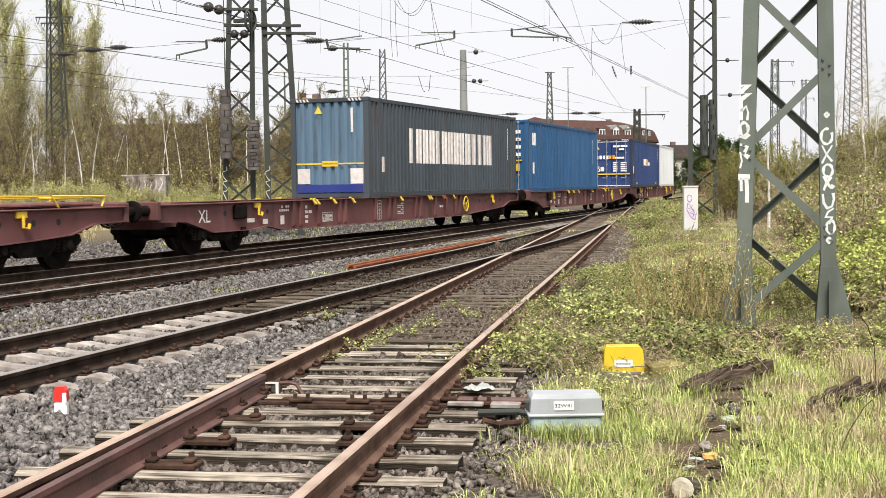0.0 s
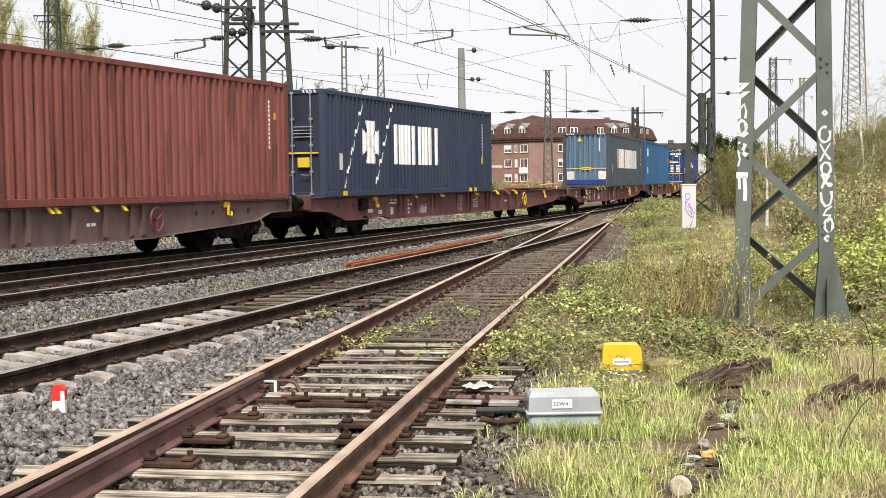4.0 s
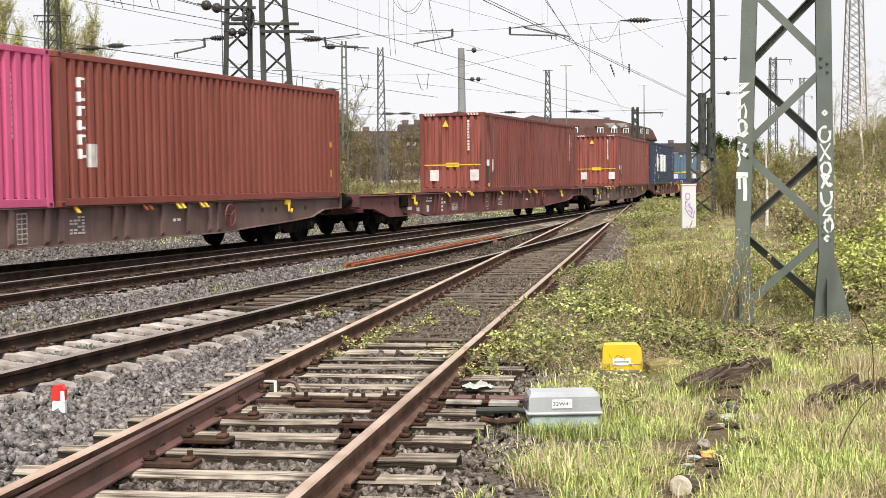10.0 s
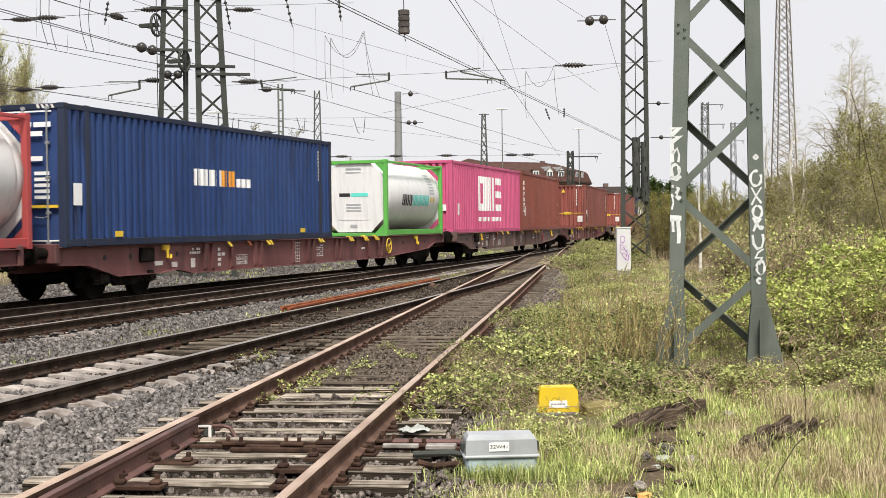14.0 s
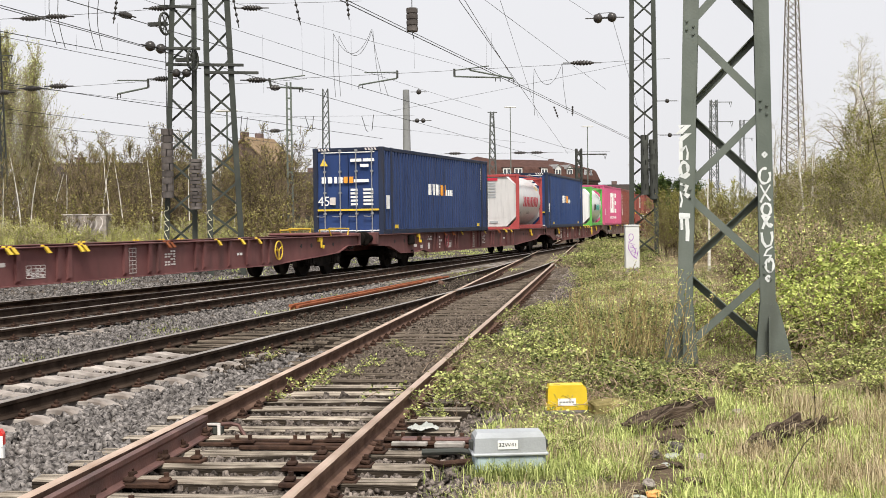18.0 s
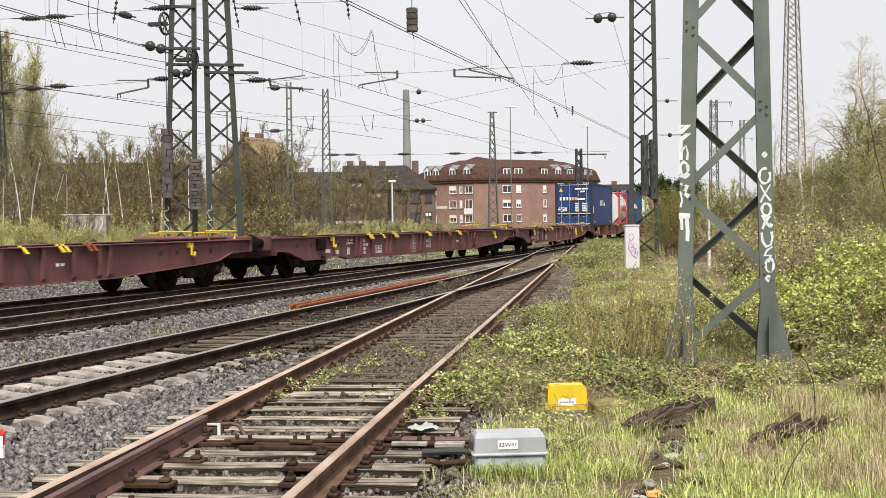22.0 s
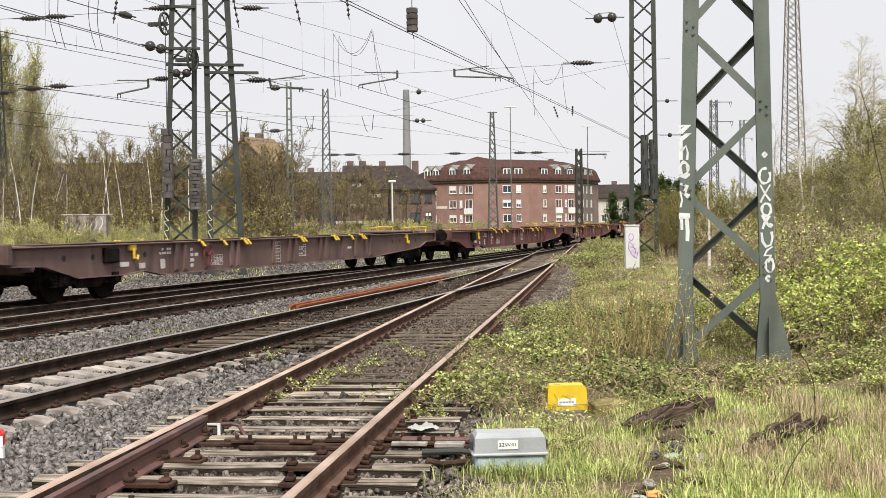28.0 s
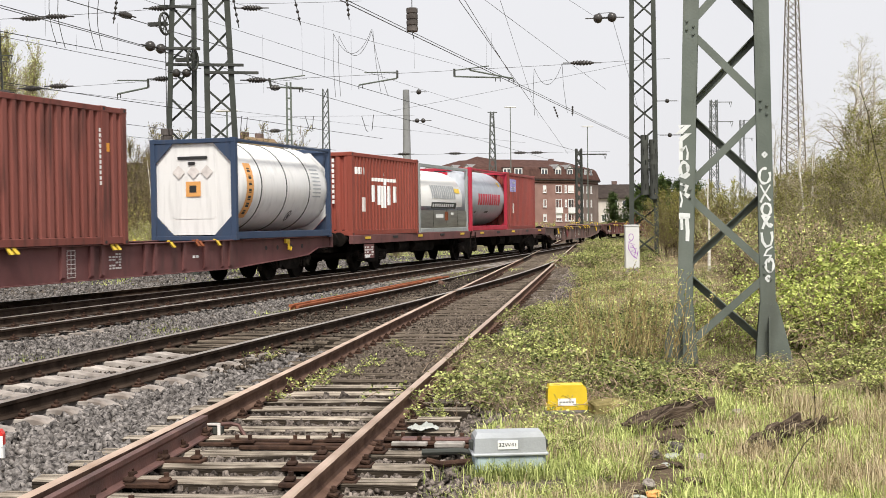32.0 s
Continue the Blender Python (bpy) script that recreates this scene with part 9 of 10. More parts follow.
def meadow(n, y0, y1, e0, e1, seed, clump=0.16, near=1.6, gap=-0.2, tuft=9):
    rnd = random.Random(seed)
    out = []
    while len(out) < n:
        y = y0 + (y1 - y0) * rnd.random() ** near
        x = near_x(y) + rnd.uniform(e0, e1)
        if noise.noise((x * 1.3, y * 1.3, seed)) < gap:
            continue
        if y < 10.6 and abs(x - path_x(y)) < 0.16 + 0.16 * noise.noise((x * 3, y * 3, 2)) and rnd.random() < 0.93:
            continue
        if x < near_x(y) + 1.9 and 13 < y < 24 and rnd.random() < 0.6:
            continue
        if (0.4 < x < 1.2 and 8.2 < y < 8.85) or (1.3 < x < 1.95 and 10.6 < y < 11.6):
            continue
        size = 0.6 + 0.9 * rnd.random() ** 2
        for _ in range(tuft):
            u, w = rnd.gauss(0, clump * 0.4), rnd.gauss(0, clump * 0.4)
            xx, yy = x + u, y + w
            if xx - near_x(yy) > 1.3:
                out.append((xx, yy, ground_z(xx, yy) - 0.01, math.atan2(w, u), size))
    return out


blades("grass", "fresh green grass beside the siding", meadow(95000, 5.8, 12.4, 1.5, 6.5, 1, 0.12, 1.6, -0.35, 26), 0.035, 0.135, 0.0032, M["grass"], 1, 1.1)
blades("box_grass", "fresh grass tuft in front of the point machine", [(rnd.gauss(0.84, 0.2), rnd.gauss(8.66, 0.07), -0.24) for _ in range(900)], 0.06, 0.17, 0.003, M["grass"], 14, 1.0)
blades("dry_grass", "short straw-coloured dry grass", meadow(22000, 6.0, 12.4, 1.7, 7.0, 2, 0.12, 1.5, -0.1, 12), 0.04, 0.2, 0.003, M["straw"], 2, 1.3)
blades("tall_dry_grass", "tall pale dry grass beside the near mast", meadow(22000, 6.5, 11.8, 4.1, 7.5, 3, 0.16, 1.2, -0.15, 18), 0.08, 0.28, 0.003, M["straw"], 3, 0.9)
blades("bank_grass", "green grass along the siding and the bank", meadow(19000, 19.5, 60, 1.9, 5.5, 4, 0.3, 1.4, -0.06), 0.03, 0.12, 0.006, M["grass"], 4, 0.9)
blades("thicket_grass", "pale green grass among the brambles", meadow(7000, 15.5, 20, 2.6, 6.0, 15, 0.3, 1.2, 0.0), 0.04, 0.16, 0.005, M["grass"], 15, 0.9)
blades("bank_dry_grass", "dry grass along the bank", meadow(9000, 20, 60, 1.9, 8.0, 5, 0.3, 1.6, 0.05), 0.05, 0.2, 0.006, M["straw"], 5, 0.9)


def yard_grass(n, seed):
    rnd = random.Random(seed)
    out = []
    while len(out) < n:
        y = rnd.uniform(16, 48)
        x = (mid_x(y) + third_x(y)) / 2 + rnd.gauss(0, 0.5)
        if noise.noise((x * 0.9, y * 0.5, 9)) > 0.12:
            for _ in range(8):
                xx, yy = x + rnd.gauss(0, 0.1), y + rnd.gauss(0, 0.1)
                out.append((xx, yy, ground_z(xx, yy) - 0.01))
    return out


blades("track_grass", "low weedy grass between the tracks", yard_grass(2600, 3), 0.03, 0.1, 0.006, M["grass"], 6)
blades("weed_patches", "yellow-green weeds beside the spare rails", [(x, y, ground_z(x, y) - 0.01) for x, y in ((-2.1 + 0.3 * (y - 24) + rnd.gauss(0, 0.3), y) for y in (rnd.uniform(24, 46) for _ in range(5200))) if noise.noise((x * 0.8, y * 0.6, 4)) > -0.05], 0.04, 0.14, 0.008, M["grass"], 9)


def verge(n, seed, d0, d1, gap):
    rnd = random.Random(seed)
    out = []
    while len(out) < n:
        y = rnd.uniform(38, 80)
        x = train_x(y) - rnd.uniform(d0, d1)
        if noise.noise((x * 0.5, y * 0.5, seed)) > gap:
            for _ in range(5):
                xx, yy = x + rnd.gauss(0, 0.12), y + rnd.gauss(0, 0.12)
                out.append((xx, yy, ground_z(xx, yy)))
    return out


blades("verge_grass", "sparse green verge beyond the train", verge(8000, 5, 2.6, 14, 0.1), 0.03, 0.13, 0.012, M["grass"], 7)
blades("verge_dry_grass", "tall dry grass beyond the train", verge(7000, 8, 8.0, 20, 0.0), 0.06, 0.3, 0.01, M["straw"], 8)
sprigs = []
for i, (x, y, s) in enumerate(((-0.72, 13.6, 0.32), (-0.9, 13.1, 0.25), (-1.55, 16.2, 0.25), (-0.2, 15.1, 0.22), (0.35, 16.0, 0.25), (-0.42, 14.4, 0.2), (0.9, 11.6, 0.3), (-1.1, 12.4, 0.18), (0.55, 13.0, 0.18), (1.9, 21.0, 0.25), (0.1, 17.4, 0.2), (1.4, 19.3, 0.2))):
    m = pose(x, y, -0.2, 0, 0, i * 50)
    if i < 2:
        c = bramble(198 + i, 9, 0.34, 0.3, 1, 0.05, M["leaf"], "track_sprig", "small leafy sprig growing between the sleepers")
        c.matrix_basis = m
        sprigs.append(c)
    else:
        c = copy_thing(sprigs[i % 2], m)
    c.scale = (s * 2.0, s * 2.0, s * 2.0)
    tagged(c, group="track weeds")
blades("tall_green_grass", "tall pale green grass before the thicket", [(x, y, ground_z(x, y)) for x, y in ((rnd.uniform(-20, -6), rnd.uniform(49.5, 54)) for _ in range(14000)) if noise.noise((x * 0.55, y * 0.3, 6)) > -0.1], 0.5, 1.5, 0.011, M["leaf_pale"], 12, 0.5)


# ---- small things beside and on the tracks ----
def writing(name, body, size, material, parent, m):
    fc = bpy.data.curves.new(name, "FONT")
    fc.body, fc.size, fc.extrude = body, size, 0.0008
    fc.align_x, fc.align_y = "CENTER", "CENTER"
    fc.materials.append(material)
    ob = new(name, fc)
    ob.parent = parent
    ob.matrix_basis = m
    return ob


t = thing("point_machine_box", "grey metal point machine housing with number label", "equipment box", pose(0.832, 9.0, -0.262, 0, 0, 1.5) @ Matrix.Diagonal((0.94, 0.85, 0.77, 1)))
b = Build()
b.cbox(-0.265, 0.265, -0.16, 0.16, 0.0, 0.2, 0.02)
part("base", b, M["bluebase"], t, "weathered blue-green lower casing")
b = Build()
b.cbox(-0.285, 0.285, -0.18, 0.18, 0.195, 0.225, 0.01)
part("rim", b, M["greybox"], t)
b = Build()
b.add([(-0.27, -0.165, 0.225), (0.27, -0.165, 0.225), (0.27, 0.165, 0.225), (-0.27, 0.165, 0.225), (-0.262, -0.155, 0.36), (0.262, -0.155, 0.36), (0.262, 0.155, 0.36), (-0.262, 0.155, 0.36),
       (-0.24, -0.1, 0.4), (0.24, -0.1, 0.4), (0.24, 0.1, 0.4), (-0.24, 0.1, 0.4)],
      [(3, 2, 1, 0), (0, 1, 5, 4), (1, 2, 6, 5), (2, 3, 7, 6), (3, 0, 4, 7), (4, 5, 9, 8), (5, 6, 10, 9), (6, 7, 11, 10), (7, 4, 8, 11), (8, 9, 10, 11)])
lid = part("lid", b, M["greybox"], t, "light grey sloping lid")
b = Build()
b.box(-0.095, 0.055, -0.171, -0.166, 0.26, 0.34)
part("number_label", b, M["white"], lid, "white number label")
writing("label_text", "32W41", 0.046, M["black"], lid, pose(-0.02, -0.1725, 0.3, 90, 0, 0))
for x in (-0.275, 0.275):
    b = Build()
    b.cbox(x - 0.02, x + 0.02, -0.05, 0.05, 0.24, 0.32, 0.008)
    part("side_latch", b, M["mast_dark"], t)
b = Build()
b.path([(-0.27, 0.02, 0.12), (-0.5, 0.02, 0.1), (-0.62, 0.02, 0.14)], 0.03, 8)
part("drive_rod", b, M["clip"], t)

t = thing("cable_box", "bright yellow cable box with a pale label", "equipment box", pose(1.62, 11.7, -0.165, 0, 0, -2) @ Matrix.Diagonal((1.03, 1, 0.86, 1)))
b = Build()
b.prism([(-0.185, -0.05), (0.185, -0.05), (0.185, 0.0), (0.175, 0.18), (0.15, 0.215), (-0.15, 0.215), (-0.165, 0.18), (-0.17, 0.03), (-0.185, 0.0)], -0.1, 0.1)
part("housing", b, M["bright_yellow"], t)
b = Build()
b.box(-0.08, 0.08, -0.106, -0.101, 0.0, 0.075)
part("label", b, M["white"], t)
b = Build()
for i in range(5):
    b.box(-0.065 + i * 0.027, -0.045 + i * 0.027, -0.108, -0.1062, 0.03, 0.045)
part("label_print", b, M["bar_steel"], t, "illegible dark marks")
b = Build()
b.cbox(-0.2, 0.2, -0.13, 0.13, -0.16, -0.05, 0.015)
part("plinth", b, M["weights"], t)
t = thing("concrete_slab", "mossy concrete slab by the cable box", "slab", pose(1.98, 11.5, -0.2, 4, -3, 8))
b = Build()
b.cbox(-0.16, 0.16, -0.1, 0.1, -0.05, 0.09, 0.015)
part("slab_body", b, M["mossy"], t, "mossy yellow-brown stone")

t = thing("marker_post", "small white clearance marker post with a red top", "marker post", pose(-2.93, 9.65, -0.26))
b = Build()
b.cbox(-0.05, 0.05, -0.035, 0.035, 0, 0.17, 0.012)
part("white_foot", b, M["white"], t)
b = Build()
b.prism([(-0.05, 0.171), (0.05, 0.171), (0.05, 0.25), (0.03, 0.285), (-0.03, 0.285), (-0.05, 0.25)], -0.035, 0.035)
part("red_cap", b, M["red"], t, "red cap")
b = Build()
b.box(0.02, 0.051, -0.037, -0.0355, 0.16, 0.24)
part("white_edge", b, M["white"], t)

t = thing("relay_cabinet", "pale grey narrow cabinet with purple scrawl", "cabinet", pose(7.36, 38.3, -0.15, 0, 0, -4))
b = Build()
b.cbox(-0.21, 0.21, -0.16, 0.16, 0.2, 1.47, 0.015)
part("body", b, M["cabinet"], t)
b = Build()
b.cbox(-0.225, 0.225, -0.175, 0.175, 1.47, 1.52, 0.012)
part("cap", b, M["cabinet"], t)
b = Build()
b.cbox(-0.2, 0.2, -0.15, 0.15, -0.15, 0.2, 0.01)
part("base", b, M["concrete"], t, "weathered concrete base")
for pts in (oval(-0.04, 1.15, 0.07, 0.1), [(0.0, 1.06), (-0.1, 0.98), (0.08, 0.92), (-0.08, 0.85), (0.12, 0.8), (-0.04, 0.72), (0.14, 0.66)], [(-0.1, 1.02), (-0.12, 0.8), (-0.02, 0.62), (0.12, 0.5)], [(0.16, 0.72), (0.12, 0.5), (0.02, 0.56)], [(-0.02, 0.92), (0.1, 0.74), (0.06, 0.6)]):
    scrawl(t, pts, -0.163, 0.024, M["purple"], "purple sprayed scrawl")

# loose rusty rails lying between the tracks
for k, (x0, y0, x1, y1, z) in enumerate(((-1.72, 24.3, 1.72, 36.6, -0.015), (-1.88, 24.6, 1.5, 36.4, -0.015))):
    pts = [(x0 + (x1 - x0) * i / 4, y0 + (y1 - y0) * i / 4, z) for i in range(5)]
    o = thing("loose_rail", "orange rusty spare rail lying on the ballast", "rail", group="spare rails")
    part("rail_body", rail_mesh("loose_rail", pts, RAIL_SIDE, M["loose_rail"]), None, o)
    part("rail_top", rail_mesh("loose_rail_top", pts, RAIL_TOP, M["loose_rail"]), None, o)

# switch blade and its gear on the siding
pts = [(near_x(y) - 0.763 + off, y, -0.004) for y, off in ((-6, 0.32), (4, 0.21), (6.5, 0.16), (8.2, 0.125), (9.6, 0.095), (10.35, 0.08))]
BLADE = [(-0.03, -0.158), (0.07, -0.158), (0.07, -0.145), (0.02, -0.13), (0.012, -0.055), (0.03, -0.03), (0.028, 0.0), (-0.025, 0.0), (-0.028, -0.04), (-0.012, -0.06), (-0.012, -0.13)]
part("switch_blade", rail_mesh("switch_blade", pts, BLADE, M["blade_rust"]), None, near_track, "rusty switch blade")
t = thing("switch_lock", "greasy switch lock with a pale bracket on the rail", "switch gear", pose(near_x(10.3) - 0.55, 10.3, -0.12, 0, 0, -9.6))
b = Build()
b.cbox(-0.09, 0.0, -0.03, 0.03, 0.03, 0.06, 0.008)
b.cbox(-0.05, 0.03, -0.035, 0.035, -0.03, 0.035, 0.008)
part("lock_case", b, M["mast_dark"], t)
b = Build()
b.cbox(-0.09, 0.02, -0.042, -0.032, 0.045, 0.062, 0.002)
b.cbox(-0.005, 0.02, -0.046, -0.034, -0.035, 0.05, 0.003)
part("white_bracket", b, M["dullwhite"], t, "pale worn bracket")
b = Build()
b.path([(0.02, 0, 0.05), (0.1, 0, 0.055), (0.16, 0, 0.04), (0.2, -0.01, -0.02), (0.24, -0.03, -0.075), (0.34, -0.04, -0.085), (0.9, -0.12, -0.09)], 0.016, 8)
part("lock_rod", b, M["blade_rust"], t)
t = thing("switch_rods", "rusty point rods crossing between the sleepers", "switch gear", pose(near_x(9.72), 9.72, -0.13, 0, 0, -9.6))
for dy, x0, x1 in ((0.0, -0.55, 1.75), (0.16, -0.4, 1.75), (-0.12, -0.2, 0.72)):
    b = Build()
    b.cbox(x0, x1, dy - 0.025, dy + 0.025, -0.03, 0.0, 0.006)
    part("rod", b, M["clip"], t)
for x, dy in ((-0.2, 0.0), (0.25, 0.0), (0.5, 0.08), (0.95, 0.16), (1.2, 0.0), (1.5, 0.16)):
    b = Build()
    b.cbox(x - 0.09, x + 0.09, dy - 0.05, dy + 0.05, 0.0, 0.025, 0.006)
    for e in (-0.05, 0.05):
        b.tube((x + e, dy, 0.025), (x + e, dy, 0.06), 0.018, 0.018, 6)
    part("rod_clamp", b, M["clip"], t)
b = Build()
b.cbox(1.0, 1.62, 0.02, 0.12, 0.0, 0.04, 0.012)
part("rod_cover", b, M["blade_rust"], t, "rusty brown rod cover")
b = Build()
b.cbox(0.95, 1.22, -0.1, -0.04, 0.0, 0.03, 0.006)
b.cbox(1.28, 1.5, -0.16, -0.05, 0.0, 0.035, 0.006)
part("bearing_plate", b, M["plate_steel"], t, "worn bright bearing plates")
b = Build()
b.path([(1.2, -0.22, -0.02), (1.5, -0.22, -0.01), (1.6, -0.22, -0.03), (1.64, -0.22, -0.12)], 0.024, 8)
part("crank_tube", b, M["mast_dark"], t, "bent grey crank tube")
for k, (dx, dy) in enumerate(((0.62, 9.25), (0.62, 8.3), (0.5, 8.85), (-0.45, 8.4), (-0.5, 9.2), (-0.42, 7.7))):
    o = thing("slide_chair", "greasy slide chair plate under the blade", "switch gear", pose(near_x(dy) + dx, dy, -0.155, 0, 0, -9.6), group="slide chairs")
    b = Build()
    b.cbox(-0.18, 0.18, -0.08, 0.08, -0.02, 0.012, 0.006)
    part("plate", b, M["clip"], o)
    for e in (-0.12, 0.12):
        b = Build()
        b.tube((e, 0.03, 0.012), (e, 0.03, 0.07), 0.02, 0.02, 6)
        b.cbox(e - 0.035, e + 0.035, -0.04, 0.04, 0.012, 0.04, 0.008)
        part("bolt", b, M["clip"], o)


def lump(name, label, category, x, y, z, size, material, seed, turn=0, tilt=0, group=""):
    """An uneven lump: a log, a stone, a crumpled bag."""
    bm = bmesh.new()
    bmesh.ops.create_icosphere(bm, subdivisions=3, radius=1.0)
    for v in bm.verts:
        n = noise.noise(v.co * 1.6 + Vector((seed, 0, 0))) * 0.35 + noise.noise(v.co * 5 + Vector((0, seed, 0))) * 0.14
        v.co *= 1 + n
        v.co = Vector((v.co.x * size[0], v.co.y * size[1], v.co.z * size[2]))
    me = bpy.data.meshes.new(name)
    bm.to_mesh(me)
    bm.free()
    me.materials.append(material)
    o = new(name, me)
    o.matrix_basis = pose(x, y, z, tilt, 0, turn)
    return tagged(o, label, category, group)


def rotten_sleeper(x, y, z, length, turn, tilt, seed):
    rnd = random.Random(seed)
    o = thing("rotten_sleeper", "split rotten dark sleeper lying in the grass", "timber", pose(x, y, z, 0, tilt, turn), group="rotten timbers")
    for i in range(5):
        b = Build()
        y0 = -0.13 + i * 0.052
        n = 7
        rows = []
        for k in range(n + 1):
            xx = -length / 2 + length * k / n + rnd.uniform(-0.06, 0.06)
            h = 0.1 + rnd.uniform(-0.05, 0.03) - 0.05 * abs(k / n - 0.5)
            rows.append([(xx, y0, -0.08), (xx, y0 + 0.046, -0.08), (xx, y0 + 0.042, h + rnd.uniform(-0.02, 0.02)), (xx, y0 + 0.006, h)])
        b.add([p for r in rows for p in r], [(k * 4 + j, k * 4 + (j + 1) % 4, k * 4 + 4 + (j + 1) % 4, k * 4 + 4 + j) for k in range(n) for j in range(4)] + [(0, 1, 2, 3), (n * 4 + 3, n * 4 + 2, n * 4 + 1, n * 4)])
        part("splintered_plank", b, M["rotwood"], o)
    return o


rotten_sleeper(2.34, 10.6, -0.15, 1.15, 44, -6, 3)
rotten_sleeper(3.0, 9.65, -0.18, 0.95, 44, -6, 4)
rotten_sleeper(3.7, 13.6, -0.2, 1.0, -12, 3, 5)
rnd = random.Random(77)
for i in range(26):
    y = rnd.uniform(7.2, 10.4)
    x = path_x(y) + rnd.gauss(0, 0.16)
    s = rnd.uniform(0.016, 0.045)
    lump("bark_scrap", "dark scrap of rotten wood on bare soil", "debris", x, y, ground_z(x, y) + 0.02, (s * 2.0, s, s * 0.5), M["rotwood"], i, rnd.uniform(0, 180), 0, "wood scraps")
for i, (x, y, s) in enumerate(((2.02, 9.05, 0.04), (1.9, 8.75, 0.03), (2.12, 9.5, 0.035), (1.52, 7.75, 0.035), (1.44, 7.55, 0.03))):
    lump("paper_scrap", "crumpled pale scrap on the trodden path", "litter", x, y, ground_z(x, y) + 0.02, (s * 1.4, s, s * 0.45), M["litter"], i + 60, i * 53, 8, "litter")
for i, (x, y, s) in enumerate(((2.1, 9.3, 0.045), (2.16, 8.85, 0.04), (1.9, 9.1, 0.035), (1.65, 8.1, 0.035), (3.9, 11.6, 0.05), (3.0, 10.9, 0.04))):
    lump("stone", "pale broken stone in the grass", "stone", x, y, ground_z(x, y) + 0.03, (s * 1.3, s, s), M["concrete"] if i % 2 else M["weights"], i + 40, i * 37, 10, "loose stones")


def torn_sheet(x, y, z, w, d, seed):
    """A torn crumpled plastic sheet."""
    o = thing("plastic_sheet", "torn crumpled white plastic sheet beside the rail", "litter", pose(x, y, z, 0, 0, 15), group="litter")
    n = 9
    v, f = [], []
    for j in range(n):
        for i in range(n):
            a, c = i / (n - 1) - 0.5, j / (n - 1) - 0.5
            e = 1 + 0.5 * noise.noise((a * 6, c * 6, seed))
            v.append((a * w * e, c * d * e, 0.05 * abs(noise.noise((a * 5, c * 5, seed + 4))) + 0.02 * noise.noise((a * 14, c * 14, seed))))
    f = [(j * n + i, j * n + i + 1, (j + 1) * n + i + 1, (j + 1) * n + i) for j in range(n - 1) for i in range(n - 1)]
    part("crumpled_film", Build().add(v, f), M["litter"], o)


torn_sheet(0.26, 10.45, -0.16, 0.24, 0.2, 3)
lump("plastic_bag", "crumpled white bag by the rail", "litter", 1.1, 14.6, -0.1, (0.05, 0.04, 0.05), M["litter"], 8, 40)
lump("orange_litter", "orange plastic scrap on bare soil", "litter", 1.62, 7.8, -0.17, (0.05, 0.035, 0.03), M["amber"], 10, 20)
lump("white_block", "small white block standing by the siding", "marker", 6.0, 46.5, -0.15, (0.22, 0.1, 0.1), M["litter"], 11, 0)
t = thing("sawn_log", "short sawn log end lying in the grass", "log", pose(1.32, 7.0, -0.16, 0, 0, 62))
b = Build()
b.tube((-0.07, 0, 0), (0.1, 0, -0.03), 0.068, 0.06, 14)
part("log_bark", b, M["bark"], t)
b = Build()
b.lathe([(-0.083, 0.045), (-0.075, 0.063), (-0.07, 0.065)], "x", 14)
part("cut_face", b, M["ceramic"], t, "pale cut face")
for x, y in ((3.2, 33.2), (3.55, 33.4)):
    lump("track_block", "small rusty block beside the track", "equipment", x - 2.2, y, -0.1, (0.12, 0.08, 0.1), M["rail_rust"], x, 0)


# ---- ballast stones: single faceted stones, too many to count ----
def stones(name, label, places, s0, s1, material, seed):
    rs = np.random.RandomState(seed)
    p = np.array(places, float)
    n = len(p)
    base = np.array([(x, y, z) for x in (-1, 1) for y in (-1, 1) for z in (-1, 1)], float) * 0.5
    jig = base[None] * rs.uniform(0.3, 1.3, (n, 8, 3))
    size = rs.uniform(s0, s1, (n, 1, 1)) * rs.uniform(0.65, 1.3, (n, 1, 3))
    v = jig * size
    ang = rs.uniform(0, 2 * math.pi, (n, 3))
    c, s = np.cos(ang), np.sin(ang)
    x, y, z = v[..., 0], v[..., 1], v[..., 2]
    x, y = x * c[:, None, 0] - y * s[:, None, 0], x * s[:, None, 0] + y * c[:, None, 0]
    y, z = y * c[:, None, 1] - z * s[:, None, 1], y * s[:, None, 1] + z * c[:, None, 1]
    x, y = x * c[:, None, 2] - y * s[:, None, 2], x * s[:, None, 2] + y * c[:, None, 2]
    v = np.stack([x, y, z], -1) + p[:, None, :]
    q = np.array([(0, 1, 3, 2), (4, 6, 7, 5), (0, 4, 5, 1), (2, 3, 7, 6), (0, 2, 6, 4), (1, 5, 7, 3)])
    f = (np.arange(n)[:, None, None] * 8 + q[None]).reshape(-1, 4)
    solid(name, sheet(name, v.reshape(-1, 3), f, material), None, label, "ballast", kind="stuff")


def bed(n, y0, y1, fx0, fx1, near, seed, lift=0.0):
    rs = np.random.RandomState(seed)
    k = rs.random_sample(n)
    ys = y0 + (y1 - y0) * k ** near
    us = rs.random_sample(n)
    a = np.array([fx0(y) for y in ys])
    b = np.array([fx1(y) for y in ys])
    xs = a + (b - a) * us
    return [(x, y, ground_z(x, y) + lift + h + (0.0 if y > 20 else -0.01 if abs(x - mid_x(y)) < 0.72 else 0.03 if 0.95 < abs(x - mid_x(y)) < 1.4 else 0.0)) for x, y, h in zip(xs, ys, rs.uniform(-0.03, 0.03, n))]


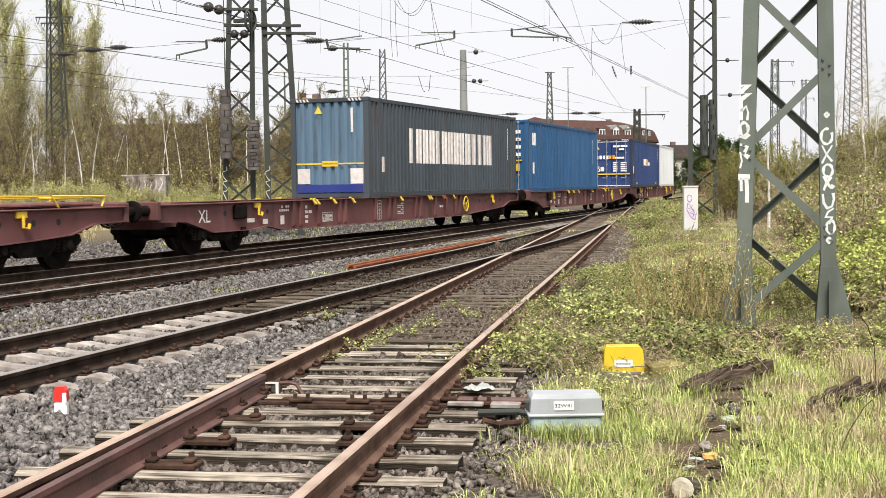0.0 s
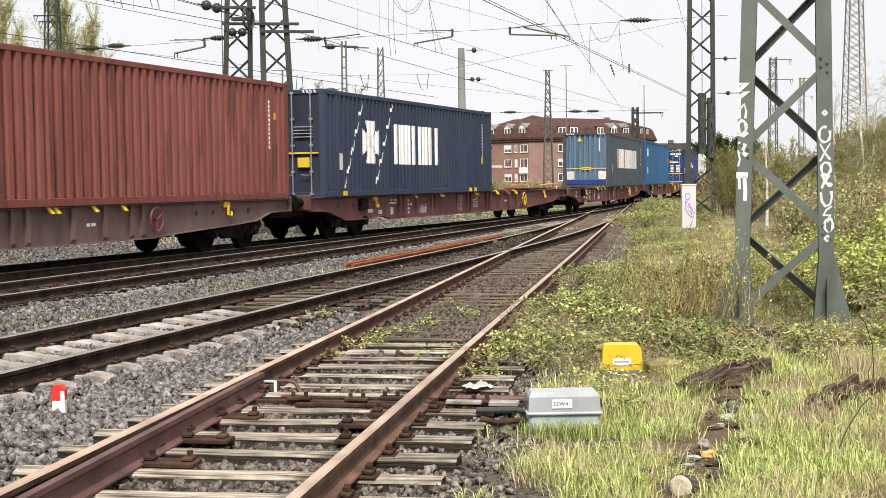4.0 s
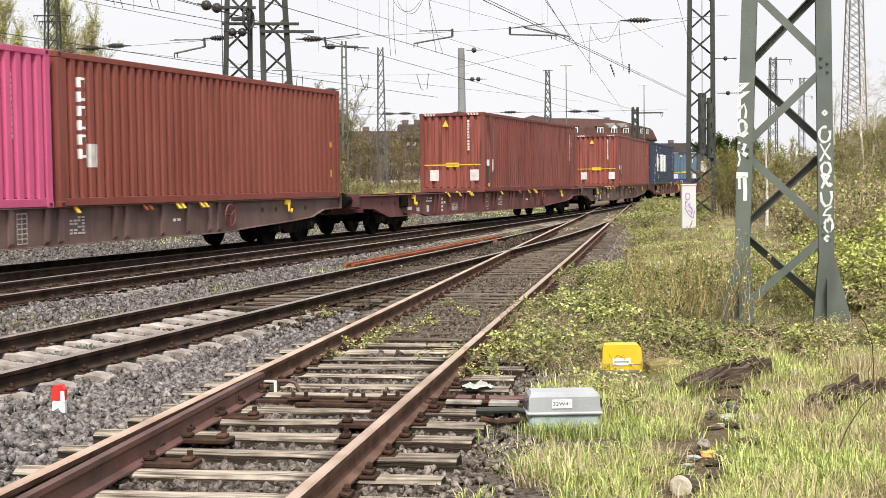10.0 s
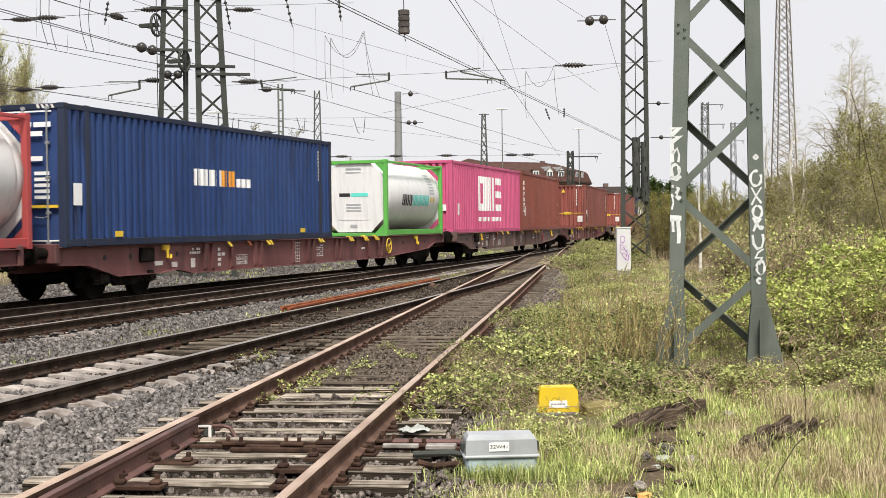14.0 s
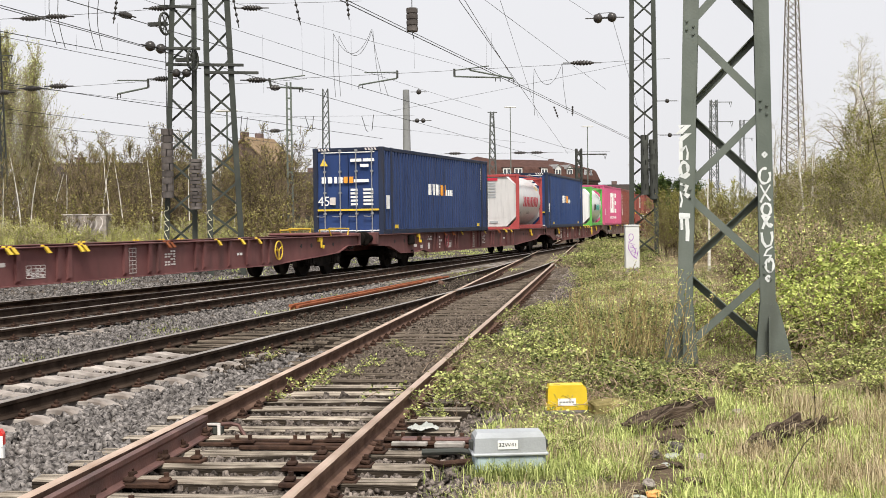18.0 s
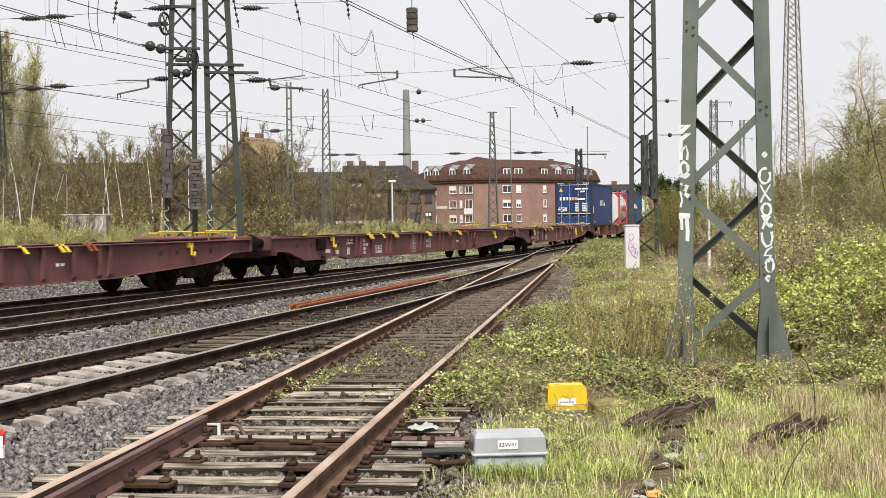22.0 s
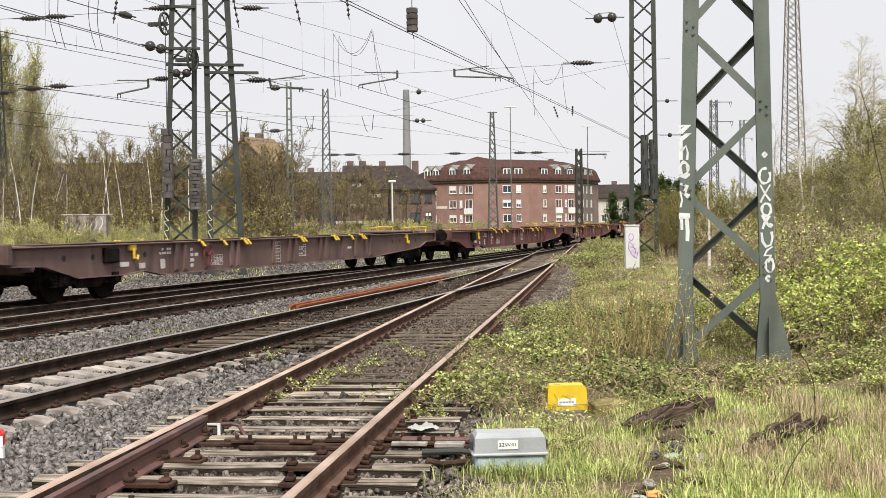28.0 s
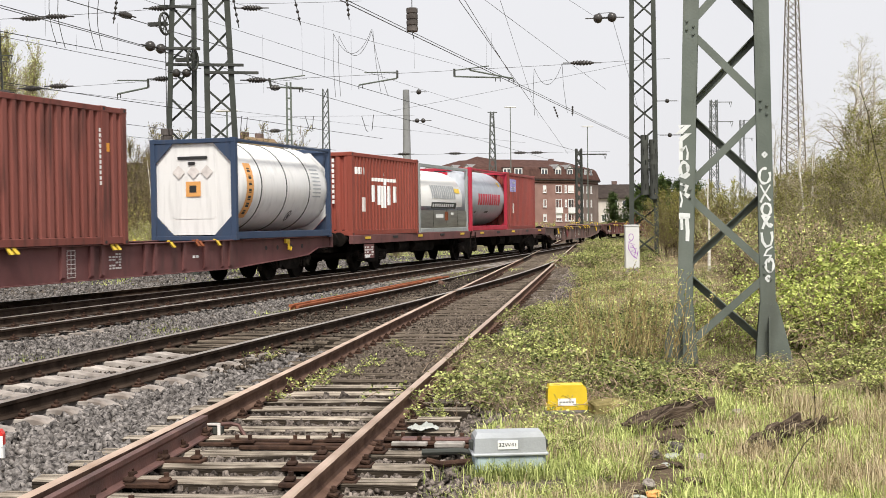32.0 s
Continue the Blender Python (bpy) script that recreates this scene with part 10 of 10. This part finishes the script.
stones("ballast_stones", "grey crushed ballast stones", bed(21000, 5.6, 15, lambda y: mid_x(y) - 1.6, lambda y: near_x(y) - 0.9, 1.3, 1), 0.03, 0.085, M["stone"], 1)
stones("siding_stones", "grey stones between the nearest sleepers", bed(9500, 5.8, 12.6, lambda y: near_x(y) - 0.68, lambda y: near_x(y) + 0.68, 1.1, 2, 0.028), 0.028, 0.075, M["siding_stone"], 2)
stones("siding_stones", "small brown stones between overgrown sleepers", bed(10000, 12.4, 30, lambda y: near_x(y) - 0.68, lambda y: near_x(y) + 0.68, 1.2, 7, 0.002), 0.022, 0.06, M["dark_stone"], 7)
stones("shoulder_stones", "brown-grey stones on the siding's shoulder", bed(11000, 5.8, 50, lambda y: near_x(y) + 0.85, lambda y: near_x(y) + 1.75, 1.3, 3), 0.025, 0.06, M["siding_stone"], 3)
stones("yard_stones", "grey ballast stones between the running tracks", bed(22000, 13, 36, lambda y: third_x(y) - 2.0, lambda y: mid_x(y) - 1.2 if y > 17 else near_x(y) - 0.9, 1.5, 4), 0.035, 0.085, M["stone"], 4)
stones("turnout_stones", "dark brown stones round the turnout", bed(11000, 15, 40, lambda y: mid_x(y) - 1.2, lambda y: min(near_x(y) - 0.9, mid_x(y) + 1.3), 1.4, 6, 0.03), 0.025, 0.06, M["dark_stone"], 6)
stones("verge_stones", "pale gravel beyond the train", bed(9000, 24, 64, lambda y: train_x(y) - 7.0, lambda y: train_x(y) - 1.4, 1.2, 5), 0.04, 0.12, M["stone"], 5)


# ---- the train rolls by ----
def wheel_pose(ax, r, way):
    """A wheel turned about its axle after it has rolled a way."""
    return pose(ax, 0, r, 0, math.degrees(way / r) % 360.0, 0)


def motions():
    times = [0.5 * i for i in range(65)]
    place = {}
    for ob, sigma, reach in MOVING:
        z = DECK if ob in CONTAINERS else 0.0
        place[ob] = sigma
        walk(ob, [(t, ride_pose(sigma, reach, t, z)) for t in times])
    for wheel, wagon, ax, r in WHEELS:
        # it turns while it rolls through the near part of the yard
        near = [0.05 * i for i in range(641) if -16 < place[wagon] + ax + run(0.05 * i) < 46]
        if near:
            near = ([0.0] if near[0] > 0 else []) + near + ([SECONDS] if near[-1] < SECONDS - 0.01 else [])
            rows = [(t, wheel_pose(ax, r, run(t))) for t in near]
            if near[0] == 0.0 and near[1] > 0.06:
                rows[0] = (0.0, rows[1][1])
            if near[-1] - near[-2] > 0.06:
                rows[-1] = (SECONDS, rows[-2][1])
            walk(wheel, rows)


motions()
